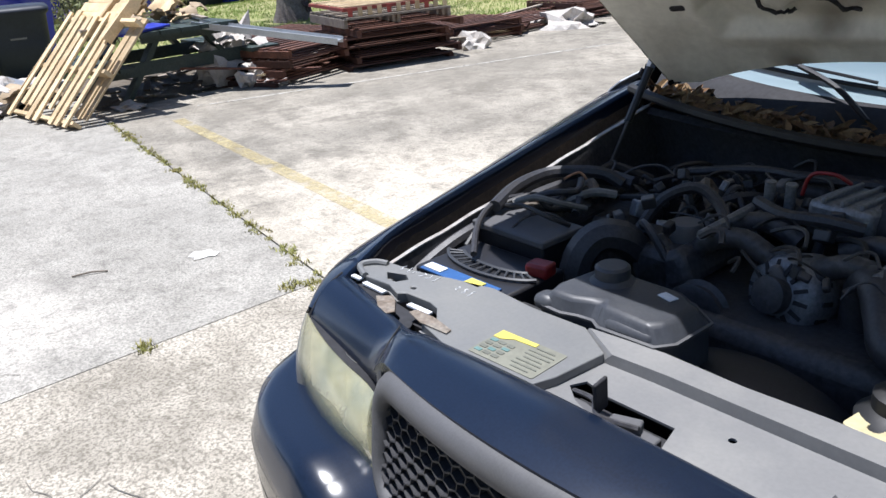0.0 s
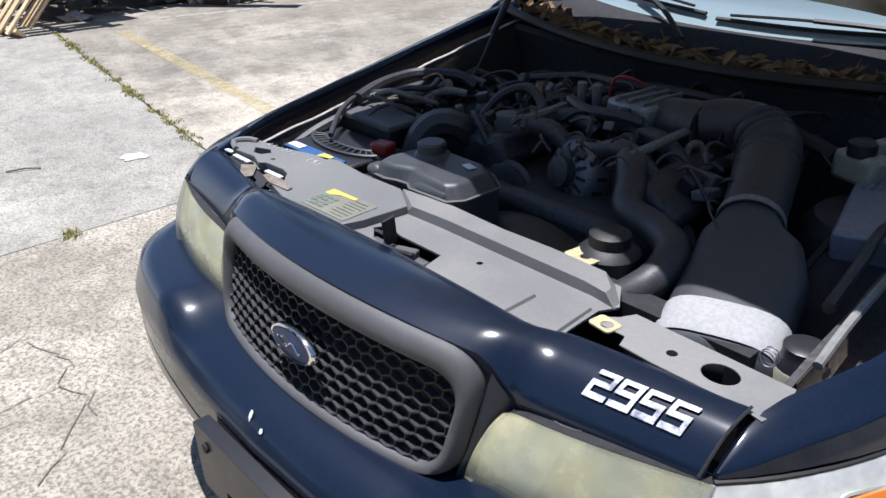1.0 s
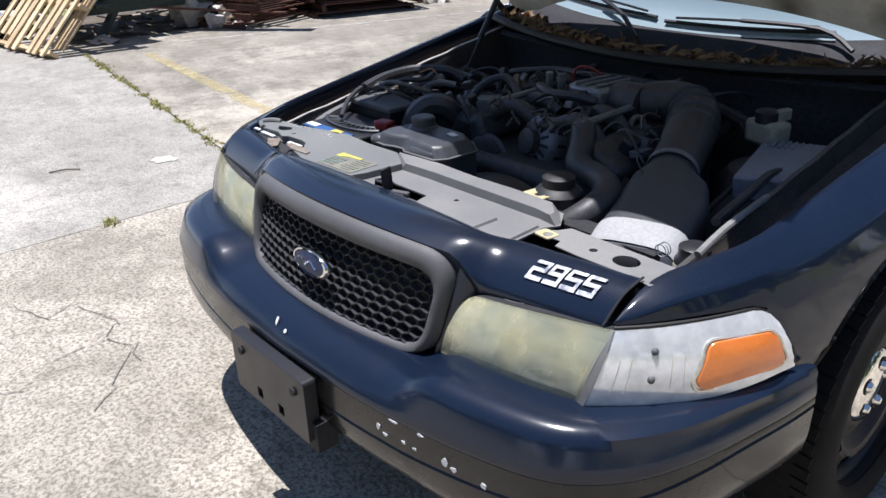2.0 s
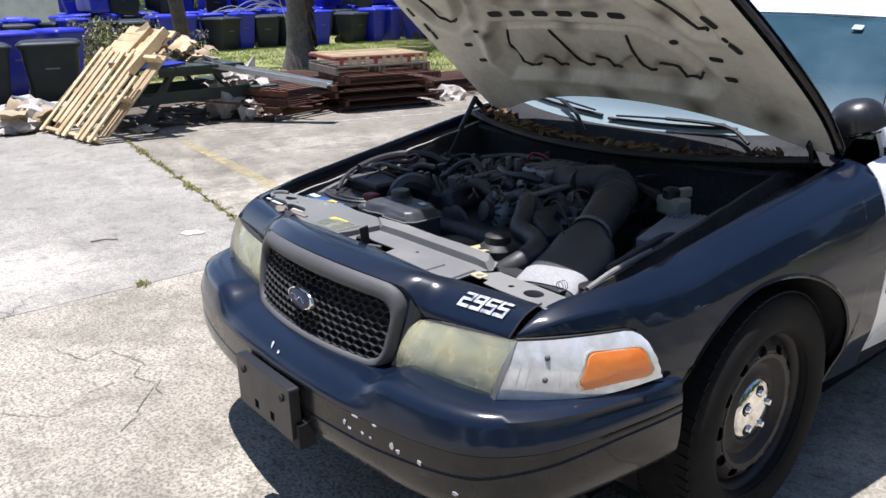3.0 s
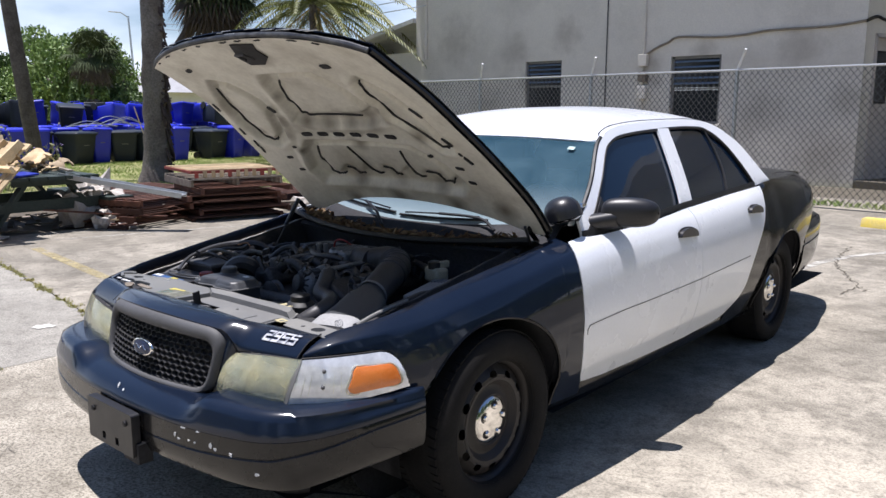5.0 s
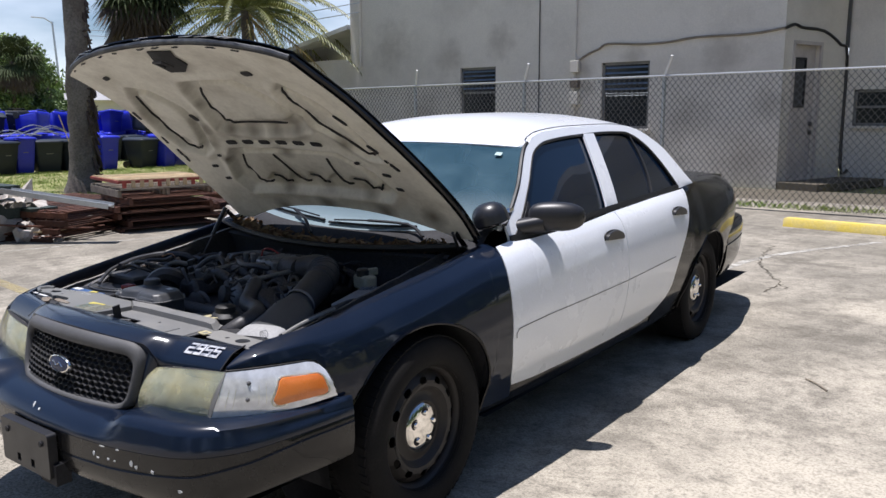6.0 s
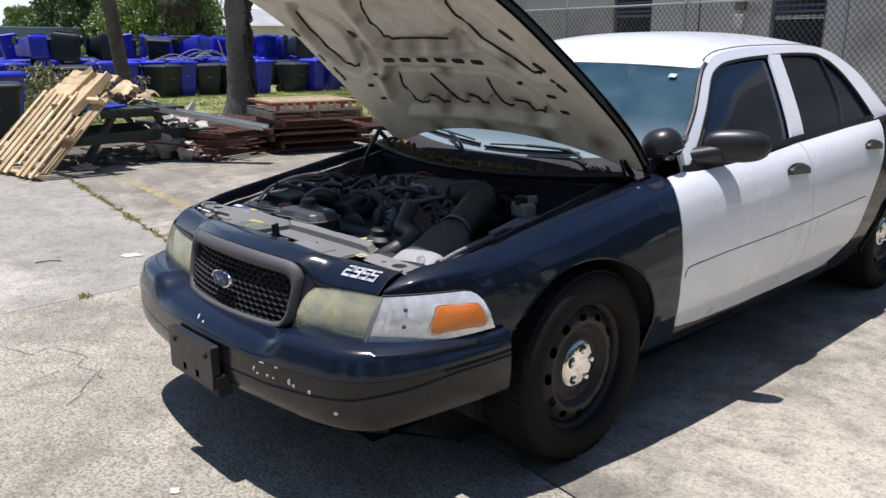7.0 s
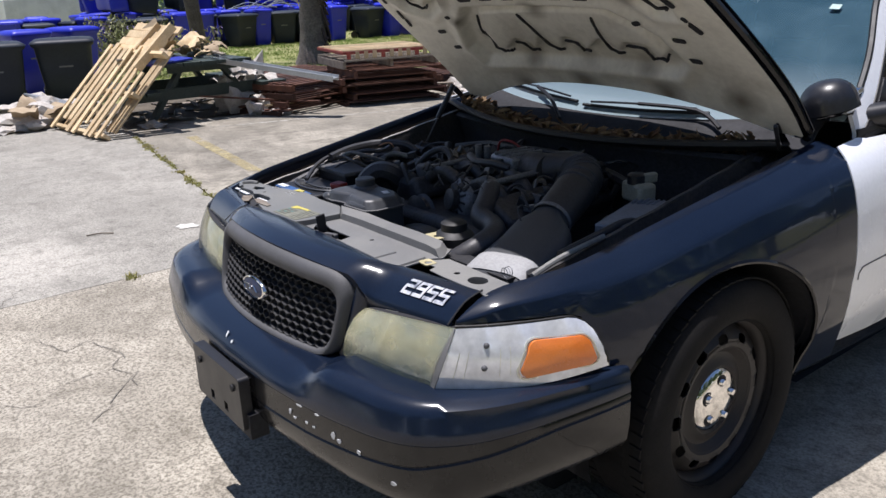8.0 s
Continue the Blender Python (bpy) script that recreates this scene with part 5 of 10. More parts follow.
    for k in range(5):
        a = 2 * math.pi * k / 5 + 0.5
        bm = bmesh.new()
        lathe(bm, [(0.0135, 0.076), (0.0125, 0.083), (0.008, 0.089), (0.003, 0.090)], m @ Matrix.Translation((0.054 * math.cos(a), 0.054 * math.sin(a), 0)), 12)
        part("lug_cover", bm, M["chrome"], cap)
        bm = bmesh.new()
        lathe(bm, [(0.020, 0.0775), (0.020, 0.0800), (0.0145, 0.0806), (0.0145, 0.078)], m @ Matrix.Translation((0.054 * math.cos(a), 0.054 * math.sin(a), 0)), 14, False)
        part("lug_shadow_ring", bm, M["dark"], cap)
    bm = bmesh.new()
    lathe(bm, [(0.17, -0.08), (0.17, -0.05), (0.05, -0.05), (0.05, -0.09)], m, 32)
    part("brake_drum", bm, M["dark"], hub)


for side in (1, -1):
    wheel(side, 0.0, 0.862)
    wheel(side, 2.913, 0.882)

# ---- the open hood ----
HOOD = [(0.0, 0.445, 0.955), (0.16, 0.35, 1.075), (0.36, 0.20, 1.215), (0.56, 0.045, 1.345), (0.76, -0.125, 1.475), (0.94, -0.29, 1.570), (1.08, -0.415, 1.632), (1.16, -0.485, 1.655)]
HOOD_LEFT = [(0.0, 0.798), (0.1, 0.788), (0.25, 0.762), (0.5, 0.718), (0.76, 0.672), (0.9, 0.662), (1.06, 0.655), (1.16, 0.655)]
HOOD_RIGHT = [(0.0, 0.640), (0.05, 0.655), (0.12, 0.684), (0.25, 0.712), (0.42, 0.718), (0.6, 0.700), (0.76, 0.675), (0.9, 0.662), (1.06, 0.655), (1.16, 0.655)]


def hood_w(x, d):
    """Half width of the hood; it hangs slightly skewed, so its two rear corners differ."""
    return soft(HOOD_LEFT if x > 0 else HOOD_RIGHT, d)


def hood_point(x, d, lift=0.0):
    """A point of the hood's inner side: d from the rear edge, x across; lift towards the outer skin."""
    w = hood_w(x, d)
    u = min(1.0, abs(x) / w)
    dd = d - 0.10 * (u ** 3.4) * max(0.0, (d - 0.8) / 0.36) + 0.06 * (u ** 2) * max(0.0, 1 - d / 0.3) * -0.6
    y, z = soft([(a, b) for a, b, c in HOOD], dd), soft([(a, c) for a, b, c in HOOD], dd)
    y2, z2 = soft([(a, b) for a, b, c in HOOD], dd + 0.02), soft([(a, c) for a, b, c in HOOD], dd + 0.02)
    if dd + 0.02 >= HOOD[-1][0]:
        y2, z2 = y - 0.0175, z + 0.0062
    t = Vector((0, y2 - y, z2 - z)).normalized()
    n = Vector((0, -t.z, t.y)) * -1.0
    n = n if n.z > 0 else -n
    crown = 0.050 * (1 - u * u) + lift
    p = Vector((x, y, z)) + n * crown
    return p


hood = new("hood")
hood.parent = car
tagged(hood, "open hood, grubby off-white underside and black outer skin")


def hood_d(u, v):
    """Distance along the hood: its rear edge is arched, highest in the middle."""
    d0 = 0.085 * (1 - abs(u) ** 2.4)
    return d0 + (1.16 - d0) * v


def hood_skin(lift, grow):
    rows = []
    for v in steps(0.0, 1.0, 46):
        rows.append([hood_point((hood_w(u, hood_d(u, v)) + grow) * u, hood_d(u, v), lift) for u in steps(-1, 1, 40)])
    return rows


bm = bmesh.new()
sheet(bm, hood_skin(0.034, 0.006))
part("outer_skin", bm, M["navy"], hood, "dusty blue-black outer skin", 60, 0, 0.003)


# pressings of the inner panel, as (across, along): a soft sunken band with a raised island in it
BANDS = (
    ([(-0.15, 0.90), (-0.21, 0.818), (-0.254, 0.675), (-0.27, 0.598), (-0.063, 0.559), (0.157, 0.565), (0.30, 0.60), (0.33, 0.68), (0.26, 0.80), (0.18, 0.90)],
     [(-0.074, 0.88), (-0.117, 0.81), (-0.167, 0.724), (-0.169, 0.655), (-0.13, 0.634), (0.19, 0.634), (0.24, 0.66), (0.20, 0.78), (0.12, 0.88)]),
    ([(-0.47, 0.93), (-0.53, 0.86), (-0.61, 0.73), (-0.63, 0.62), (-0.60, 0.50), (-0.52, 0.44), (-0.43, 0.48), (-0.35, 0.63), (-0.33, 0.75), (-0.38, 0.88)],
     [(-0.495, 0.87), (-0.55, 0.733), (-0.568, 0.627), (-0.555, 0.527), (-0.516, 0.483), (-0.474, 0.505), (-0.454, 0.532), (-0.385, 0.674), (-0.385, 0.753), (-0.43, 0.86)]),
    ([(0.42, 0.90), (0.33, 0.83), (0.31, 0.75), (0.35, 0.64), (0.43, 0.55), (0.50, 0.45), (0.57, 0.45), (0.57, 0.60), (0.50, 0.80)],
     [(0.392, 0.86), (0.351, 0.773), (0.391, 0.655), (0.47, 0.569), (0.53, 0.476), (0.551, 0.481), (0.53, 0.62), (0.46, 0.79)]),
    ([(-0.312, 0.475), (-0.409, 0.397), (-0.472, 0.263), (-0.44, 0.18), (0.0, 0.165), (0.42, 0.17), (0.49, 0.24), (0.45, 0.36), (0.33, 0.46)],
     [(-0.278, 0.45), (-0.331, 0.337), (-0.331, 0.258), (-0.287, 0.23), (-0.205, 0.286), (-0.169, 0.278), (-0.15, 0.241), (-0.121, 0.242), (-0.07, 0.30), (-0.048, 0.274), (-0.008, 0.24), (0.038, 0.299),
      (0.084, 0.288), (0.084, 0.247), (0.118, 0.25), (0.19, 0.30), (0.218, 0.272), (0.251, 0.242), (0.292, 0.292), (0.36, 0.288), (0.364, 0.238), (0.41, 0.238), (0.434, 0.265), (0.40, 0.36), (0.30, 0.45)]),
)


def inside(poly, x, d):
    """Distance to the outline, positive within it."""
    near, odd = 1e9, False
    for (ax, ad), (bx, bd) in zip(poly, poly[1:] + poly[:1]):
        vx, vd = bx - ax, bd - ad
        t = max(0.0, min(1.0, ((x - ax) * vx + (d - ad) * vd) / (vx * vx + vd * vd)))
        near = min(near, math.hypot(x - ax - vx * t, d - ad - vd * t))
        if (ad > d) != (bd > d) and x < ax + (d - ad) / vd * vx:
            odd = not odd
    return near if odd else -near


def ease(q, a, b):
    q = min(1.0, max(0.0, (q - a) / (b - a)))
    return q * q * (3 - 2 * q)


@functools.lru_cache(None)
def groove(x, d):
    """Relief of the inner panel, metres towards the outer skin (+) or proud (-)."""
    h = 0.0
    for outer, island in BANDS:
        if min(p[0] for p in outer) - 0.06 < x < max(p[0] for p in outer) + 0.06 and min(p[1] for p in outer) - 0.06 < d < max(p[1] for p in outer) + 0.06:
            q = inside(outer, x, d)
            h -= 0.008 * ease(q, -0.055, -0.012) * (1 - ease(q, -0.012, 0.02))
            h += 0.0285 * ease(q, -0.012, 0.028) - 0.028 * ease(inside(island, x, d), -0.004, 0.016)
    return h + 0.004


bm = bmesh.new()
rows = []
for v in steps(0.0, 0.996, 170):
    row = []
    for u in steps(-1, 1, 130):
        d = hood_d(u, v)
        x = (hood_w(u, d) - 0.006) * u
        row.append(hood_point(x, d, -0.004 + groove(x, d)))
    rows.append(row)
sheet(bm, rows)
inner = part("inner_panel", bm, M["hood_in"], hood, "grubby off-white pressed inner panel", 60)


# engine soot, plus shade of the sunken bands painted into the colour
SOOT_SHADE = [(-0.2, 0.60, 0.07), (-0.08, 0.585, 0.08), (0.06, 0.59, 0.08), (0.19, 0.60, 0.09), (0.29, 0.64, 0.06), (-0.41, 0.53, 0.06), (-0.36, 0.62, 0.06), (-0.41, 0.40, 0.05), (-0.37, 0.30, 0.05), (-0.2, 0.20, 0.06), (0.05, 0.20, 0.06),
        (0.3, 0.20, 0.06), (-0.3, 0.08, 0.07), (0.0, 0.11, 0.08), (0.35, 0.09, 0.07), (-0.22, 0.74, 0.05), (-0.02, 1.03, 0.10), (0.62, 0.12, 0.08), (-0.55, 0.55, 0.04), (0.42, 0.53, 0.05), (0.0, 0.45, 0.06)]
stained(M["hood_in"], [(tuple(hood_point(x, d)), r) for x, d, r in SOOT_SHADE], (0.11, 0.085, 0.058), 0.80)


def curve(pts, n=6):
    v = [Vector((*p, 0)) for p in pts]
    out = []
    for i in range(len(v) - 1):
        p0, p1, p2, p3 = v[max(i - 1, 0)], v[i], v[i + 1], v[min(i + 2, len(v) - 1)]
        for k in range(n):
            u = k / n
            q = 0.5 * (2 * p1 + (p2 - p0) * u + (2 * p0 - 5 * p1 + 4 * p2 - p3) * u * u + (3 * p1 - p0 - 3 * p2 + p3) * u ** 3)
            out.append((q.x, q.y))
    return out + [(v[-1].x, v[-1].y)]


# dark adhesive gaps along the pressings
for pts in (
    [(-0.074, 0.855), (-0.117, 0.81), (-0.167, 0.724), (-0.169, 0.655), (-0.13, 0.634), (0.027, 0.632), (0.19, 0.634)],
    [(-0.495, 0.859), (-0.55, 0.733), (-0.568, 0.627), (-0.555, 0.527), (-0.516, 0.483), (-0.474, 0.505)],
    [(0.392, 0.853), (0.351, 0.773), (0.391, 0.655), (0.47, 0.569), (0.53, 0.476), (0.551, 0.481)],
    [(-0.278, 0.43), (-0.331, 0.337), (-0.331, 0.258), (-0.287, 0.23), (-0.265, 0.232)],
    [(-0.205, 0.286), (-0.169, 0.278), (-0.15, 0.241), (-0.121, 0.242)],
    [(-0.087, 0.428), (-0.07, 0.352), (-0.048, 0.274), (-0.008, 0.24)],
    [(0.038, 0.299), (0.084, 0.288), (0.084, 0.247), (0.118, 0.25)],
    [(0.231, 0.417), (0.215, 0.349), (0.218, 0.272), (0.251, 0.242)],
    [(0.292, 0.292), (0.36, 0.288), (0.364, 0.238), (0.41, 0.238), (0.434, 0.265)],
):
    bm = bmesh.new()
    line = curve(pts)
    tube(bm, [hood_point(x, d, -0.007 + min(groove(round(x + i, 4), round(d + j, 4)) for i in (-0.011, 0, 0.011) for j in (-0.011, 0, 0.011))) for x, d in line], [0.0038 + 0.0016 * abs(math.sin(i * 0.7)) for i in range(len(line))], 5)
    part("pressing_gap", bm, M["dark"], inner)
# slots
def slot(x, d, w, h, turn=0.0):
    bm = bmesh.new()
    pts = rounded(w, h, min(w, h) * 0.42, 3)
    c, sn = math.cos(radians(turn)), math.sin(radians(turn))
    vs = [bm.verts.new(hood_point(x + px * c - pd * sn, d + px * sn + pd * c, -0.007 + groove(x, d))) for px, pd in pts]
    bm.faces.new(vs)
    part("slot", bm, M["dark"], inner, flat=True, thick=0.002)


for k in range(6):
    slot(-0.269 + 0.1035 * k, 0.516 - 0.001 * k, 0.064, 0.026, 0)
for x, d, w, h, a in ((-0.496, 1.016, 0.04, 0.026, 0), (0.306, 0.946, 0.06, 0.028, 10), (-0.322, 0.688, 0.024, 0.044, 20), (0.268, 0.674, 0.055, 0.018, -35), (-0.431, 0.433, 0.024, 0.016, 0),
                      (-0.531, 0.36, 0.04, 0.018, 0), (-0.523, 0.273, 0.04, 0.016, 0), (0.411, 0.417, 0.034, 0.018, 20), (0.52, 0.347, 0.046, 0.018, 0), (0.531, 0.263, 0.046, 0.018, 0),
                      (-0.64, 0.742, 0.055, 0.014, 80), (-0.655, 0.573, 0.05, 0.014, 80), (-0.658, 0.476, 0.05, 0.013, 80), (-0.66, 0.428, 0.045, 0.013, 80),
                      (0.549, 0.694, 0.06, 0.020, -60), (0.585, 0.533, 0.055, 0.022, -60), (0.599, 0.456, 0.022, 0.016, -60), (0.609, 0.416, 0.055, 0.022, -60)):
    slot(x, d, w, h, a)
# latch striker pocket at the front
bm = bmesh.new()
pts = [(-0.042, 1.12), (0.086, 1.108), (0.045, 1.06), (0.05, 1.01), (-0.02, 0.965), (-0.105, 0.97), (-0.12, 1.02)]
bm.faces.new([bm.verts.new(hood_point(x, d, -0.008 + groove(x, d))) for x, d in pts])
part("latch_pocket", bm, M["dark"], inner, "dark latch striker pocket", thick=0.003)
bm = bmesh.new()
tube(bm, [hood_point(-0.03, 1.04, -0.03), hood_point(-0.03, 1.09, -0.035), hood_point(0.02, 1.09, -0.035), hood_point(0.02, 1.04, -0.03)], 0.006, 6)
part("striker", bm, M["grime"], inner)
# rim of the hood and its rubber strip
for s in (1, -1):
    bm = bmesh.new()
    tube(bm, [hood_point(s * (hood_w(s, d) - 0.002), d, 0.016) for d in steps(0.0, 1.155, 40)], 0.0125, 8)
    part("hood_edge", bm, M["black_paint"], hood, "black folded hood edge")
bm = bmesh.new()
tube(bm, [hood_point(u * 0.652, 1.158, 0.012) for u in steps(-1, 1, 40)], [0.0095 + 0.0016 * math.sin(9.0 * u) * math.sin(23.0 * u) for u in steps(-1, 1, 40)], 8)
part("hood_lip", bm, M["lip"], hood, "worn front lip of the hood")
# torn rubber strip along the lip
tear = random.Random(31)
u = -0.97
while u < 0.93:
    run_ = tear.uniform(0.03, 0.09)
    bm = bmesh.new()
    tube(bm, [hood_point((u + run_ * k / 4) * 0.60, 1.146 + tear.uniform(-0.004, 0.004), -0.004) for k in range(5)], [0.001, 0.003, 0.0025, 0.003, 0.001], 6)
    part("seal_strip", bm, M["dark"], hood, "torn black rubber strip")
    u += run_ + tear.uniform(0.06, 0.34)
# scuffs on the lip
rng = random.Random(9)
for k in range(16):
    bm = bmesh.new()
    u = rng.uniform(-0.95, 0.9)
    c = hood_point(u * 0.6, 1.158, 0.038) + Vector((0, -0.012, -0.004 - 0.012 * rng.random()))
    tube(bm, [c + Vector((dx, 0.002, 0.0)) for dx in (-0.02, 0.0, rng.uniform(0.01, 0.07))], 0.0013, 4)
    part("lip_scuff", bm, M["chip"], hood)
# hinges, and the one gas strut on the right
for s in (1, -1):
    bm = bmesh.new()
    beam(bm, (s * 0.72, 0.49, 0.915), (s * 0.72, 0.415, 0.985), 0.006, 0.022)
    part("hinge_arm", bm, M["black_paint"], car, "black hood hinge")
bm = bmesh.new()
tube(bm, [(0.745, 0.40, 0.925), (0.765, 0.34, 0.985), (0.775, 0.315, 1.005)], 0.006, 6)
part("hinge_link", bm, M["plastic"], car, "thin black hinge link")
bm = bmesh.new()
tube(bm, [(-0.655, 0.195, 0.775), (-0.648, 0.265, 0.885)], 0.0045, 8)
strut = part("gas_strut", bm, M["surround"], car, "thin hood gas strut")
bm = bmesh.new()
tube(bm, [(-0.648, 0.265, 0.885), (-0.64, 0.345, 1.012)], 0.0105, 8)
part("strut_tube", bm, M["plastic"], strut)
bm = bmesh.new()
box(bm, (-0.655, 0.19, 0.77), (0.03, 0.05, 0.03))
part("strut_foot", bm, M["rust"], strut, bevel=0.004)

# ---- engine bay ----
bm = bmesh.new()
box(bm, (0, -0.08, 0.40), (1.30, 1.10, 0.02))
part("bay_floor", bm, M["dark"], car)
for s in (1, -1):
    bm = bmesh.new()
    sheet(bm, [[(s * x, y, z) for x, z in ((0.668, soft(FLANGE, y) - 0.002), (0.664, soft(FLANGE, y) - 0.016), (0.660, soft(FLANGE, y) - 0.036), (0.645, 0.62), (0.60, 0.42))] for y in steps(-0.60, 0.50, 20)])
    part("inner_wing", bm, M["grime"], car, "dark dusty inner wing", 60, 0, 0.003)
    bm = bmesh.new()
    sheet(bm, [[(s * x, y, z) for x, z in ((wing_inner(y, s) - 0.002, soft(TOP, y) - 0.030), (wing_inner(y, s) - 0.008, soft(FLANGE, y) - 0.050), (0.5 * (wing_inner(y, s) + 0.676), soft(FLANGE, y) - 0.058), (0.684, soft(FLANGE, y) - 0.045), (0.676, soft(FLANGE, y) - 0.002))] for y in steps(-0.52, 0.50, 20)])
    part("wing_channel", bm, M["channel"], car, "dark dusty channel inside the wing", 60, 0, 0.003)
    bm = bmesh.new()
    sheet(bm, [[(s * x, y, soft(FLANGE, y) + 0.0015 * math.sin(y * 40)) for x in (0.665, 0.676)] for y in steps(-0.56, 0.42, 30)])
    part("wing_flange", bm, M["flange"] if s < 0 else M["grime"], car, "bare metal flange along the wing", thick=0.003)
    bm = bmesh.new()
    lathe(bm, [(0.13, 0.60), (0.13, 0.72), (0.11, 0.745), (0.06, 0.75), (0.02, 0.75)], Matrix.Translation((s * 0.55, 0.06, 0)), 24)
    part("strut_tower", bm, M["grime"], car, "", 40)
# front wall and radiator
bm = bmesh.new()
box(bm, (0.0, -0.47, 0.57), (1.20, 0.05, 0.32))
part("radiator", bm, M["dark"], car)
bm = bmesh.new()
box(bm, (0.0, -0.62, 0.60), (1.22, 0.02, 0.24))
part("front_carrier", bm, M["dark"], car)
# bulkhead
bm = bmesh.new()
sheet(bm, [[(x, 0.33 + 0.10 * (x / 0.66) ** 2 + dy, z) for x in steps(-0.70, 0.70, 20)] for z, dy in ((0.42, -0.02), (0.80, -0.02), (0.86, -0.04), (0.885, -0.06), (0.895, -0.04))])
part("bulkhead", bm, M["grime"], car, "", 40, 0, 0.004)
# cowl trough with its rubber lip
bm = bmesh.new()
sheet(bm, [[(x, y + 0.135 * (x / 0.72) ** 2, z + 0.035 * (x / 0.72) ** 2) for x in steps(-0.76, 0.76, 26)] for y, z in ((0.265, 0.897), (0.29, 0.880), (0.34, 0.872), (0.40, 0.885), (0.43, 0.915), (0.46, 0.935), (0.50, 0.945))])
cowl = part("cowl", bm, M["dark"], car, "black plastic cowl trough", 60, 0, 0.005)
bm = bmesh.new()
tube(bm, [(x, 0.258 + 0.135 * (x / 0.72) ** 2, 0.903 + 0.035 * (x / 0.72) ** 2) for x in steps(-0.74, 0.74, 30)], 0.013, 7)
part("cowl_seal", bm, M["trim"], cowl, "black rubber hood seal")

# sight shield over the radiator
shield_edge = [(-0.678, -0.590), (-0.645, -0.535), (-0.560, -0.528), (-0.49, -0.503), (-0.383, -0.482), (-0.28, -0.494), (-0.169, -0.492), (-0.035, -0.477), (0.101, -0.477), (0.248, -0.475), (0.372, -0.482),
               (0.408, -0.535), (0.392, -0.566), (0.395, -0.640), (0.402, -0.672), (0.30, -0.690), (0.11, -0.688), (-0.078, -0.690), (-0.30, -0.690), (-0.385, -0.668), (-0.375, -0.634), (-0.408, -0.606), (-0.430, -0.599), (-0.497, -0.603), (-0.507, -0.622), (-0.552, -0.607), (-0.62, -0.614)]
shield_holes = [[(-0.605, -0.570), (-0.562, -0.554), (-0.540, -0.566), (-0.552, -0.588), (-0.575, -0.590)], ring(-0.502, -0.584, 0.007, 0.005, 10)]
latch_hole = [(-0.082, -0.625), (-0.070, -0.600), (-0.02, -0.612), (0.030, -0.612), (0.090, -0.612), (0.104, -0.668), (0.0, -0.668), (-0.05, -0.650)]
bm = bmesh.new()
plate(bm, shield_edge, 0.004, Matrix.Translation((0, 0, 0.742)), [latch_hole, ring(-0.575, -0.572, 0.020, 0.014, 12), ring(0.158, -0.585, 0.006, None, 8), ring(-0.172, -0.550, 0.006, None, 8), ring(-0.545, -0.60, 0.006, None, 8)])
# press the raised pad and the rear ridge
bmesh.ops.subdivide_edges(bm, edges=[e for e in bm.edges if e.calc_length() > 0.06], cuts=2, use_grid_fill=False)
shield = part("radiator_shield", bm, M["grey_plastic"], car, "dusty grey plastic radiator shield", 30)


def raised(name, outline, base, top, inset, material, parent, label="", m=None):
    """A moulded pad: outline at the base, drawn in by inset at the top."""
    bm = bmesh.new()
    cx, cy = sum(p[0] for p in outline) / len(outline), sum(p[1] for p in outline) / len(outline)
    lo, hi = [], []
    for x, y in outline:
        d = math.hypot(x - cx, y - cy)
        lo.append(bm.verts.new((x, y, base)))
        hi.append(bm.verts.new((x - (x - cx) / d * inset, y - (y - cy) / d * inset, top)))
    for i in range(len(lo)):
        j = (i + 1) % len(lo)
        bm.faces.new((lo[i], lo[j], hi[j], hi[i]))
    bm.faces.new(hi)
    if m:
        bmesh.ops.transform(bm, matrix=m, verts=bm.verts)
    return part(name, bm, material, parent, label, 35)


bm = bmesh.new()
plate(bm, [(-0.674, -0.592), (-0.642, -0.538), (-0.56, -0.531), (-0.48, -0.508), (-0.383, -0.486), (-0.28, -0.497), (-0.16, -0.494), (-0.085, -0.540), (-0.095, -0.640), (-0.11, -0.685), (-0.30, -0.685), (-0.382, -0.664), (-0.373, -0.636), (-0.404, -0.609),
           (-0.432, -0.602), (-0.495, -0.606), (-0.508, -0.619), (-0.552, -0.604), (-0.62, -0.611)], 0.017, Matrix.Translation((0, 0, 0.745)), shield_holes)
part("shield_pad", bm, M["pad"], shield, "darker moulded pad", bevel=0.006)
bm = bmesh.new()
tube(bm, [(-0.622, -0.610, 0.762), (-0.668, -0.590, 0.764), (-0.655, -0.562, 0.766), (-0.630, -0.548, 0.764)], 0.007, 8, 4)
part("shield_rim", bm, M["pad"], shield)
raised("shield_ridge", [(-0.17, -0.494), (-0.09, -0.542), (0.0, -0.538), (0.36, -0.538), (0.405, -0.545), (0.402, -0.525), (0.365, -0.486), (0.25, -0.478), (0.1, -0.480), (-0.035, -0.480)], 0.745, 0.765, 0.020, M["grey_plastic"], shield)
raised("shield_step", [(0.195, -0.682), (0.195, -0.610), (0.300, -0.600), (0.300, -0.682)], 0.745, 0.751, 0.004, M["grey_plastic"], shield)
raised("shield_step", [(0.305, -0.682), (0.305, -0.590), (0.385, -0.570), (0.392, -0.670)], 0.745, 0.751, 0.004, M["grey_plastic"], shield)
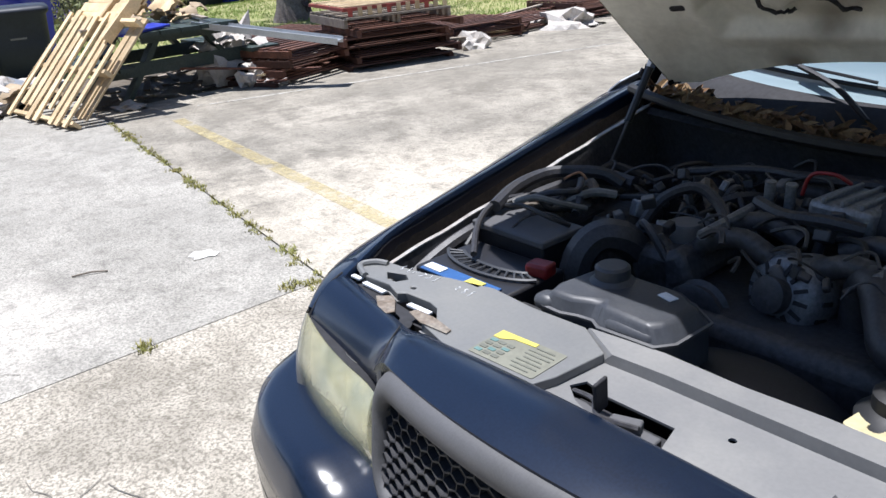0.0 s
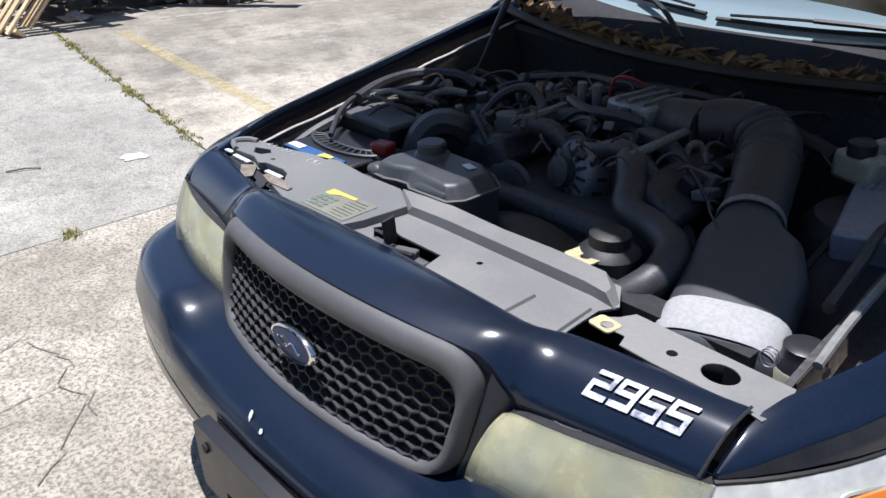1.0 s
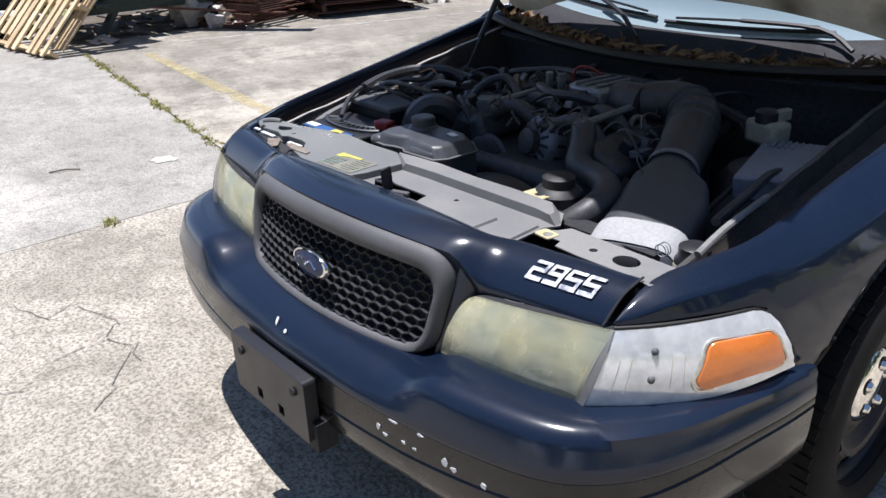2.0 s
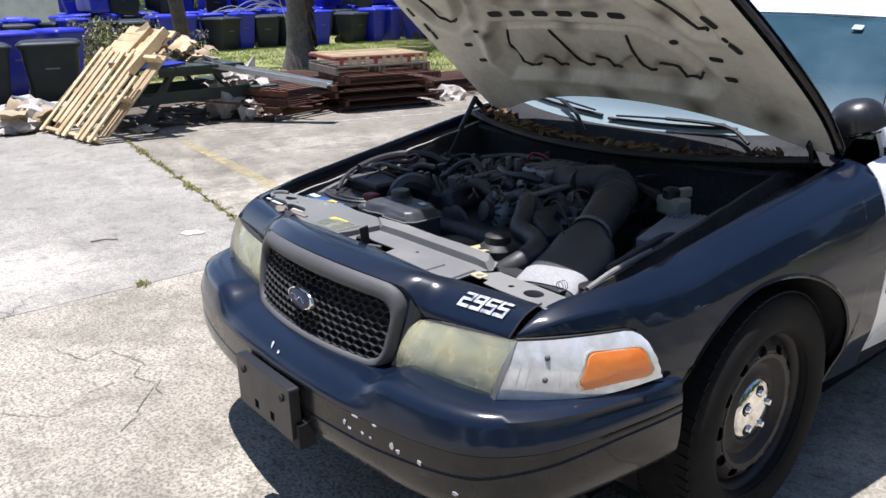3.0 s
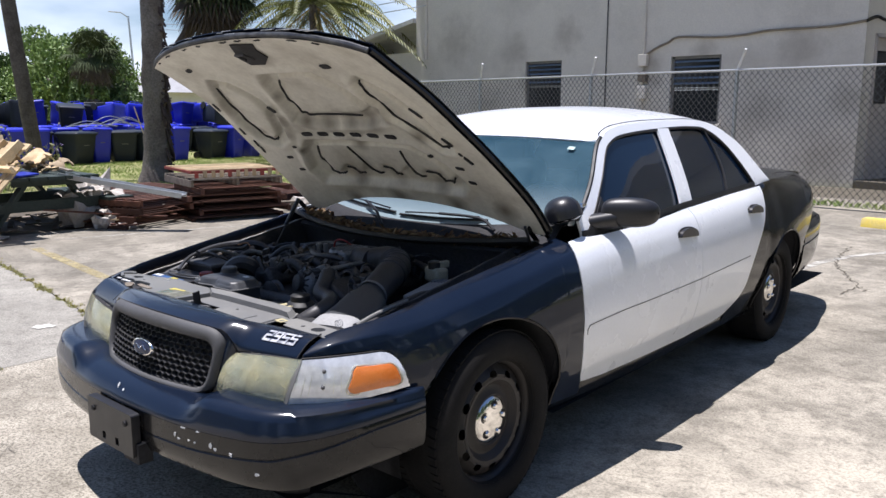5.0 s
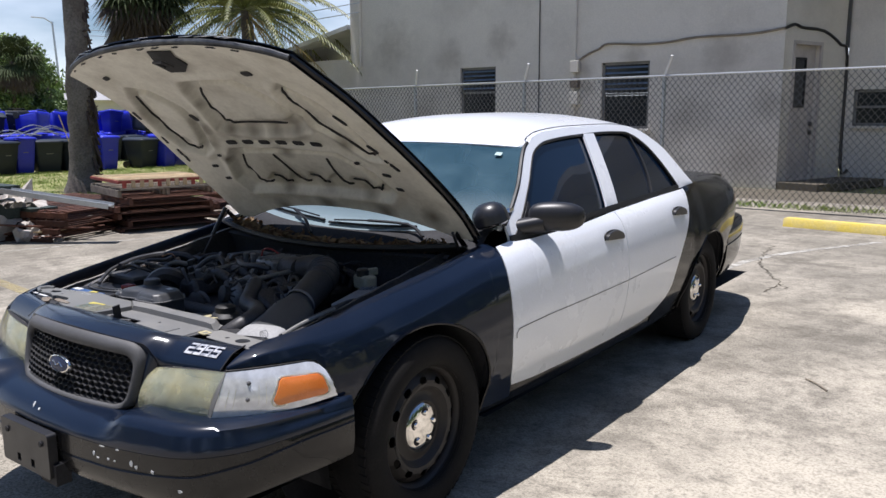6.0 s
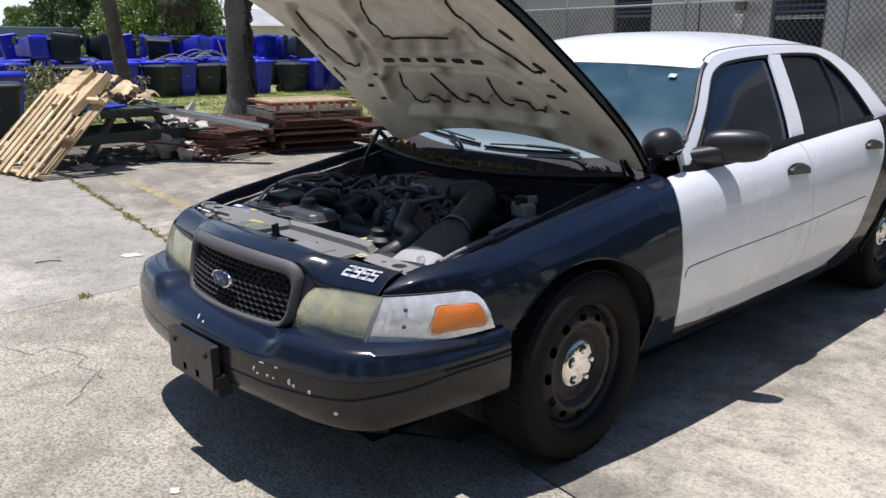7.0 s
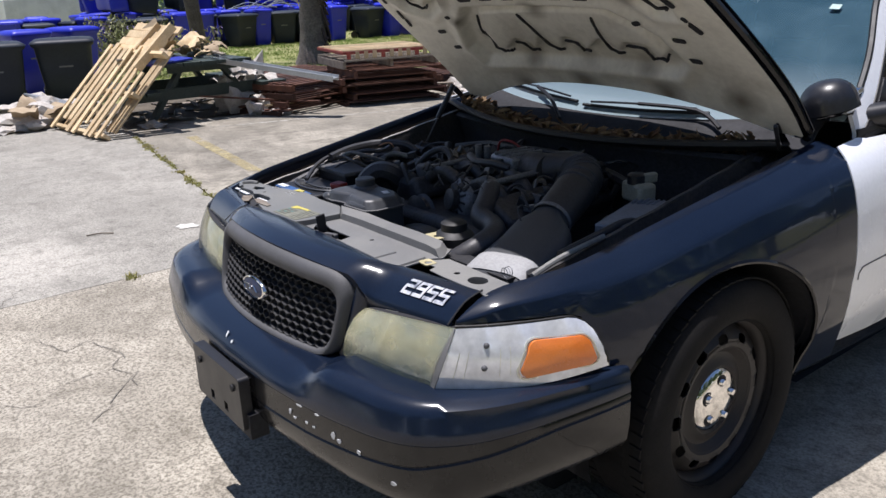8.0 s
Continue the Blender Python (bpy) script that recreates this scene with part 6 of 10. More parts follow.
# warning label: yellow head, pictogram bars and lines too small to read
label_m = Matrix.Translation((-0.185, -0.630, 0.7624)) @ pose(0, 0, 0, 0, 0, 2)
bm = bmesh.new()
plate(bm, rounded(0.135, 0.085, 0.004, 2), 0.001, label_m)
sticker = part("warning_label", bm, M["paper"], shield, "sun-bleached yellow warning label", flat=True)
bm = bmesh.new()
plate(bm, [(-0.066, 0.016), (-0.066, 0.040), (0.012, 0.040), (0.012, 0.030), (-0.03, 0.028), (-0.05, 0.016)], 0.001, Matrix.Translation((0, 0, 0.0012)) @ label_m)
part("label_head", bm, M["label"], sticker, "yellow patch", flat=True)
for i in range(4):
    for j in range(3):
        bm = bmesh.new()
        plate(bm, rounded(0.014, 0.008, 0.001, 1), 0.0008, Matrix.Translation((0, 0, 0.0012)) @ label_m @ Matrix.Translation((-0.056 + 0.018 * j, 0.008 - 0.0125 * i, 0)))
        part("label_sign", bm, M["ink"] if (i + j) % 3 else M["teal_ink"], sticker, flat=True)
for i in range(7):
    bm = bmesh.new()
    plate(bm, rounded(0.050 if i % 3 else 0.036, 0.0032, 0.0005, 1), 0.0008, Matrix.Translation((0, 0, 0.0012)) @ label_m @ Matrix.Translation((0.034, 0.030 - 0.0105 * i, 0)))
    part("label_line", bm, M["ink"], sticker, flat=True)
# chalked scrawl on the shield, not to be read
rng = random.Random(12)
for k in range(9):
    bm = bmesh.new()
    x0, y0 = (-0.590 + 0.019 * k, -0.538 + 0.001 * k) if k < 6 else (-0.435 + 0.020 * (k - 6), -0.531)
    pts = [(x0 + rng.uniform(-0.005, 0.005), y0 - 0.009 + 0.006 * j + rng.uniform(-0.002, 0.002), 0.7625) for j in range(4)]
    tube(bm, pts, 0.0008, 4, 3)
    part("chalk_stroke", bm, M["chip"], shield)
# hood latch
bm = bmesh.new()
beam(bm, (-0.012, -0.640, 0.742), (-0.007, -0.648, 0.796), 0.028, 0.006, (1, 0, 0))
latch = part("hood_latch", bm, M["dark"], car, "black hood latch", bevel=0.002)
bm = bmesh.new()
box(bm, (0.010, -0.650, 0.728), (0.15, 0.035, 0.02))
box(bm, (0.035, -0.645, 0.743), (0.045, 0.022, 0.014), (0, 0, 20))
part("latch_plate", bm, M["surround"], latch, bevel=0.003)
bm = bmesh.new()
tube(bm, [(-0.07, -0.63, 0.745), (-0.03, -0.635, 0.75), (0.0, -0.66, 0.748), (0.06, -0.65, 0.75)], 0.004, 6, 4)
part("latch_spring", bm, M["grime"], latch)
# steel tie plate over the left lamp
bm = bmesh.new()
plate(bm, [(0.445, -0.545), (0.690, -0.552), (0.700, -0.600), (0.690, -0.640), (0.655, -0.632), (0.53, -0.632), (0.475, -0.628), (0.468, -0.605), (0.425, -0.605), (0.415, -0.585), (0.432, -0.57)], 0.003,
      Matrix.Translation((0, 0, 0.752)), [ring(0.607, -0.590, 0.026, 0.022, 18), ring(0.537, -0.594, 0.008, None, 10)])
part("lamp_tie_plate", bm, M["grey_plastic"], car, "dull grey steel tie plate with a round hole", bevel=0.001)
# black plate laid in as the shade of the gap round the clips
bm = bmesh.new()
plate(bm, [(-0.640, -0.636), (-0.62, -0.615), (-0.43, -0.634), (-0.405, -0.672), (-0.42, -0.695), (-0.50, -0.682), (-0.60, -0.66)], 0.003, Matrix.Translation((0, 0, 0.744)), [ring(-0.475, -0.668, 0.032, 0.014, 14)])
part("lamp_tie_plate", bm, M["dark"], car, "black plate standing in for a dark gap", bevel=0.001)
bm = bmesh.new()
beam(bm, (-0.662, -0.615, 0.752), (-0.632, -0.614, 0.752), 0.010, 0.004)
part("lamp_clip", bm, M["chip"], car)
for p, q in (((-0.614, -0.620, 0.752), (-0.546, -0.621, 0.752)), ((-0.470, -0.622, 0.752), (-0.410, -0.620, 0.752))):
    bm = bmesh.new()
    beam(bm, p, q, 0.011, 0.004)
    part("lamp_clip", bm, M["chip"], car)
for outline, z in (([(-0.548, -0.640), (-0.523, -0.618), (-0.500, -0.630), (-0.467, -0.657), (-0.477, -0.678), (-0.510, -0.664)], 0.750), ([(-0.422, -0.640), (-0.37, -0.640), (-0.318, -0.650), (-0.315, -0.664), (-0.38, -0.668), (-0.425, -0.656)], 0.763)):
    bm = bmesh.new()
    plate(bm, outline, 0.0025, Matrix.Translation((0, 0, z)))
    part("rusty_tab", bm, M["rust"], car, "rust-brown steel tab", bevel=0.0008)
for x, y, w, h in ((0.276, -0.455, 0.060, 0.042), (0.430, -0.600, 0.042, 0.032)):
    bm = bmesh.new()
    plate(bm, rounded(w, h, 0.006, 2), 0.004, Matrix.Translation((x, y, 0.753)) @ pose(0, 0, 0, 0, 0, -8), [ring(0.004, 0.0, 0.010, None, 10)])
    part("radiator_mount", bm, M["yellow_zinc"], car, "yellowish zinc radiator bracket", bevel=0.001)

# coolant bottle
bottle_base = [(-0.272, -0.485), (-0.285, -0.44), (-0.27, -0.345), (-0.20, -0.315), (-0.07, -0.32), (-0.012, -0.36), (-0.015, -0.455), (-0.035, -0.483), (-0.14, -0.488), (-0.16, -0.475), (-0.19, -0.478), (-0.22, -0.488)]
bottle = raised("coolant_bottle", bottle_base, 0.60, 0.765, 0.004, M["dusted"], car, "black plastic coolant bottle")
top_bm = raised("bottle_top", [(p[0], p[1]) for p in bottle_base], 0.762, 0.795, 0.024, M["dusted"], bottle)
rounding = top_bm.modifiers.new("edge", "BEVEL")
rounding.width, rounding.segments, rounding.limit_method, rounding.angle_limit = 0.012, 3, "ANGLE", radians(25)
bm = bmesh.new()
pts = [(x, y, 0.766) for x, y in bottle_base]
tube(bm, pts + [pts[0]], 0.004, 5)
part("bottle_seam", bm, M["surround"], bottle)
for c, w in (((-0.265, -0.468), 0.045), ((-0.09, -0.462), 0.10)):
    bm = bmesh.new()
    box(bm, (c[0], c[1], 0.768), (w, 0.042, 0.030))
    part("bottle_lobe", bm, M["dusted"], bottle, bevel=0.013)
bm = bmesh.new()
lathe(bm, [(0.040, 0.775), (0.040, 0.795), (0.031, 0.802), (0.031, 0.820), (0.026, 0.824), (0.010, 0.824)], Matrix.Translation((-0.198, -0.375, 0)), 20)
part("bottle_cap", bm, M["dusted"], bottle, "round black filler cap")
bm = bmesh.new()
box(bm, (-0.085, -0.375, 0.797), (0.030, 0.018, 0.002), (0, 0, -15))
part("bottle_sticker", bm, M["chip"], bottle)

# battery
bm = bmesh.new()
box(bm, (-0.475, -0.415, 0.655), (0.25, 0.175, 0.20))
battery = part("battery", bm, M["plastic"], car, "black battery with a blue and white label", bevel=0.006)
bm = bmesh.new()
box(bm, (-0.475, -0.492, 0.7575), (0.20, 0.035, 0.004))
part("battery_label", bm, M["blue_label"], battery, "blue label", bevel=0.001)
for x, w in ((-0.545, 0.05), (-0.43, 0.04)):
    bm = bmesh.new()
    box(bm, (x, -0.492, 0.7605), (w, 0.022, 0.003))
    part("label_bar", bm, M["chip"] if x < -0.5 else M["label"], battery)
def battery_arc(a, r):
    return (-0.475 + (0.115 + r) * math.sin(a), -0.385 - (0.050 + r) * math.cos(a), 0.760)


for r in (-0.018, 0.018):
    bm = bmesh.new()
    tube(bm, [battery_arc(radians(q), r) for q in steps(-70, 70, 20)], 0.004, 6)
    part("cover_rail", bm, M["dusted"], battery)
for k in range(13):
    bm = bmesh.new()
    a = radians(-66 + 11 * k)
    tube(bm, [battery_arc(a, -0.018), battery_arc(a, 0.018)], 0.0025, 5)
    part("cover_rib", bm, M["dusted"], battery)
bm = bmesh.new()
box(bm, (-0.372, -0.372, 0.765), (0.05, 0.04, 0.028), (0, 0, 10))
part("terminal_cover", bm, M["red"], battery, "red terminal cover", bevel=0.006)
# fuse box
bm = bmesh.new()
box(bm, (-0.512, -0.262, 0.735), (0.205, 0.115, 0.10), (0, 0, -2))
fuse = part("fuse_box", bm, M["plastic"], car, "black fuse box with a flat lid", bevel=0.005)
bm = bmesh.new()
box(bm, (-0.512, -0.262, 0.787), (0.215, 0.125, 0.016), (0, 0, -2))
part("fuse_lid", bm, M["surround"], fuse, "", bevel=0.004)

# fan shroud, alternator, hoses
bm = bmesh.new()
lathe(bm, [(0.30, -0.05), (0.30, 0.03), (0.285, 0.05), (0.26, 0.05), (0.26, -0.04)], Matrix.Translation((0.045, -0.36, 0.405)) @ pose(0, 0, 0, 90, 0, 0), 48, False)
part("fan_shroud", bm, M["plastic"], car, "round black fan shroud")
bm = bmesh.new()
for k in range(7):
    a = 2 * math.pi * k / 7
    box(bm, (0.045 + 0.14 * math.cos(a), -0.345, 0.405 + 0.14 * math.sin(a)), (0.20, 0.008, 0.06), (25, -math.degrees(a), 0))
part("fan", bm, M["dark"], car)
alt_m = Matrix.Translation((0.005, -0.115, 0.735)) @ pose(0, 0, 0, 76, 0, -14)
bm = bmesh.new()
lathe(bm, [(0.03, -0.07), (0.062, -0.066), (0.072, -0.05), (0.074, 0.02), (0.070, 0.038), (0.060, 0.048), (0.034, 0.052), (0.024, 0.056)], alt_m, 32)
alternator = part("alternator", bm, M["alu"], car, "dull aluminium alternator with cooling slots")
for k in range(14):
    a = 2 * math.pi * k / 14
    bm = bmesh.new()
    box(bm, (0, 0, 0), (0.024, 0.007, 0.006), (0, 0, 0), alt_m @ Matrix.Rotation(a, 4, "Z") @ Matrix.Translation((0.050, 0, 0.049)) @ Matrix.Rotation(radians(20), 4, "Y"))
    part("cooling_slot", bm, M["dark"], alternator)
    bm = bmesh.new()
    box(bm, (0, 0, 0), (0.006, 0.008, 0.026), (0, 0, 0), alt_m @ Matrix.Rotation(a + 0.1, 4, "Z") @ Matrix.Translation((0.0725, 0, 0.012)))
    part("side_slot", bm, M["dark"], alternator)
bm = bmesh.new()
lathe(bm, [(0.034, 0.05), (0.034, 0.075), (0.028, 0.078), (0.010, 0.078)], alt_m, 20)
part("pulley", bm, M["grime"], alternator)
bm = bmesh.new()
tube(bm, [(0.115, -0.115, 0.68), (0.12, -0.12, 0.78), (0.15, -0.15, 0.805), (0.185, -0.20, 0.78), (0.22, -0.25, 0.755), (0.30, -0.275, 0.75), (0.365, -0.33, 0.75), (0.385, -0.41, 0.735), (0.35, -0.46, 0.70)], 0.031, 14, 5)
part("radiator_hose", bm, M["hose"], car, "thick black radiator hose")
bm = bmesh.new()
lathe(bm, [(0.055, 0.66), (0.055, 0.752), (0.045, 0.762), (0.036, 0.766), (0.036, 0.786), (0.026, 0.792), (0.008, 0.792)], Matrix.Translation((0.290, -0.405, 0)), 24)
part("thermostat_cap", bm, M["trim"], car, "round black cap")
# intake: throttle body, elbow, ribbed duct, air box
bm = bmesh.new()
box(bm, (0.015, 0.085, 0.825), (0.125, 0.135, 0.075), (0, 0, -8))
throttle = part("throttle_body", bm, M["alu"], car, "cast aluminium throttle body", bevel=0.012)
for dx in (-0.03, 0.005, 0.04):
    bm = bmesh.new()
    box(bm, (0.015 + dx, 0.085, 0.866), (0.008, 0.13, 0.012), (0, 0, -8))
    part("rib", bm, M["alu"], throttle, bevel=0.003)
bm = bmesh.new()
tube(bm, [(0.07, 0.085, 0.82), (0.13, 0.08, 0.825), (0.17, 0.075, 0.828)], [0.052, 0.056, 0.05], 18, 3)
part("throttle_neck", bm, M["grime"], throttle)
bm = bmesh.new()
path = [(0.155, 0.085, 0.83), (0.215, 0.110, 0.838), (0.275, 0.105, 0.835), (0.325, 0.06, 0.825), (0.36, -0.02, 0.805), (0.39, -0.095, 0.785), (0.415, -0.165, 0.765)]
tube(bm, path, [0.050, 0.054, 0.058, 0.060, 0.060, 0.058, 0.056], 20, 6)
duct = part("intake_duct", bm, M["hose"], car, "wide black rubber intake duct")
for k in range(5):
    u = 0.35 + 0.07 * k
    i = int(u * (len(path) - 1))
    f = u * (len(path) - 1) - i
    c = Vector(path[i]).lerp(Vector(path[i + 1]), f)
    d = (Vector(path[i + 1]) - Vector(path[i])).normalized()
    bm = bmesh.new()
    lathe(bm, [(0.058, -0.005), (0.0645, 0.0), (0.058, 0.005)], Matrix.Translation(c) @ d.to_track_quat("Z", "Y").to_matrix().to_4x4(), 24, False)
    part("duct_fold", bm, M["hose"], duct)
d = (Vector(path[-1]) - Vector(path[-2])).normalized()
bm = bmesh.new()
lathe(bm, [(0.058, -0.007), (0.0605, -0.006), (0.0605, 0.006), (0.058, 0.007)], Matrix.Translation(Vector(path[-1])) @ d.to_track_quat("Z", "Y").to_matrix().to_4x4(), 24, False)
part("hose_clamp", bm, M["alu"], duct, "steel hose clamp")
bm = bmesh.new()
rows = []
for v, (c, w, h, z) in enumerate((((0.415, -0.165), 0.055, 0.055, 0.762), ((0.428, -0.195), 0.062, 0.057, 0.752), ((0.455, -0.235), 0.086, 0.060, 0.738), ((0.490, -0.310), 0.098, 0.062, 0.716), ((0.522, -0.415), 0.096, 0.060, 0.698),
                                  ((0.536, -0.472), 0.094, 0.054, 0.688), ((0.541, -0.492), 0.090, 0.044, 0.684), ((0.544, -0.502), 0.080, 0.026, 0.682))):
    row = []
    for k in range(29):
        a = 2 * math.pi * k / 28
        e = 0.62 if v > 1 else 1.0
        cx, cz = math.copysign(abs(math.cos(a)) ** e, math.cos(a)), math.copysign(abs(math.sin(a)) ** e, math.sin(a))
        t = Vector((0.30, -0.95, 0)).normalized()
        n = Vector((-t.y, t.x, 0))
        p = Vector((c[0], c[1], z)) + n * cx * w + Vector((0, 0, 1)) * cz * h
        row.append(p)
    rows.append(row)
sheet(bm, rows)
bm.faces.new([v for v in bm.verts][-29:-1])
airbox = part("air_box", bm, M["dusted"], car, "dusty black moulded air filter box", 60)
# pale lip painted as the sunlit band in front of the hood's shadow
bm = bmesh.new()
front_rows = []
for r0, r1, u in ((4, 5, 0.15), (4, 5, 0.55), (5, 5, 0.0), (5, 6, 0.7)):
    front_rows.append([Vector(rows[r0][k]).lerp(Vector(rows[r1][k]), u) + Vector((0, -0.001, 0.0025)) for k in range(1, 14)])
sheet(bm, front_rows)
part("air_box_sunlit_lip", bm, M["dusty"], airbox, "dusty front lip with the sun painted pale into its colour", 60, 0, 0.002)
bm = bmesh.new()
tube(bm, [(0.640 + 0.012 * math.cos(a), -0.540 + 0.0012 * a, 0.768 + 0.012 * math.sin(a)) for a in steps(0, 15, 60)], 0.0010, 4)
part("wire_coil", bm, M["alu"], car, "loose coil of bright wire")
# brake fluid bottle, module, washer filler
bm = bmesh.new()
box(bm, (0.475, 0.135, 0.805), (0.095, 0.060, 0.060), (0, 0, -15))
res = part("brake_fluid_bottle", bm, M["cream"], car, "yellowed brake fluid bottle", bevel=0.012)
bm = bmesh.new()
lathe(bm, [(0.027, 0.83), (0.027, 0.855), (0.020, 0.860), (0.005, 0.860)], Matrix.Translation((0.472, 0.128, 0)), 18)
part("bottle_cap", bm, M["plastic"], res)
bm = bmesh.new()
box(bm, (0.495, 0.155, 0.845), (0.02, 0.05, 0.03), (0, 0, -15))
part("bottle_neck", bm, M["cream"], res, bevel=0.006)
bm = bmesh.new()
box(bm, (0.58, 0.015, 0.752), (0.145, 0.25, 0.07), (3, -4, 13.7))
module = part("control_module", bm, M["module"], car, "pale grey finned control module", bevel=0.006)
for k in range(9):
    bm = bmesh.new()
    box(bm, (0.58, 0.015, 0.789), (0.006, 0.05, 0.008), (3, -4, 13.7), Matrix.Translation((-0.022 + 0.0145 * (k - 4) * 0.97, 0.093 + 0.0145 * (k - 4) * 0.24, 0.002)))
    part("fin", bm, M["module"], module)
bm = bmesh.new()
lathe(bm, [(0.036, 0.64), (0.036, 0.722), (0.030, 0.730), (0.030, 0.748), (0.022, 0.752), (0.006, 0.752)], Matrix.Translation((0.650, -0.440, 0)), 20)
part("washer_filler", bm, M["plastic"], car, "black washer filler with a pale neck")
bm = bmesh.new()
lathe(bm, [(0.038, 0.66), (0.038, 0.712), (0.036, 0.715)], Matrix.Translation((0.650, -0.440, 0)), 20, False)
part("filler_neck", bm, M["cream"], car)

# engine block: covers, runners, rails
bm = bmesh.new()
box(bm, (0.0, 0.02, 0.60), (0.52, 0.56, 0.22))
part("engine_block", bm, M["grime"], car, bevel=0.03)
for s in (1, -1):
    bm = bmesh.new()
    box(bm, (s * 0.225, 0.03, 0.735), (0.13, 0.46, 0.075), (0, s * 26, 0))
    part("cam_cover", bm, M["grime"], car, "", bevel=0.016)
    for k in range(4):
        bm = bmesh.new()
        y = -0.13 + 0.105 * k
        tube(bm, [(s * 0.20, y, 0.755), (s * 0.16, y, 0.80), (s * 0.10, y + 0.01, 0.815), (s * 0.04, y + 0.01, 0.79)], 0.021, 10, 4)
        part("intake_runner", bm, M["grime"], car)
        bm = bmesh.new()
        box(bm, (s * 0.255, y + 0.03, 0.775), (0.035, 0.055, 0.045), (0, s * 26, 0))
        part("ignition_coil", bm, M["plastic"], car, bevel=0.006)
    bm = bmesh.new()
    tube(bm, [(s * 0.155, -0.17, 0.825), (s * 0.155, 0.22, 0.83)], 0.010, 8)
    part("fuel_rail", bm, M["alu"], car)
bm = bmesh.new()
lathe(bm, [(0.034, 0.76), (0.034, 0.812), (0.030, 0.820), (0.008, 0.820)], Matrix.Translation((-0.222, -0.115, 0)), 16)
part("oil_filler_cap", bm, M["surround"], car, "round oil filler cap")
bm = bmesh.new()
box(bm, (-0.235, -0.16, 0.72), (0.10, 0.08, 0.13))
part("accessory_bracket", bm, M["grime"], car, bevel=0.02)
for c in ((-0.13, -0.21, 0.69), (0.09, -0.24, 0.60), (-0.03, -0.25, 0.56), (-0.16, -0.24, 0.58)):
    bm = bmesh.new()
    lathe(bm, [(0.055, -0.018), (0.06, -0.015), (0.052, -0.006), (0.052, 0.006), (0.06, 0.015), (0.055, 0.018)], Matrix.Translation(c) @ pose(0, 0, 0, 90, 0, 0), 24)
    part("belt_pulley", bm, M["grime"], car)
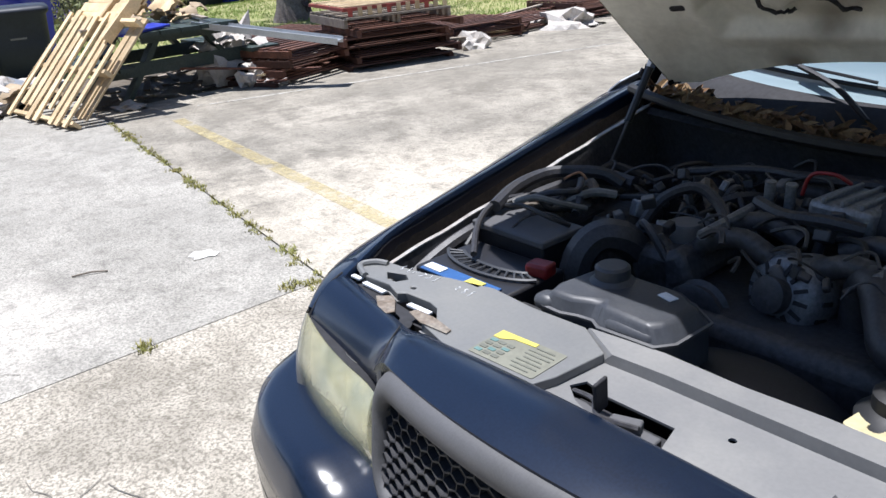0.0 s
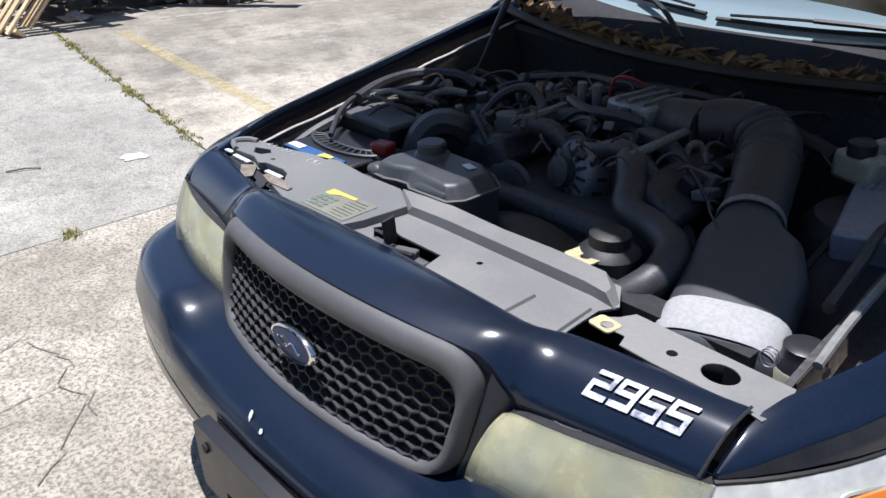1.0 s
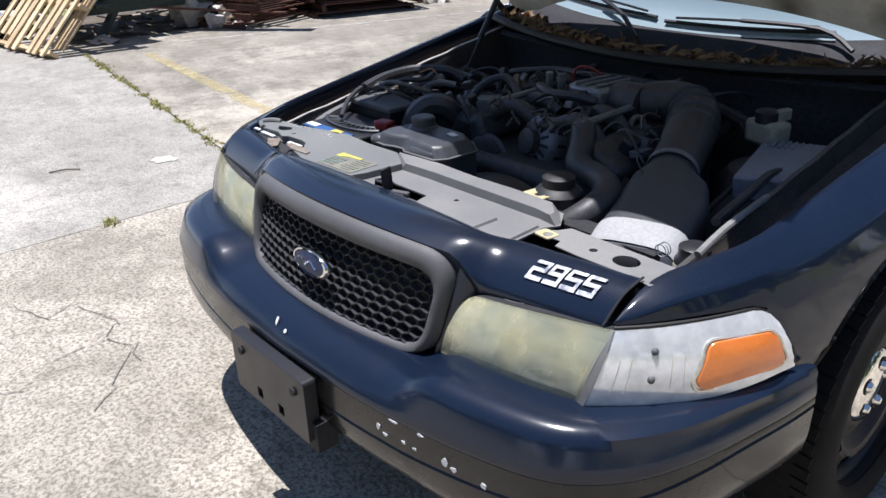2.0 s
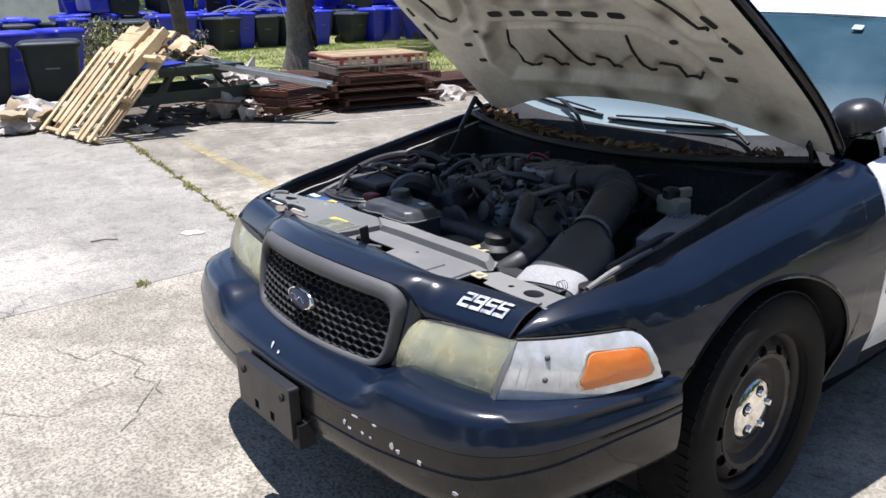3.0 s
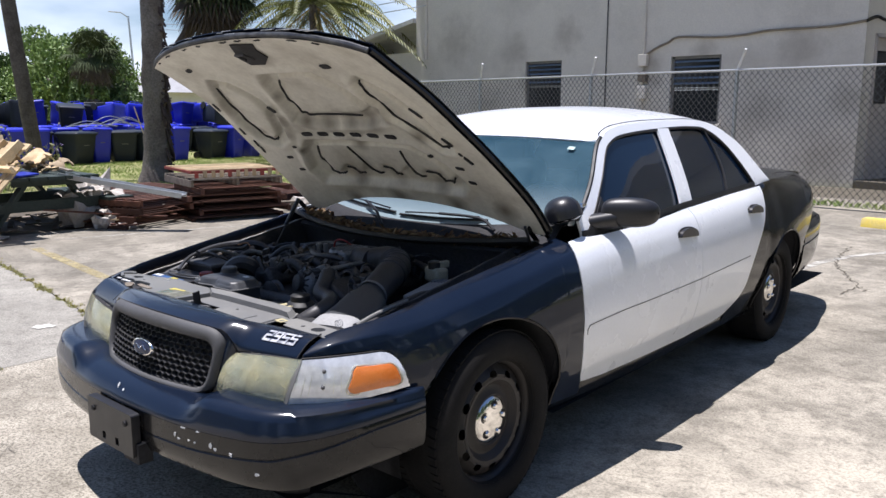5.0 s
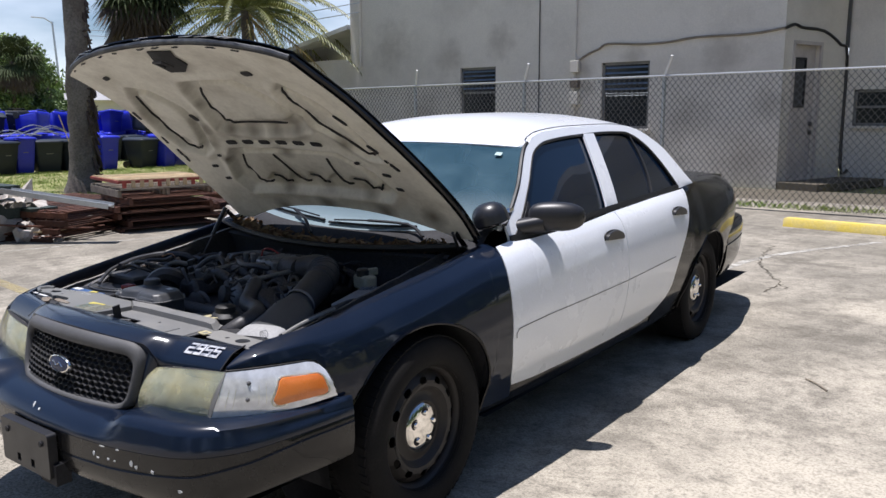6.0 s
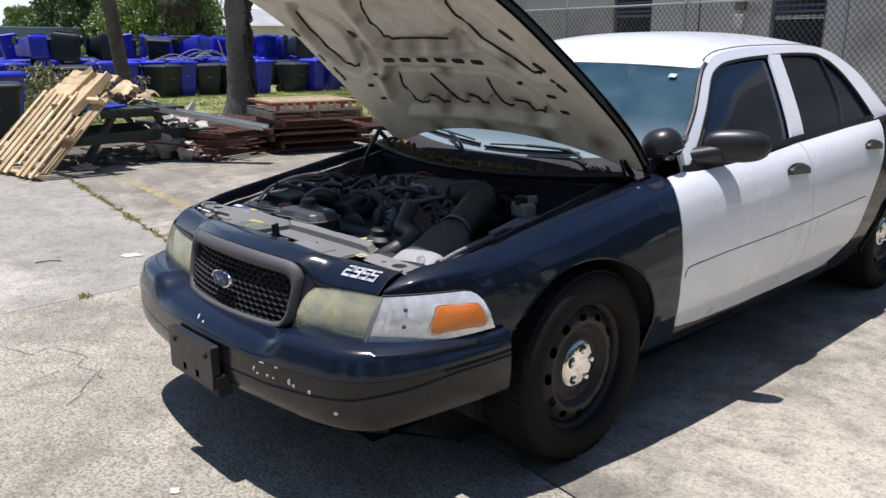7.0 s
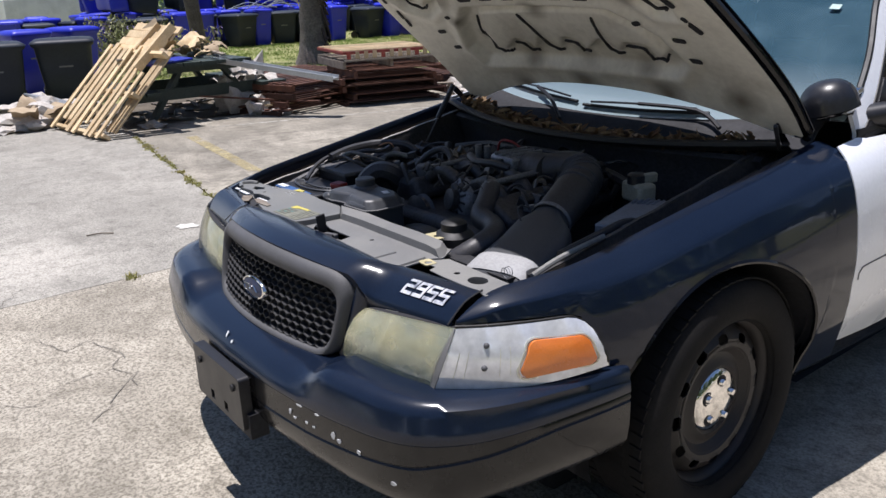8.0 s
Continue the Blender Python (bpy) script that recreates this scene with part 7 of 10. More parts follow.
# hoses, looms and small fittings
rng = random.Random(21)
LOOMS = [
    ([(-0.66, -0.46, 0.70), (-0.645, -0.36, 0.745), (-0.635, -0.24, 0.770), (-0.625, -0.12, 0.790), (-0.60, 0.0, 0.800), (-0.55, 0.06, 0.805), (-0.48, 0.07, 0.80)], 0.017, "hose"),
    ([(-0.62, -0.33, 0.72), (-0.615, -0.20, 0.765), (-0.585, -0.11, 0.785), (-0.545, -0.05, 0.79), (-0.52, 0.02, 0.78)], 0.011, "hose"),
    ([(-0.60, -0.36, 0.75), (-0.61, -0.27, 0.80), (-0.575, -0.17, 0.82), (-0.545, -0.16, 0.79), (-0.52, -0.10, 0.78)], 0.007, "trim"),
    ([(-0.585, -0.145, 0.775), (-0.555, -0.09, 0.80), (-0.52, -0.08, 0.795), (-0.49, -0.13, 0.78)], 0.010, "hose"),
    ([(-0.57, -0.02, 0.79), (-0.535, -0.02, 0.815), (-0.50, -0.05, 0.80)], 0.012, "rust"),
    ([(-0.55, -0.09, 0.785), (-0.50, -0.06, 0.81), (-0.465, -0.02, 0.80)], 0.010, "bay"),
    ([(-0.60, -0.27, 0.815), (-0.635, -0.17, 0.825), (-0.645, -0.07, 0.828), (-0.61, -0.02, 0.830), (-0.545, 0.03, 0.825), (-0.50, 0.05, 0.80)], 0.015, "hose"),
    ([(-0.51, -0.42, 0.775), (-0.58, -0.34, 0.80), (-0.61, -0.26, 0.818), (-0.60, -0.18, 0.815)], 0.007, "hose"),
    ([(-0.585, -0.25, 0.815), (-0.53, -0.25, 0.825), (-0.45, -0.26, 0.82), (-0.42, -0.23, 0.80)], 0.005, "trim"),
    ([(-0.575, -0.235, 0.82), (-0.53, -0.215, 0.835), (-0.48, -0.19, 0.825), (-0.46, -0.13, 0.80)], 0.007, "bay"),
    ([(-0.565, -0.20, 0.82), (-0.52, -0.17, 0.835), (-0.495, -0.12, 0.83), (-0.54, -0.05, 0.83)], 0.008, "hose"),
    ([(-0.565, -0.08, 0.835), (-0.555, -0.04, 0.842), (-0.54, -0.03, 0.825)], 0.003, "tan"),
    ([(-0.36, -0.30, 0.66), (-0.355, -0.28, 0.76), (-0.335, -0.24, 0.80), (-0.30, -0.20, 0.79), (-0.29, -0.14, 0.72)], 0.033, "hose"),
    ([(-0.36, -0.09, 0.75), (-0.335, -0.03, 0.82), (-0.27, 0.0, 0.85), (-0.20, -0.02, 0.82), (-0.16, -0.08, 0.79)], 0.012, "hose"),
    ([(-0.15, 0.02, 0.84), (-0.08, -0.01, 0.835), (0.0, -0.01, 0.84), (0.06, 0.01, 0.83)], 0.013, "hose"),
    ([(-0.40, 0.16, 0.82), (-0.25, 0.19, 0.845), (-0.10, 0.18, 0.85), (0.02, 0.21, 0.85), (0.2, 0.24, 0.84)], 0.010, "hose"),
    ([(-0.10, 0.10, 0.84), (-0.085, 0.10, 0.885), (-0.045, 0.11, 0.890), (-0.02, 0.13, 0.87)], 0.004, "red"),
    ([(-0.48, 0.02, 0.78), (-0.38, 0.03, 0.80), (-0.30, 0.05, 0.83)], 0.008, "trim"),
    ([(0.18, -0.10, 0.74), (0.24, -0.04, 0.78), (0.26, 0.08, 0.80), (0.24, 0.2, 0.83)], 0.009, "hose"),
    ([(0.62, 0.10, 0.72), (0.60, -0.05, 0.78), (0.62, -0.2, 0.78), (0.64, -0.36, 0.77)], 0.010, "hose"),
    ([(0.69, -0.50, 0.765), (0.685, -0.40, 0.785), (0.68, -0.25, 0.80)], 0.007, "bay"),
    ([(-0.21, 0.24, 0.82), (0.0, 0.26, 0.83), (0.25, 0.24, 0.81), (0.40, 0.20, 0.79)], 0.018, "hose"),
    ([(0.10, -0.24, 0.62), (0.2, -0.2, 0.7), (0.28, -0.16, 0.71), (0.33, -0.2, 0.66)], 0.016, "hose"),
]
for pts, r, mat in LOOMS:
    bm = bmesh.new()
    tube(bm, pts, r, 8, 5)
    part("engine_hose" if r > 0.009 else "cable", bm, M[mat], car)
for k in range(34):
    x, y = rng.uniform(-0.42, 0.36), rng.uniform(-0.16, 0.24)
    z = 0.765 + 0.05 * rng.random()
    bm = bmesh.new()
    a, b = rng.uniform(0, 6.28), rng.uniform(0.05, 0.16)
    tube(bm, [(x, y, z - 0.03), (x + b * 0.3 * math.cos(a), y + b * 0.3 * math.sin(a), z + 0.012), (x + b * 0.7 * math.cos(a + 0.5), y + b * 0.7 * math.sin(a + 0.5), z + 0.01), (x + b * math.cos(a + 0.8), y + b * math.sin(a + 0.8), z - 0.04)],
         rng.choice((0.004, 0.006, 0.008, 0.011)), 6, 4)
    part("cable", bm, M[rng.choice(("hose", "grime", "trim", "hose", "rust", "grime"))], car)
for k in range(26):
    x, y = rng.uniform(-0.40, 0.34), rng.uniform(-0.18, 0.26)
    bm = bmesh.new()
    w = rng.uniform(0.018, 0.05)
    if k % 2:
        box(bm, (x, y, 0.765 + 0.03 * rng.random()), (w, rng.uniform(0.02, 0.06), rng.uniform(0.02, 0.045)), (rng.uniform(-20, 20), rng.uniform(-20, 20), rng.uniform(0, 90)))
    else:
        lathe(bm, [(w * 0.5, -0.02), (w * 0.5, 0.012), (w * 0.36, 0.018), (w * 0.1, 0.018)], Matrix.Translation((x, y, 0.775 + 0.02 * rng.random())) @ pose(0, 0, 0, rng.uniform(-60, 60), rng.uniform(-60, 60), 0), 12)
    part("engine_fitting", bm, M[rng.choice(("grime", "plastic", "grime", "alu", "surround"))], car, bevel=0.004)
for k in range(70):
    x, y = rng.uniform(-0.62, 0.40), rng.uniform(-0.22, 0.30)
    z = 0.775 + 0.075 * rng.random() if abs(x) < 0.3 else 0.76 + 0.05 * rng.random()
    bm = bmesh.new()
    a, L = rng.uniform(0, 6.28), rng.uniform(0.04, 0.14)
    pts = [(x + L * q * math.cos(a + 0.9 * q), y + L * q * math.sin(a + 0.9 * q), z + 0.02 * math.sin(3.1 * q) - 0.01 * q) for q in (0, 0.35, 0.7, 1.0)]
    tube(bm, pts, rng.choice((0.002, 0.003, 0.004, 0.006)), 5, 4)
    part("cable", bm, M[rng.choice(("hose", "trim", "grime", "channel", "hose", "hose"))], car)
for k in range(40):
    x, y = rng.uniform(-0.42, 0.36), rng.uniform(-0.20, 0.30)
    bm = bmesh.new()
    box(bm, (x, y, 0.79 + 0.06 * rng.random()), (rng.uniform(0.01, 0.03), rng.uniform(0.01, 0.035), rng.uniform(0.01, 0.025)), (rng.uniform(-30, 30), rng.uniform(-30, 30), rng.uniform(0, 90)))
    part("connector", bm, M[rng.choice(("plastic", "surround", "grime", "plastic", "alu"))], car, bevel=0.003)
for k in range(12):
    bm = bmesh.new()
    y0 = -0.22 + 0.03 * k
    pts = [(-0.635 + 0.02 * math.sin(k * 2.3), y0, 0.762 + 0.01 * (k % 3)), (-0.60 + 0.015 * math.sin(k), y0 + 0.05, 0.790 + 0.008 * (k % 2)), (-0.565, y0 + 0.075 + 0.02 * math.sin(k * 1.7), 0.785), (-0.53, y0 + 0.10, 0.765)]
    tube(bm, pts, 0.005 + 0.003 * (k % 3), 7, 5)
    part("engine_hose", bm, M[("dusty_hose", "channel", "dusty_hose", "bay", "hose")[k % 5]], car)
for c, a in (((-0.145, 0.055, 0.845), 10), ((-0.105, 0.06, 0.845), -12)):
    bm = bmesh.new()
    tube(bm, [(c[0], c[1], c[2] - 0.03), (c[0] + 0.004, c[1] - 0.005, c[2] + 0.03)], 0.011, 10)
    part("vacuum_valve", bm, M["alu"], car, "small bright valve")

# dry leaves caught in the cowl
leaf_mats = [surface("dry oak leaf", (0.20, 0.115, 0.055), 0.8, 0, 0.25, 40, 200, 0.1, 0.001, 0, (0.12, 0.066, 0.033), 0.7), surface("pale dry leaf", (0.30, 0.20, 0.10), 0.8, 0, 0.25, 40, 200, 0.1, 0.001, 0, (0.16, 0.10, 0.05), 0.7)]
for mi, lm in enumerate(leaf_mats):
    bm = bmesh.new()
    for k in range(230):
        x = rng.uniform(-0.70, 0.66)
        q = 0.135 * (x / 0.72) ** 2
        y, z = 0.29 + q + abs(rng.gauss(0, 0.065)), 0.882 + 0.035 * (x / 0.72) ** 2 + rng.uniform(0, 0.030)
        L, W = rng.uniform(0.022, 0.045), rng.uniform(0.006, 0.012)
        m = Matrix.Translation((x, y, z)) @ pose(0, 0, 0, rng.uniform(-50, 50), rng.uniform(-50, 50), rng.uniform(0, 360))
        pts = [(-L, 0, 0), (-L * 0.3, W, 0.004), (L * 0.5, W * 0.8, 0.003), (L, 0, -0.004), (L * 0.5, -W * 0.8, 0.003), (-L * 0.3, -W, 0.004)]
        mid = [bm.verts.new(m @ Vector((px, 0, -0.004))) for px in (-L * 0.3, L * 0.5)]
        v = [bm.verts.new(m @ Vector(p)) for p in pts]
        for f in ((v[0], v[1], mid[0]), (v[1], v[2], mid[1], mid[0]), (v[2], v[3], mid[1]), (v[3], v[4], mid[1]), (v[4], v[5], mid[0], mid[1]), (v[5], v[0], mid[0])):
            bm.faces.new(f)
    thing("dry_leaves", bm, lm, "dry brown leaves lying in the cowl trough" if mi == 0 else "paler dry leaves lying in the cowl trough", "leaves", kind="stuff", flat=True)

# ---- wipers, mirrors, spot lamp ----
def ws(x, v):
    """A point of the windscreen."""
    u = x / 0.775
    y0, z0 = 0.475 + 0.15 * u * u, 0.945 + 0.055 * u * u
    y1, z1 = front_line(u), roof_z(u * 0.66, 1.06) - 0.018
    return Vector((x, y0 + (y1 - y0) * v, z0 + (z1 - z0) * v + 0.022 * math.sin(math.pi * v) + 0.012))


for pivot, a, b in (((0.50, 0.0), (-0.065, 0.022), (0.43, 0.012)), ((-0.12, 0.0), (-0.56, 0.048), (-0.10, 0.036))):
    bm = bmesh.new()
    tube(bm, [ws(a[0], a[1]), ws((a[0] + b[0]) / 2, (a[1] + b[1]) / 2 + 0.004), ws(b[0], b[1])], 0.006, 6, 5)
    wiper = part("wiper_blade", bm, M["trim"], car, "black wiper blade")
    bm = bmesh.new()
    mid = ws((a[0] + b[0]) / 2, (a[1] + b[1]) / 2 + 0.004)
    tube(bm, [ws(pivot[0], -0.10) + Vector((0, -0.01, 0.01)), ws(pivot[0] - 0.1, -0.02) + Vector((0, 0, 0.025)), mid + Vector((0, -0.006, 0.022))], 0.007, 6, 4)
    part("wiper_arm", bm, M["plastic"], wiper)
    bm = bmesh.new()
    q = [ws(a[0] + (b[0] - a[0]) * k, a[1] + (b[1] - a[1]) * k + 0.003) + Vector((0, -0.003, 0.010 + 0.012 * math.sin(math.pi * k))) for k in steps(0.08, 0.92, 8)]
    tube(bm, q, 0.004, 5)
    part("wiper_bridge", bm, M["plastic"], wiper)

for s in (1, -1):
    bm = bmesh.new()
    rows = []
    for k in range(15):
        a = math.pi * k / 14
        x, yc = 0.955 - 0.102 * math.cos(a), 0.838 - 0.045 * math.cos(a)
        r = max(0.02, math.sin(a)) ** (0.30 if k < 7 else 0.62)
        rows.append([(s * x, yc + 0.058 * r * math.cos(q), 1.028 + 0.064 * r * (abs(math.sin(q)) ** 0.8) * math.copysign(1, math.sin(q))) for q in steps(0, 2 * math.pi, 24)])
    sheet(bm, rows)
    mirror = part("door_mirror", bm, M["plastic"], car, "black door mirror housing", 70)
    bm = bmesh.new()
    sheet(bm, [[(s * (0.815 + 0.11 * u), 0.735 + 0.08 * u + (0.075 - 0.025 * u) * math.cos(q), 0.978 + 0.024 * u + (0.042 - 0.004 * u) * math.sin(q)) for q in steps(0, 2 * math.pi, 16)] for u in steps(0, 1, 6)])
    part("mirror_arm", bm, M["plastic"], mirror, "", 60)
    bm = bmesh.new()
    pts = [(0.640, 0.930), (0.84, 0.950), (0.835, 1.03), (0.83, 1.085), (0.80, 1.060), (0.74, 1.010)]
    vs = [bm.verts.new((s * (glass_x(max(y, 0.63), z) + 0.010), y, z)) for y, z in pts]
    bm.faces.new(vs)
    part("mirror_sail", bm, M["plastic"], mirror, thick=0.012)
bm = bmesh.new()
rows = []
for k in range(11):
    a = math.pi / 2 * k / 10
    r = 0.078 * math.cos(a) ** 0.8 if k < 10 else 0.002
    rows.append([(r * math.cos(b), r * math.sin(b), 0.068 * math.sin(a)) for b in steps(0, 2 * math.pi, 24)])
rows.insert(0, [(0.080 * math.cos(b), 0.080 * math.sin(b), -0.022) for b in steps(0, 2 * math.pi, 24)])
sheet(bm, rows)
bmesh.ops.transform(bm, matrix=Matrix.Translation((0.782, 0.575, 1.035)) @ pose(0, 0, 0, 6, -14, 0), verts=bm.verts)
spot = part("spot_lamp", bm, M["dusted_black"], car, "black pillar-mounted spot lamp", 60)
bm = bmesh.new()
lathe(bm, [(0.074, -0.024), (0.06, -0.034), (0.02, -0.040)], Matrix.Translation((0.782, 0.575, 1.035)) @ pose(0, 0, 0, 6, -14, 0), 24)
part("spot_glass", bm, M["chrome"], spot)
bm = bmesh.new()
tube(bm, [(0.80, 0.63, 1.05), (0.805, 0.67, 1.055), (0.80, 0.71, 1.06)], 0.013, 8, 3)
part("spot_arm", bm, M["chrome"], spot)

# ---- cabin ----
bm = bmesh.new()
sheet(bm, [[(x, y, z) for x in steps(-0.72, 0.72, 8)] for y, z in ((0.60, 0.955), (0.70, 0.965), (0.90, 0.93), (0.95, 0.84), (0.95, 0.5))])
part("dashboard", bm, M["seat"], car, "dark grey dashboard")
bm = bmesh.new()
wm = Matrix.Translation((0.37, 1.02, 0.93)) @ pose(0, 0, 0, 64, 0, 0)
tube(bm, [wm @ Vector((0.185 * math.cos(a), 0.185 * math.sin(a), 0)) for a in steps(0, 2 * math.pi, 30)], 0.014, 8)
steer = part("steering_wheel", bm, M["grey_plastic"], car, "grey steering wheel")
bm = bmesh.new()
for a in (0.1, math.pi - 0.1, -math.pi / 2):
    tube(bm, [wm @ Vector((0, 0, -0.02)), wm @ Vector((0.18 * math.cos(a), 0.18 * math.sin(a), 0))], 0.012, 6)
part("spoke", bm, M["surround"], steer)
for x in (0.37, -0.37):
    bm = bmesh.new()
    box(bm, (x, 1.50, 0.56), (0.52, 0.52, 0.16))
    seat = part("seat", bm, M["seat"], car, "dark cloth front seat", bevel=0.05)
    bm = bmesh.new()
    box(bm, (x, 1.74, 0.88), (0.50, 0.13, 0.60), (-14, 0, 0))
    part("seat_back", bm, M["seat"], seat, bevel=0.05)
    bm = bmesh.new()
    box(bm, (x, 1.82, 1.20), (0.27, 0.09, 0.16), (-14, 0, 0))
    part("head_rest", bm, M["seat"], seat, bevel=0.03)
bm = bmesh.new()
sheet(bm, [[(x, y, 0.40) for x in (-0.85, 0.85)] for y in (0.6, 2.9)])
part("cabin_floor", bm, M["dark"], car)
bm = bmesh.new()
box(bm, (0, 2.55, 0.75), (1.4, 0.2, 0.6))
part("rear_seat", bm, M["seat"], car, bevel=0.05)
bm = bmesh.new()
q = [ws(x, v) + Vector((0, 0.012, -0.02)) for x, v in ((0.565, 0.83), (0.595, 0.83), (0.595, 0.875), (0.565, 0.875))]
bm.faces.new([bm.verts.new(p) for p in q])
part("screen_sticker", bm, M["pale_teal"], car, "small pale sticker", thick=0.002)

# ---- yard: joints, lines, weeds ----
M["bare_wood"] = surface("bare pine", (0.62, 0.48, 0.29), 0.75, 0, 0.12, 6, 70, 0.2, 0.001, 0, (0.42, 0.29, 0.15), 0.6, pieces=0.30)
M["grey_wood"] = surface("weathered wood", (0.28, 0.24, 0.19), 0.85, 0, 0.2, 8, 70, 0.3, 0.001, 0, (0.16, 0.13, 0.10), 0.6, pieces=0.2)
M["rack"] = surface("rusty brown racking", (0.075, 0.032, 0.022), 0.75, 0.1, 0.3, 7, 60, 0.3, 0.002, 0, (0.15, 0.065, 0.04), 0.6, pieces=0.35)
M["red_wood"] = surface("red painted crate", (0.30, 0.055, 0.04), 0.7, 0, 0.2, 9, 60, 0.2, 0.001, 0, (0.16, 0.05, 0.04), 0.5, pieces=0.15)
M["green_wood"] = surface("dark green painted wood", (0.022, 0.040, 0.034), 0.6, 0, 0.25, 7, 60, 0.2, 0.001, 0, (0.05, 0.06, 0.05), 0.5)
M["galv"] = surface("galvanised sheet", (0.50, 0.52, 0.54), 0.38, 0.6, 0.08, 5, 60, 0.05, 0.001, 0, (0.40, 0.42, 0.44), 0.6)
M["bin_blue"] = surface("blue bin plastic", (0.012, 0.020, 0.50), 0.45, 0, 0.08, 3, 60, 0.05, 0.001, 0, (0.02, 0.04, 0.46), 0.5, pieces=0.15)
M["bin_dark"] = surface("charcoal bin plastic", (0.020, 0.026, 0.038), 0.5, 0, 0.1, 3, 60, 0.05, 0.001, 0, (0.030, 0.037, 0.050), 0.5, 0.25, pieces=0.30)
M["bark"] = surface("grey palm bark", (0.125, 0.105, 0.09), 0.9, 0, 0.3, 6, 40, 0.6, 0.01, 0, (0.06, 0.048, 0.042), 0.7)
M["frond"] = surface("palm frond", (0.13, 0.155, 0.035), 0.5, 0, 0.3, 3, 30, 0.1, 0.001, 0, (0.23, 0.22, 0.06), 0.6)
M["fan_leaf"] = surface("stiff fan leaf", (0.055, 0.075, 0.030), 0.75, 0, 0.3, 3, 30, 0.1, 0.001, 0, (0.10, 0.118, 0.055), 0.6, spec=0.2)
M["palm_bark"] = surface("grey palm trunk", (0.17, 0.15, 0.14), 0.9, 0, 0.3, 2.2, 26, 0.8, 0.012, 0, (0.09, 0.07, 0.065), 0.7)
M["boot"] = surface("dead reddish palm boot", (0.075, 0.052, 0.048), 0.9, 0, 0.35, 5, 40, 0.5, 0.004, 0, (0.035, 0.024, 0.024), 0.6, pieces=0.2)
M["dead_fan"] = surface("dead brown fan leaf", (0.075, 0.055, 0.040), 0.8, 0, 0.3, 3, 30, 0.1, 0.001, 0, (0.12, 0.09, 0.06), 0.5)
M["splash"] = surface("worn paint splash", (0.62, 0.60, 0.55), 0.8, 0, 0.1, 22, 90, 0.1, 0.001, 0, (0.42, 0.40, 0.35), 0.8, sharp=(0.45, 0.6))
M["house_roof"] = surface("weathered pale roof", (0.36, 0.36, 0.37), 0.7, 0, 0.1, 1, 20, 0.1, 0.01, 0, (0.26, 0.26, 0.27), 0.6)
M["dry_frond"] = surface("dry palm frond", (0.35, 0.25, 0.09), 0.7, 0, 0.3, 3, 30, 0.1, 0.001, 0, (0.45, 0.36, 0.14), 0.5)
M["leaf"] = surface("green leaves", (0.15, 0.24, 0.055), 0.55, 0, 0.35, 1.2, 12, 0.1, 0.001, 0, (0.20, 0.26, 0.07), 0.6)
M["leaf_dark"] = surface("dark green leaves", (0.09, 0.15, 0.04), 0.55, 0, 0.35, 1.2, 12, 0.1, 0.001, 0, (0.06, 0.10, 0.025), 0.6)
M["shrub"] = surface("grey-green shrub leaves", (0.24, 0.26, 0.11), 0.6, 0, 0.35, 2, 20, 0.1, 0.001, 0, (0.32, 0.29, 0.17), 0.6)
M["flower"] = surface("purple flowers", (0.22, 0.17, 0.36), 0.6, 0, 0.3, 9, 40, 0.0)
M["grass"] = surface("sunlit grass", (0.17, 0.27, 0.045), 0.7, 0, 0.35, 0.7, 9, 0.0, 0.001, 0, (0.27, 0.31, 0.085), 0.6)
M["weed"] = surface("yellowish weeds", (0.29, 0.29, 0.085), 0.7, 0, 0.35, 5, 40, 0.0, 0.001, 0, (0.28, 0.22, 0.08), 0.6)
M["wall"] = surface("dingy cream stucco", (0.72, 0.675, 0.61), 0.9, 0, 0.06, 0.45, 45, 0.35, 0.006, 0, (0.50, 0.465, 0.42), 0.8, sharp=(0.44, 0.72))
M["yellow_paint"] = surface("yellow kerb paint", (0.68, 0.52, 0.09), 0.75, 0, 0.1, 6, 60, 0.25, 0.002, 0, (0.60, 0.50, 0.24), 0.6)
M["line_paint"] = surface("faded yellow road paint", (0.54, 0.42, 0.13), 0.9, 0, 0.2, 6, 60, 0.2, 0.002, 0, (0.46, 0.40, 0.24), 0.8, sharp=(0.40, 0.60))
M["white_line"] = surface("faded white road paint", (0.60, 0.585, 0.53), 0.9, 0, 0.15, 6, 60, 0.2, 0.002, 0, (0.45, 0.43, 0.38), 0.9, sharp=(0.36, 0.56))
M["card"] = surface("cardboard", (0.42, 0.33, 0.22), 0.85, 0, 0.1, 9, 60, 0.1, 0.001, 0, (0.30, 0.22, 0.14), 0.4)
M["rubbish"] = surface("crumpled white sheeting", (0.50, 0.47, 0.43), 0.7, 0, 0.15, 14, 60, 0.2, 0.003, 0, (0.36, 0.31, 0.26), 0.6)
M["blue_sheet"] = surface("blue plastic sheet", (0.02, 0.035, 0.38), 0.4, 0, 0.1, 9, 60, 0.1)
M["trailer"] = surface("grey-blue container", (0.17, 0.235, 0.34), 0.6, 0, 0.05, 2, 40, 0.05)
M["pale"] = surface("white painted metal", (0.70, 0.71, 0.72), 0.5, 0, 0.05, 2, 40, 0.05)
M["sash"] = surface("dark window glass", (0.02, 0.024, 0.03), 0.08, 0, 0.2, 3, 40, 0.0)

worn_through(M["line_paint"], 0.38, 0.74, 6.0)
worn_through(M["white_line"], 0.36, 0.62, 4.0)
rng = random.Random(31)


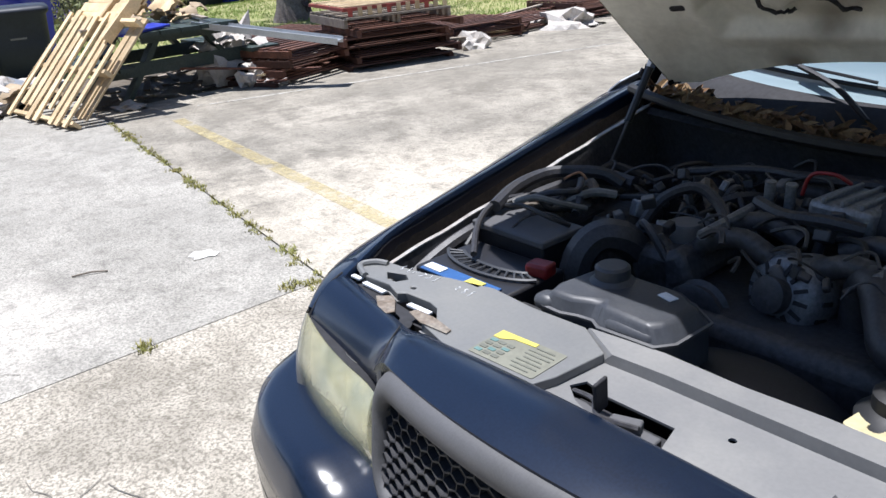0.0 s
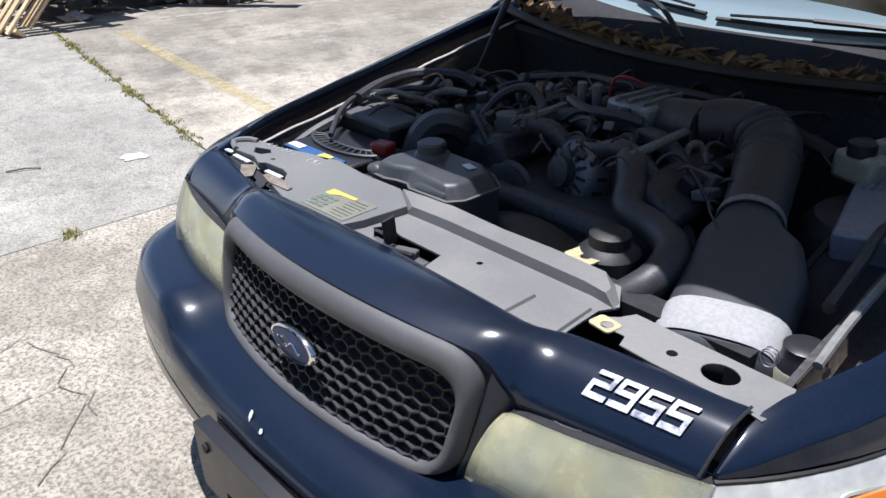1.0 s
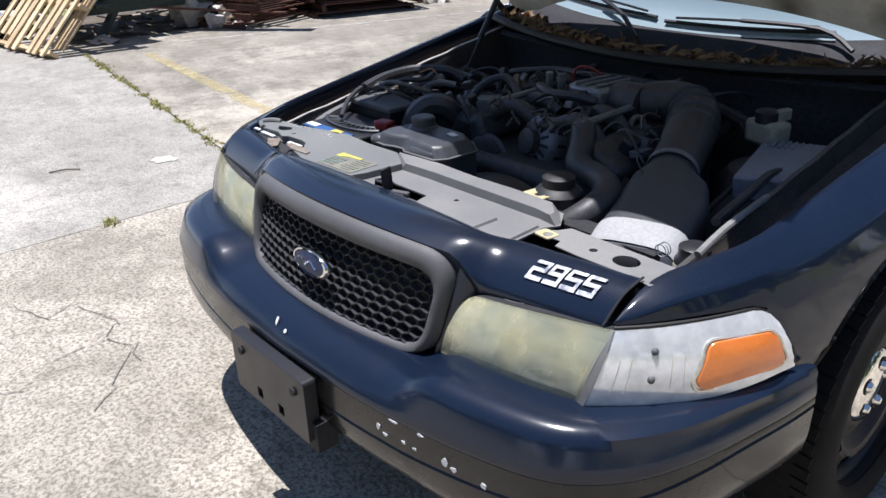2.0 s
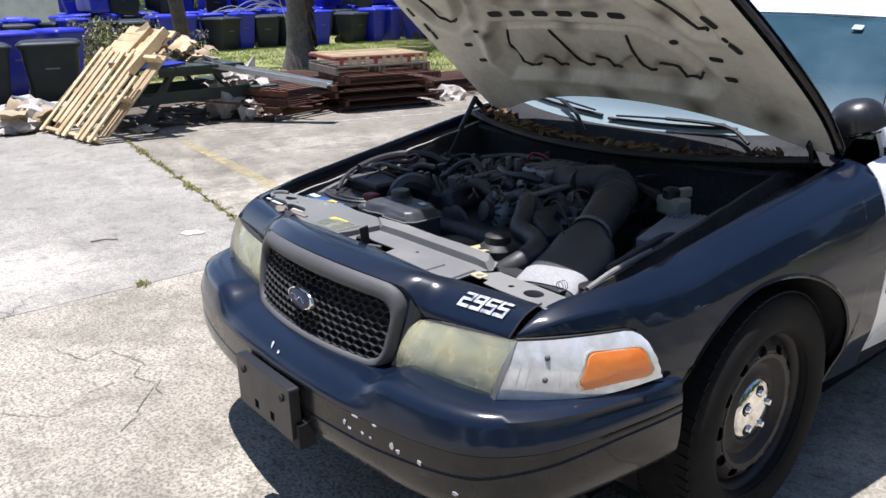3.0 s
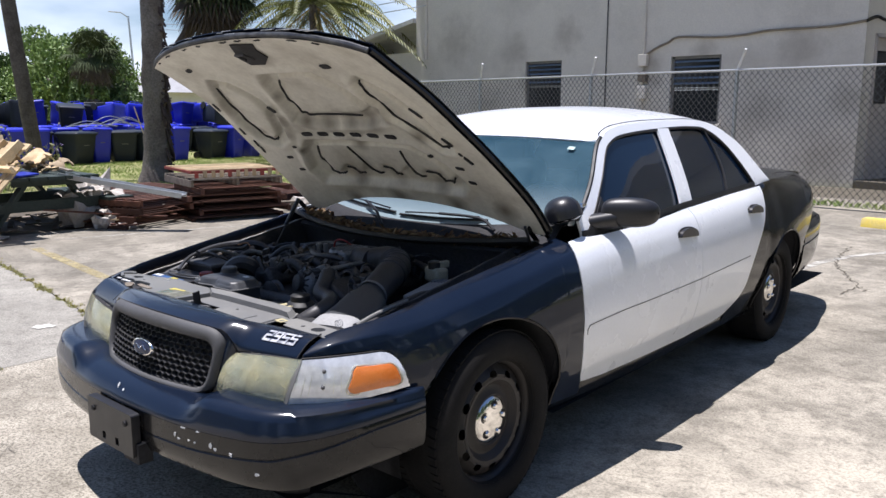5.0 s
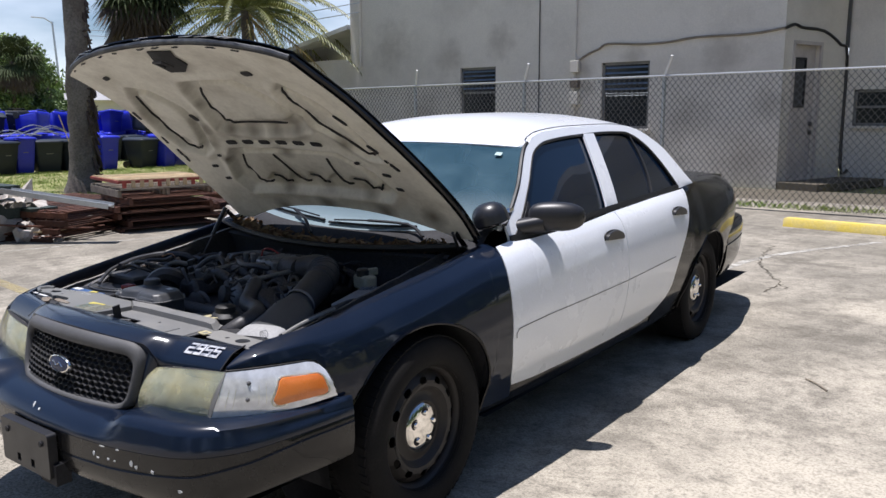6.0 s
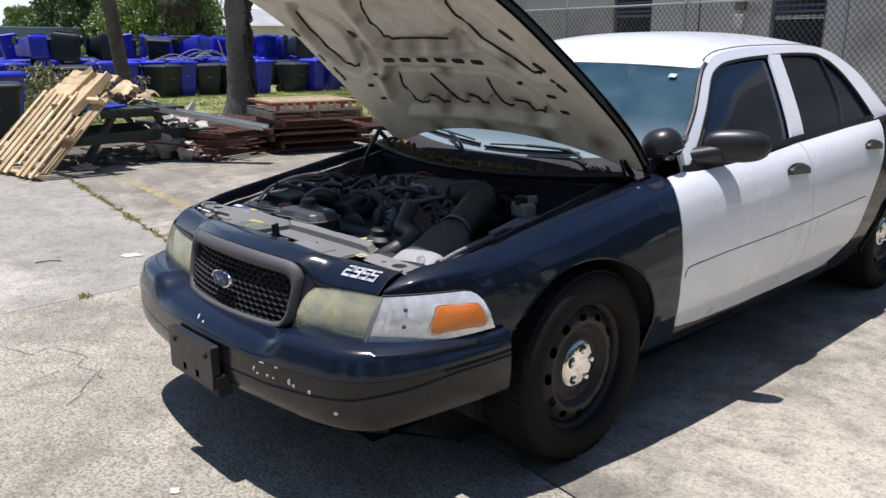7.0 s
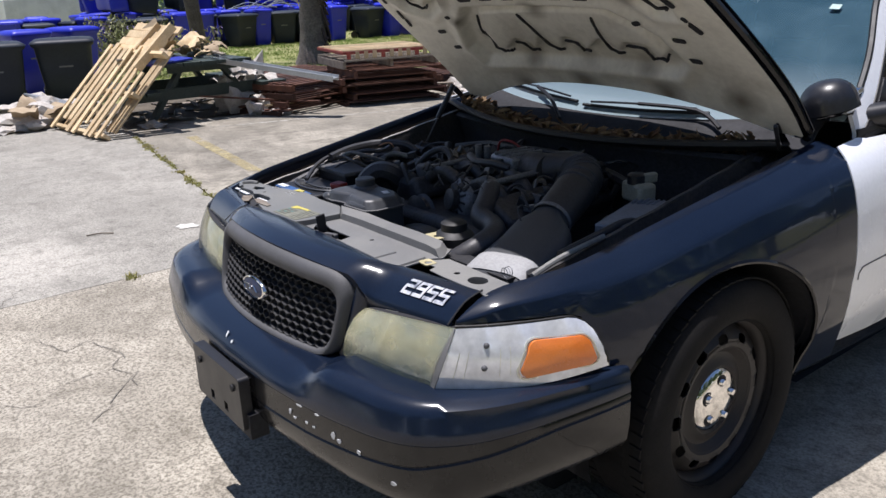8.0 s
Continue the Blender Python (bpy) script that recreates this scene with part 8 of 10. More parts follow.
def strip(name, a, b, w, material, label, wobble=0.0):
    """A painted line, or a crack, lying on the ground."""
    bm = bmesh.new()
    a, b = Vector((*a, 0)), Vector((*b, 0))
    d = (b - a).normalized()
    n = Vector((-d.y, d.x, 0))
    rows = []
    k = max(2, int((b - a).length / (0.05 if wobble else 0.12)))
    for i in range(k + 1):
        p = a + (b - a) * i / k + n * rng.uniform(-wobble, wobble)
        ww = w * rng.uniform(0.7, 1.3) if wobble else w
        rows.append([p + n * ww / 2 + Vector((0, 0, 0.004)), p - n * ww / 2 + Vector((0, 0, 0.004))])
    sheet(bm, rows)
    return thing(name, bm, material, label, "line" if not wobble else "crack", kind="structure", flat=True)


strip("road_line", (-6.2, 1.222), (-1.6, 0.70), 0.11, M["line_paint"], "faded yellow parking line on the concrete")
strip("road_line", (-6.62, 1.6), (-5.2, 6.2), 0.05, M["white_line"], "pale scuffed edge line on the concrete")
CRACKS = [[(-1.22, -1.53), (-1.113, -1.408), (-1.042, -1.306)], [(-1.136, -1.193), (-1.153, -1.087), (-1.166, -1.001), (-1.065, -0.957), (-0.95, -0.99)], [(-1.47, -1.02), (-1.33, -0.953), (-1.228, -0.954), (-1.166, -1.001)],
          [(-2.154, -1.294), (-2.415, -1.116), (-2.367, -1.018)], [(-0.779, -1.197), (-0.867, -1.102), (-1.035, -1.0)], [(-1.666, -1.172), (-1.447, -1.118), (-1.512, -1.012)],
          [(-3.2, -1.7), (-2.7, -1.42), (-2.2, -1.25)], [(0.55, 5.2), (0.1, 5.0), (-0.4, 4.9)], [(1.9, 3.2), (2.2, 3.65), (2.6, 3.9)], [(-5.9, -0.9), (-5.0, -1.15), (-4.2, -1.25)]]
for a, b in [pair for line in CRACKS for pair in zip(line, line[1:])]:
    strip("crack", a, b, 0.0034, M["hairline"], "thin dirty crack in the concrete", 0.02)
for a, b in (((0.352, 7.134), (0.468, 6.094)), ((0.468, 6.094), (0.70, 5.495)), ((0.70, 5.495), (1.03, 4.843)), ((0.955, 5.0), (0.88, 4.60))):
    strip("crack", a, b, 0.012, M["crack"], "dirty open crack in the concrete", 0.03)
for pts, w in ((((0.28, 4.9), (0.376, 5.934), (0.503, 6.451), (0.78, 7.1), (1.3, 8.1)), 0.09),):
    for a, b in zip(pts, pts[1:]):
        strip("scuff", a, b, w, M["white_line"], "pale tyre scuff on the concrete")
# a small dark drain spot, twigs and paper scraps on the concrete
for name, pos, size, mat, lab, cat in (("twig", (-3.137, -0.525), 0.16, "grey_wood", "short dry twig on the concrete", "twig"), ("twig", (1.75, 2.35), 0.2, "grey_wood", "thin stick on the concrete", "twig")):
    bm = bmesh.new()
    a = rng.uniform(0, 6)
    tube(bm, [(pos[0] - size / 2 * math.cos(a), pos[1] - size / 2 * math.sin(a), 0.006), (pos[0], pos[1] + 0.01, 0.012), (pos[0] + size / 2 * math.cos(a), pos[1] + size / 2 * math.sin(a), 0.006)], 0.005, 5)
    thing(name, bm, M[mat], lab, cat)
for pos, r in (((-2.92, -0.042), 0.075), ((0.35, -1.35), 0.03), ((0.12, -1.15), 0.02)):
    bm = bmesh.new()
    pts = [(pos[0] + r * rng.uniform(0.5, 1.2) * math.cos(a), pos[1] + r * rng.uniform(0.5, 1.2) * math.sin(a)) for a in steps(0, 6, 14)[:-1]]
    plate(bm, pts, 0.003, Matrix.Translation((0, 0, 0.002)))
    thing("paint_splash", bm, M["splash"], "white paint splash on the concrete", "splash", kind="structure", flat=True)


def tufts(name, spots, material, label, category, height, blades, spread, kind="stuff"):
    bm = bmesh.new()
    for x, y, z in spots:
        for _ in range(blades):
            a, h, lean = rng.uniform(0, 6.28), height * rng.uniform(0.4, 1.1), rng.uniform(0.2, 1.0)
            px, py = x + rng.gauss(0, spread), y + rng.gauss(0, spread)
            w = 0.004 + 0.10 * h * 0.12
            c, s_ = math.cos(a), math.sin(a)
            v = [bm.verts.new((px - w * s_, py + w * c, z)), bm.verts.new((px + w * s_, py - w * c, z)), bm.verts.new((px + lean * h * 0.5 * c + w * 0.6 * s_, py + lean * h * 0.5 * s_ - w * 0.6 * c, z + h * 0.7)),
                 bm.verts.new((px + lean * h * c, py + lean * h * s_, z + h))]
            bm.faces.new((v[0], v[1], v[2]))
            bm.faces.new((v[0], v[2], v[3]))
    return thing(name, bm, material, label, category, kind=kind, flat=True)


spots = []
x = -6.6
while x < -1.75:
    r = rng.choice((0.012, 0.02, 0.03, 0.04))
    spots += [(x + rng.gauss(0, r), joint_y(x) + rng.gauss(0, r * 0.55), -0.006) for _ in range(int(260 * r))]
    x += rng.choice((0.05, 0.08, 0.11, 0.16))
for cx, cy in ((-2.2, 0.12), (-2.26, 0.05), (-2.12, 0.16), (-2.2, -0.62)):
    spots += [(cx + rng.gauss(0, 0.03), cy + rng.gauss(0, 0.02), -0.006) for _ in range(14)]
tufts("weeds", spots, M["weed"], "low yellowish weeds growing in the concrete joint", "weeds", 0.026, 8, 0.010)
spots = [(rng.uniform(-20, -7.5), rng.uniform(-1, 16), -0.035) for _ in range(4200)]
spots = [q for q in spots if not (q[0] > -9.9 and q[1] < 3.6)]
tufts("grass", spots, M["grass"], "sunlit rough grass behind the rubble", "grass", 0.075, 12, 0.11)
spots = [(rng.uniform(-30, -20), rng.uniform(0, 22), -0.035) for _ in range(500)]
tufts("grass", spots, M["grass"], "rough grass under the rows of bins", "grass", 0.12, 8, 0.18)
spots = [(rng.uniform(-3.5, 4), 11.05 - 0.05 * 0 + rng.uniform(0.0, 0.35), -0.03) for _ in range(160)]
tufts("grass", spots, M["grass"], "tufts of grass along the fence foot", "grass", 0.12, 10, 0.05)


# ---- rubble along the edge of the yard ----
def board(parent, a, b, w, h, material, name="board", up=(0, 0, 1)):
    bm = bmesh.new()
    beam(bm, a, b, w, h, up)
    return part(name, bm, material, parent, flat=True)


def lean_pallet(name, base1, base2, rise, mat, label, n=8, second=True):
    """A pallet leaning back: bottom edge from base1 to base2, its boards along rise."""
    root = empty(name, base1, 0, label, "pallet", "pallets")
    b1, b2, r = Vector((0, 0, 0)), Vector(base2) - Vector(base1), Vector(rise)
    nrm = b2.cross(r).normalized()
    if nrm.y > 0:
        nrm = -nrm
    for k in range(n):
        u = (k + 0.5) / n
        for off, skip in ((0.055, ()), (-0.055, (1, 3, 6))):
            if k in skip:
                continue
            j, skew = rng.uniform(-0.02, 0.02), b2 * rng.uniform(-0.02, 0.02)
            p = b1 + b2 * (u + j) + nrm * off
            lo, hi = rng.choice((0.0, 0.0, 0.0, 0.12)), rng.choice((1.0, 1.02, 0.97, 0.72))
            board(root, p + r * lo, p + skew + r * hi, rng.uniform(0.055, 0.10), 0.018, mat, "slat", nrm)
    for u in (0.05, 0.5, 0.95):
        p = b1 + r * u
        board(root, p, p + b2, 0.085, 0.035, mat, "stringer", r)
    return root


lean_pallet("wooden_pallet", (-8.02, 0.28, 0.0), (-6.64, 0.46, 0.0), (0.02, 0.80, 0.86), M["bare_wood"], "raw pine pallet leaning against the picnic table", 9)
crate = empty("broken_pallet", (-7.35, 1.02, 0.80), 0, "broken pine pallet end propped on the leaning pallet", "pallet", "pallets")
for k in range(4):
    board(crate, (-0.55 + 0.02 * k, 0.05 + 0.09 * k, 0.06 + 0.075 * k), (0.46, 0.22 + 0.09 * k, 0.06 + 0.06 * k), 0.10, 0.022, M["bare_wood"], "slat", (0, -0.7, 0.7))
for u in (-0.5, 0.0, 0.42):
    board(crate, (u, -0.02, -0.12), (u + 0.03, 0.42, 0.30), 0.05, 0.09, M["bare_wood"], "block", (0, -0.7, 0.7))
board(crate, (-0.42, 0.22, 0.04), (-0.05, 0.42, 0.27), 0.26, 0.02, M["card"], "panel", (0.3, -0.8, 0.3))
loose = empty("loose_lath", (-8.3, 0.30, 0.0), 0, "thin pine lath leaning beside the pallet", "lath")
board(loose, (0, 0, 0.01), (0.15, 0.75, 0.82), 0.03, 0.02, M["bare_wood"])

# picnic table
table = empty("picnic_table", (-8.0, 1.90, 0.0), 0, "dark green wooden picnic table, cluttered on top", "table")
for k in range(5):
    board(table, (-0.95, -0.42 + 0.21 * k, 0.66), (0.86, -0.42 + 0.21 * k, 0.66), 0.19, 0.04, M["green_wood"], "tabletop_board")
for y in (-0.78, 0.78):
    for k in (-0.09, 0.09):
        board(table, (-0.95, y + k, 0.36), (0.86, y + k, 0.36), 0.16, 0.04, M["green_wood"], "seat_board")
for x in (-0.6, 0.55):
    for sg in (1, -1):
        board(table, (x, sg * 0.22, 0.64), (x, sg * 0.68, 0.0), 0.05, 0.13, M["green_wood"], "leg", (1, 0, 0))
    board(table, (x + 0.05, -0.88, 0.32), (x + 0.05, 0.88, 0.32), 0.045, 0.13, M["green_wood"], "cross_beam")
    board(table, (x + 0.05, -0.42, 0.60), (x + 0.05, 0.42, 0.60), 0.045, 0.09, M["green_wood"], "cross_beam")


# rusty rack stacks
def rack(name, at_, turn, w, d, layers, mat, label, top=None):
    root = empty(name, at_, turn, label, "rack stack", "rack stacks")
    z = 0.03
    for k in range(layers):
        dx, dy = rng.uniform(-0.09, 0.09), rng.uniform(-0.12, 0.12)
        for y in (-w / 2, w / 2):
            board(root, (-d / 2 + dx, y + dy, z), (d / 2 + dx, y + dy, z), 0.05, 0.07, mat, "rail")
        for i in range(9):
            x = -d / 2 + d * i / 8
            board(root, (x + dx, -w / 2 + dy, z + 0.045), (x + dx, w / 2 + dy, z + 0.045), 0.065, 0.016, mat, "slat")
        z += 0.098
    if top:
        z += 0.01
        for y in (-w / 2, 0, w / 2):
            board(root, (-d / 2, y, z), (d / 2, y, z), 0.04, 0.09, M["grey_wood"], "stringer")
        z += 0.055
        for i in range(7):
            x = -d / 2 + d * i / 6
            board(root, (x, -w / 2, z), (x, w / 2, z), 0.10, 0.02, M["grey_wood"], "deck_board")
        z += 0.065
        for y in (-w / 2, w / 2):
            board(root, (-d / 2, y, z + 0.028), (d / 2, y, z + 0.028), 0.03, 0.034, M["red_wood"], "crate_side")
        for x in (-d / 2, d / 2):
            board(root, (x, -w / 2, z + 0.028), (x, w / 2, z + 0.028), 0.03, 0.034, M["red_wood"], "crate_end")
        for i in range(9):
            x = -d / 2 + d * (i + 0.5) / 9
            board(root, (x, -w / 2, z + 0.05), (x, w / 2, z + 0.05), 0.060, 0.015, M["bare_wood"], "crate_slat")
        for i in range(11):
            y = -w / 2 + w * (i + 0.5) / 11
            board(root, (d / 2 + 0.018, y, z - 0.045), (d / 2 + 0.018, y, z + 0.045), 0.050, 0.012, M["bare_wood"] if i % 4 else M["red_wood"], "picket", (1, 0, 0))
    return root


rack("rack_stack", (-7.15, 4.20, -0.02), -14, 1.25, 1.2, 5, M["rack"], "stack of rusty brown racks topped with a red crate", True)
rack("rack_stack", (-7.35, 2.98, -0.02), 16, 1.10, 1.1, 4, M["rack"], "low stack of rusty brown racks")
rack("rack_stack", (-8.5, 3.55, -0.02), 5, 1.2, 1.0, 4, M["rack"], "rusty brown racks piled behind")
rack("rack_stack", (-7.45, 5.75, -0.03), -6, 1.1, 1.0, 3, M["rack"], "low pile of rusty brown racks and boards")
rack("rack_stack", (-7.55, 7.0, -0.03), 4, 1.2, 1.0, 2, M["rack"], "flat pile of rusty brown racks")
rack("rack_stack", (-7.6, 8.4, -0.03), -3, 1.2, 1.0, 3, M["rack"], "flat pile of rusty brown racks")
bm = bmesh.new()
for off, w, h in ((0.0, 0.17, 0.012), (0.085, 0.012, 0.06), (-0.085, 0.012, 0.06)):
    a, b = Vector((-7.35, 2.05, 0.68)), Vector((-6.13, 2.97, 0.44))
    d = (b - a).normalized()
    n = Vector((-d.y, d.x, 0)).normalized()
    beam(bm, a + n * off, b + n * off, w, h)
thing("metal_gutter", bm, M["galv"], "bright bent sheet metal gutter lying on the rubble", "gutter")
# loose boards
for k in range(46):
    y = rng.choice((rng.uniform(2.2, 3.4), rng.uniform(3.3, 5.2), rng.uniform(5.0, 8.6)))
    a, L = rng.uniform(-1.2, 1.2), rng.uniform(0.4, 1.2)
    c = Vector((-7.3 + rng.uniform(-0.9, 0.35), y, rng.uniform(0.04, 0.30) if y < 5 else rng.uniform(0.02, 0.2)))
    bm = bmesh.new()
    dv = Vector((math.sin(a), math.cos(a), rng.uniform(-0.12, 0.12))) * L / 2
    c.z = max(c.z, abs(dv.z) + 0.02)
    beam(bm, c - dv, c + dv, rng.uniform(0.05, 0.11), 0.02)
    thing("loose_board", bm, M[rng.choice(("rack", "rack", "rack", "grey_wood", "bare_wood"))], "loose board lying in the rubble heap", "board", "loose boards", flat=True)


def heap(name, c, r, h, mat, label, category, n=9, lump=0.5):
    """A crumpled sheet or scrap, an uneven lump."""
    bm = bmesh.new()
    bmesh.ops.create_icosphere(bm, subdivisions=3, radius=1.0)
    off = Vector((rng.uniform(0, 50), rng.uniform(0, 50), 0))
    for v in bm.verts:
        k = 1 + lump * noise.noise(v.co * 1.7 + off) + 0.35 * lump * noise.noise(v.co * 5 + off)
        v.co = Vector((v.co.x * r * k, v.co.y * r * k * 0.9, max(0.0, v.co.z * h * k)))
    bmesh.ops.translate(bm, vec=c, verts=bm.verts)
    return thing(name, bm, mat, label, category, flat=True)


for c, r, h in (((-7.7, 2.55, 0.0), 0.35, 0.55), ((-7.15, 2.45, 0.0), 0.16, 0.20), ((-6.95, 2.62, 0.0), 0.12, 0.08), ((-6.75, 5.30, 0.0), 0.22, 0.16), ((-6.95, 7.30, 0.0), 0.45, 0.20), 
                ((-8.5, 0.10, 0.0), 0.40, 0.16), ((-8.9, 0.45, 0.0), 0.45, 0.30), ((-7.2, 1.15, 0.0), 0.15, 0.05), ((-8.2, 1.5, 0.68), 0.12, 0.08), ((-8.3, -0.15, 0.0), 0.25, 0.08)):
    heap("crumpled_sheet", c, r, h, M["rubbish"], "crumpled pale sheeting in the rubble", "rubbish", lump=0.9)
def scrap(name, c, w, d, mat, label, category):
    """A torn, bent piece of sheet lying where it fell."""
    bm = bmesh.new()
    bend, a, t1, t2 = rng.uniform(0.4, 1.6), rng.uniform(0, 360), rng.uniform(-35, 35), rng.uniform(-30, 30)
    rows = []
    for i in range(8):
        u = i / 7 - 0.5
        rows.append([(u * w * rng.uniform(0.93, 1.05), (j / 4 - 0.5) * d * rng.uniform(0.9, 1.08), bend * w * (0.25 - u * u) * 0.8 + 0.012 * math.sin(j * 2.1 + i)) for j in range(5)])
    sheet(bm, rows)
    bmesh.ops.transform(bm, matrix=pose(0, 0, 0, t1, t2, a), verts=bm.verts)
    low = min(v.co.z for v in bm.verts)
    bmesh.ops.translate(bm, vec=(c[0], c[1], c[2] - low), verts=bm.verts)
    return thing(name, bm, mat, label, category, thick=0.006)


for k in range(22):
    scrap("cardboard_scrap", (rng.uniform(-8.75, -7.65), rng.uniform(1.55, 2.4), 0.68 + 0.022 * (k % 5)), rng.uniform(0.14, 0.34), rng.uniform(0.10, 0.22), M[rng.choice(("card", "card", "card", "bare_wood"))], "torn brown cardboard heaped on the picnic table", "cardboard")
for k in range(34):
    scrap("paper_scrap", (rng.uniform(-7.95, -7.2), rng.uniform(2.25, 2.8), 0.03 + 0.07 * (k % 7)), rng.uniform(0.10, 0.3), rng.uniform(0.08, 0.2), M["rubbish"], "crumpled pale paper in the rubble", "rubbish")
for k in range(12):
    scrap("paper_scrap", (rng.uniform(-9.2, -8.1), rng.uniform(-0.2, 0.7), 0.0 + 0.05 * (k % 3)), rng.uniform(0.2, 0.5), rng.uniform(0.15, 0.35), M[rng.choice(("rubbish", "card"))], "crumpled pale sheeting beside the pallet", "rubbish")
bm = bmesh.new()
box(bm, (-7.35, 1.45, 0.70), (0.30, 0.55, 0.025), (3, 2, 12))
thing("blue_sheet", bm, M["blue_sheet"], "folded blue plastic sheet on the picnic table", "sheet", bevel=0.006)
bm = bmesh.new()
box(bm, (-8.75, 0.55, 0.22), (0.75, 0.42, 0.02), (-14, 10, 25))
thing("metal_sheet", bm, M["galv"], "bent grey metal sheet leaning on rubbish", "sheet")
for k in range(9):
    bm = bmesh.new()
    y = 0.95 + 0.15 * k
    beam(bm, (-8.6 + rng.uniform(-0.2, 0.2), y + 0.3, 0.72), (-7.6 + rng.uniform(-0.3, 0.3), y, 0.70 + rng.uniform(0.0, 0.2)), 0.06, 0.02)
    thing("loose_board", bm, M[rng.choice(("card", "grey_wood", "bare_wood"))], "short board lying on the cluttered table", "board", "loose boards", flat=True)


# trodden soil with the table's shade put into its colour, and dark litter
M["shaded_soil"] = surface("trodden soil, table shade in its colour", (0.085, 0.07, 0.05), 0.95, 0, 0.3, 3, 60, 0.5, 0.01, 0, (0.16, 0.13, 0.09), 0.6)
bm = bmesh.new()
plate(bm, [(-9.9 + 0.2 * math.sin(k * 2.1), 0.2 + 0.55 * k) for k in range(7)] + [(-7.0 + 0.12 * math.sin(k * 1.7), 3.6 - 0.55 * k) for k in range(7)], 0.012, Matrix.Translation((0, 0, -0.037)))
thing("soil_patch", bm, M["shaded_soil"], "trodden soil darkened as the picnic table's shade", "soil", kind="structure", flat=True)
dirt = random.Random(77)
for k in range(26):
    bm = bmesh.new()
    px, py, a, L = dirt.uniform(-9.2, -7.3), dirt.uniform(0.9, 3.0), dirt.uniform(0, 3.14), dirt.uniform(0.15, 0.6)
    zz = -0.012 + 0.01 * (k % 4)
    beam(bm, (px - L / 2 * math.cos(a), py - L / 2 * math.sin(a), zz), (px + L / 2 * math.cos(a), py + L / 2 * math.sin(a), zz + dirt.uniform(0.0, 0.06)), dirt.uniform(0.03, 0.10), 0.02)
    thing("wood_scrap", bm, M[dirt.choice(("bark", "grey_wood", "shaded_soil", "shaded_soil"))], "dark broken wood under the picnic table", "wood scrap", "wood scraps", flat=True)

# ---- wheeled bins ----
def make_bin(mat, lid=True):
    root = empty("wheelie_bin", (0, 0, 0), 0, "blue plastic wheeled rubbish bin" if mat is M["bin_blue"] else "charcoal plastic wheeled rubbish bin", "bin", "stored bins")
    bm = bmesh.new()
    rows = []
    for z, w, d in ((0.02, 0.42, 0.44), (0.06, 0.45, 0.48), (0.55, 0.52, 0.58), (0.90, 0.56, 0.64), (0.93, 0.61, 0.70), (0.97, 0.61, 0.70), (0.97, 0.55, 0.63), (0.60, 0.49, 0.55)):
        rows.append([(x, y, z) for x, y in rounded(w, d, 0.06, 3) + [rounded(w, d, 0.06, 3)[0]]])
    sheet(bm, rows)
    part("bin_body", bm, mat, root, flat=False, sharp=50)
    if lid:
        bm = bmesh.new()
        rows = []
        for z, w, d in ((0.965, 0.63, 0.72), (0.99, 0.62, 0.71), (1.02, 0.56, 0.64), (1.035, 0.40, 0.46), (1.04, 0.04, 0.04)):
            rows.append([(x, y - 0.01, z) for x, y in rounded(w, d, min(0.06, w / 2.2), 3) + [rounded(w, d, min(0.06, w / 2.2), 3)[0]]])
        sheet(bm, rows)
        part("bin_lid", bm, mat, root, sharp=50)
    for s in (1, -1):
        bm = bmesh.new()
        lathe(bm, [(0.03, -0.025), (0.12, -0.025), (0.125, 0.0), (0.12, 0.025), (0.03, 0.025)], Matrix.Translation((s * 0.25, 0.26, 0.125)) @ pose(0, 0, 0, 0, 90, 0), 16)
        part("wheel", bm, M["trim"], root)
    bm = bmesh.new()
    tube(bm, [(-0.20, 0.33, 0.93), (-0.20, 0.40, 0.95), (0.20, 0.40, 0.95), (0.20, 0.33, 0.93)], 0.014, 6)
    part("handle", bm, mat, root)
    for k, (w, z) in enumerate(((0.26, 0.74), (0.18, 0.68), (0.14, 0.60))):
        bm = bmesh.new()
        box(bm, (0, -0.290 - 0.06 * (z - 0.55), z), (w, 0.006, 0.025), (6, 0, 0))
        part("print_bar", bm, M["grey_plastic"], root)
    return root


blue, dark_bin = make_bin(M["bin_blue"]), make_bin(M["bin_dark"])
blue.matrix_world = pose(-10.95, -0.75, -0.035, 0, 0, 78)
dark_bin.matrix_world = pose(-10.95, 1.20, -0.035, 0, 0, 76) @ Matrix.Diagonal((1.36, 1.20, 0.90, 1))
copy_thing(dark_bin, pose(-10.85, 0.22, -0.035, 0, 0, 84))
copy_thing(blue, pose(-12.3, 0.95, -0.035, 0, 0, 100))
copy_thing(blue, pose(-12.7, 1.75, -0.035, 0, 0, 118))
copy_thing(dark_bin, pose(-11.9, -1.6, -0.035, 0, 0, 60))
copy_thing(blue, pose(-12.6, -0.4, -0.035, 0, 0, 75))
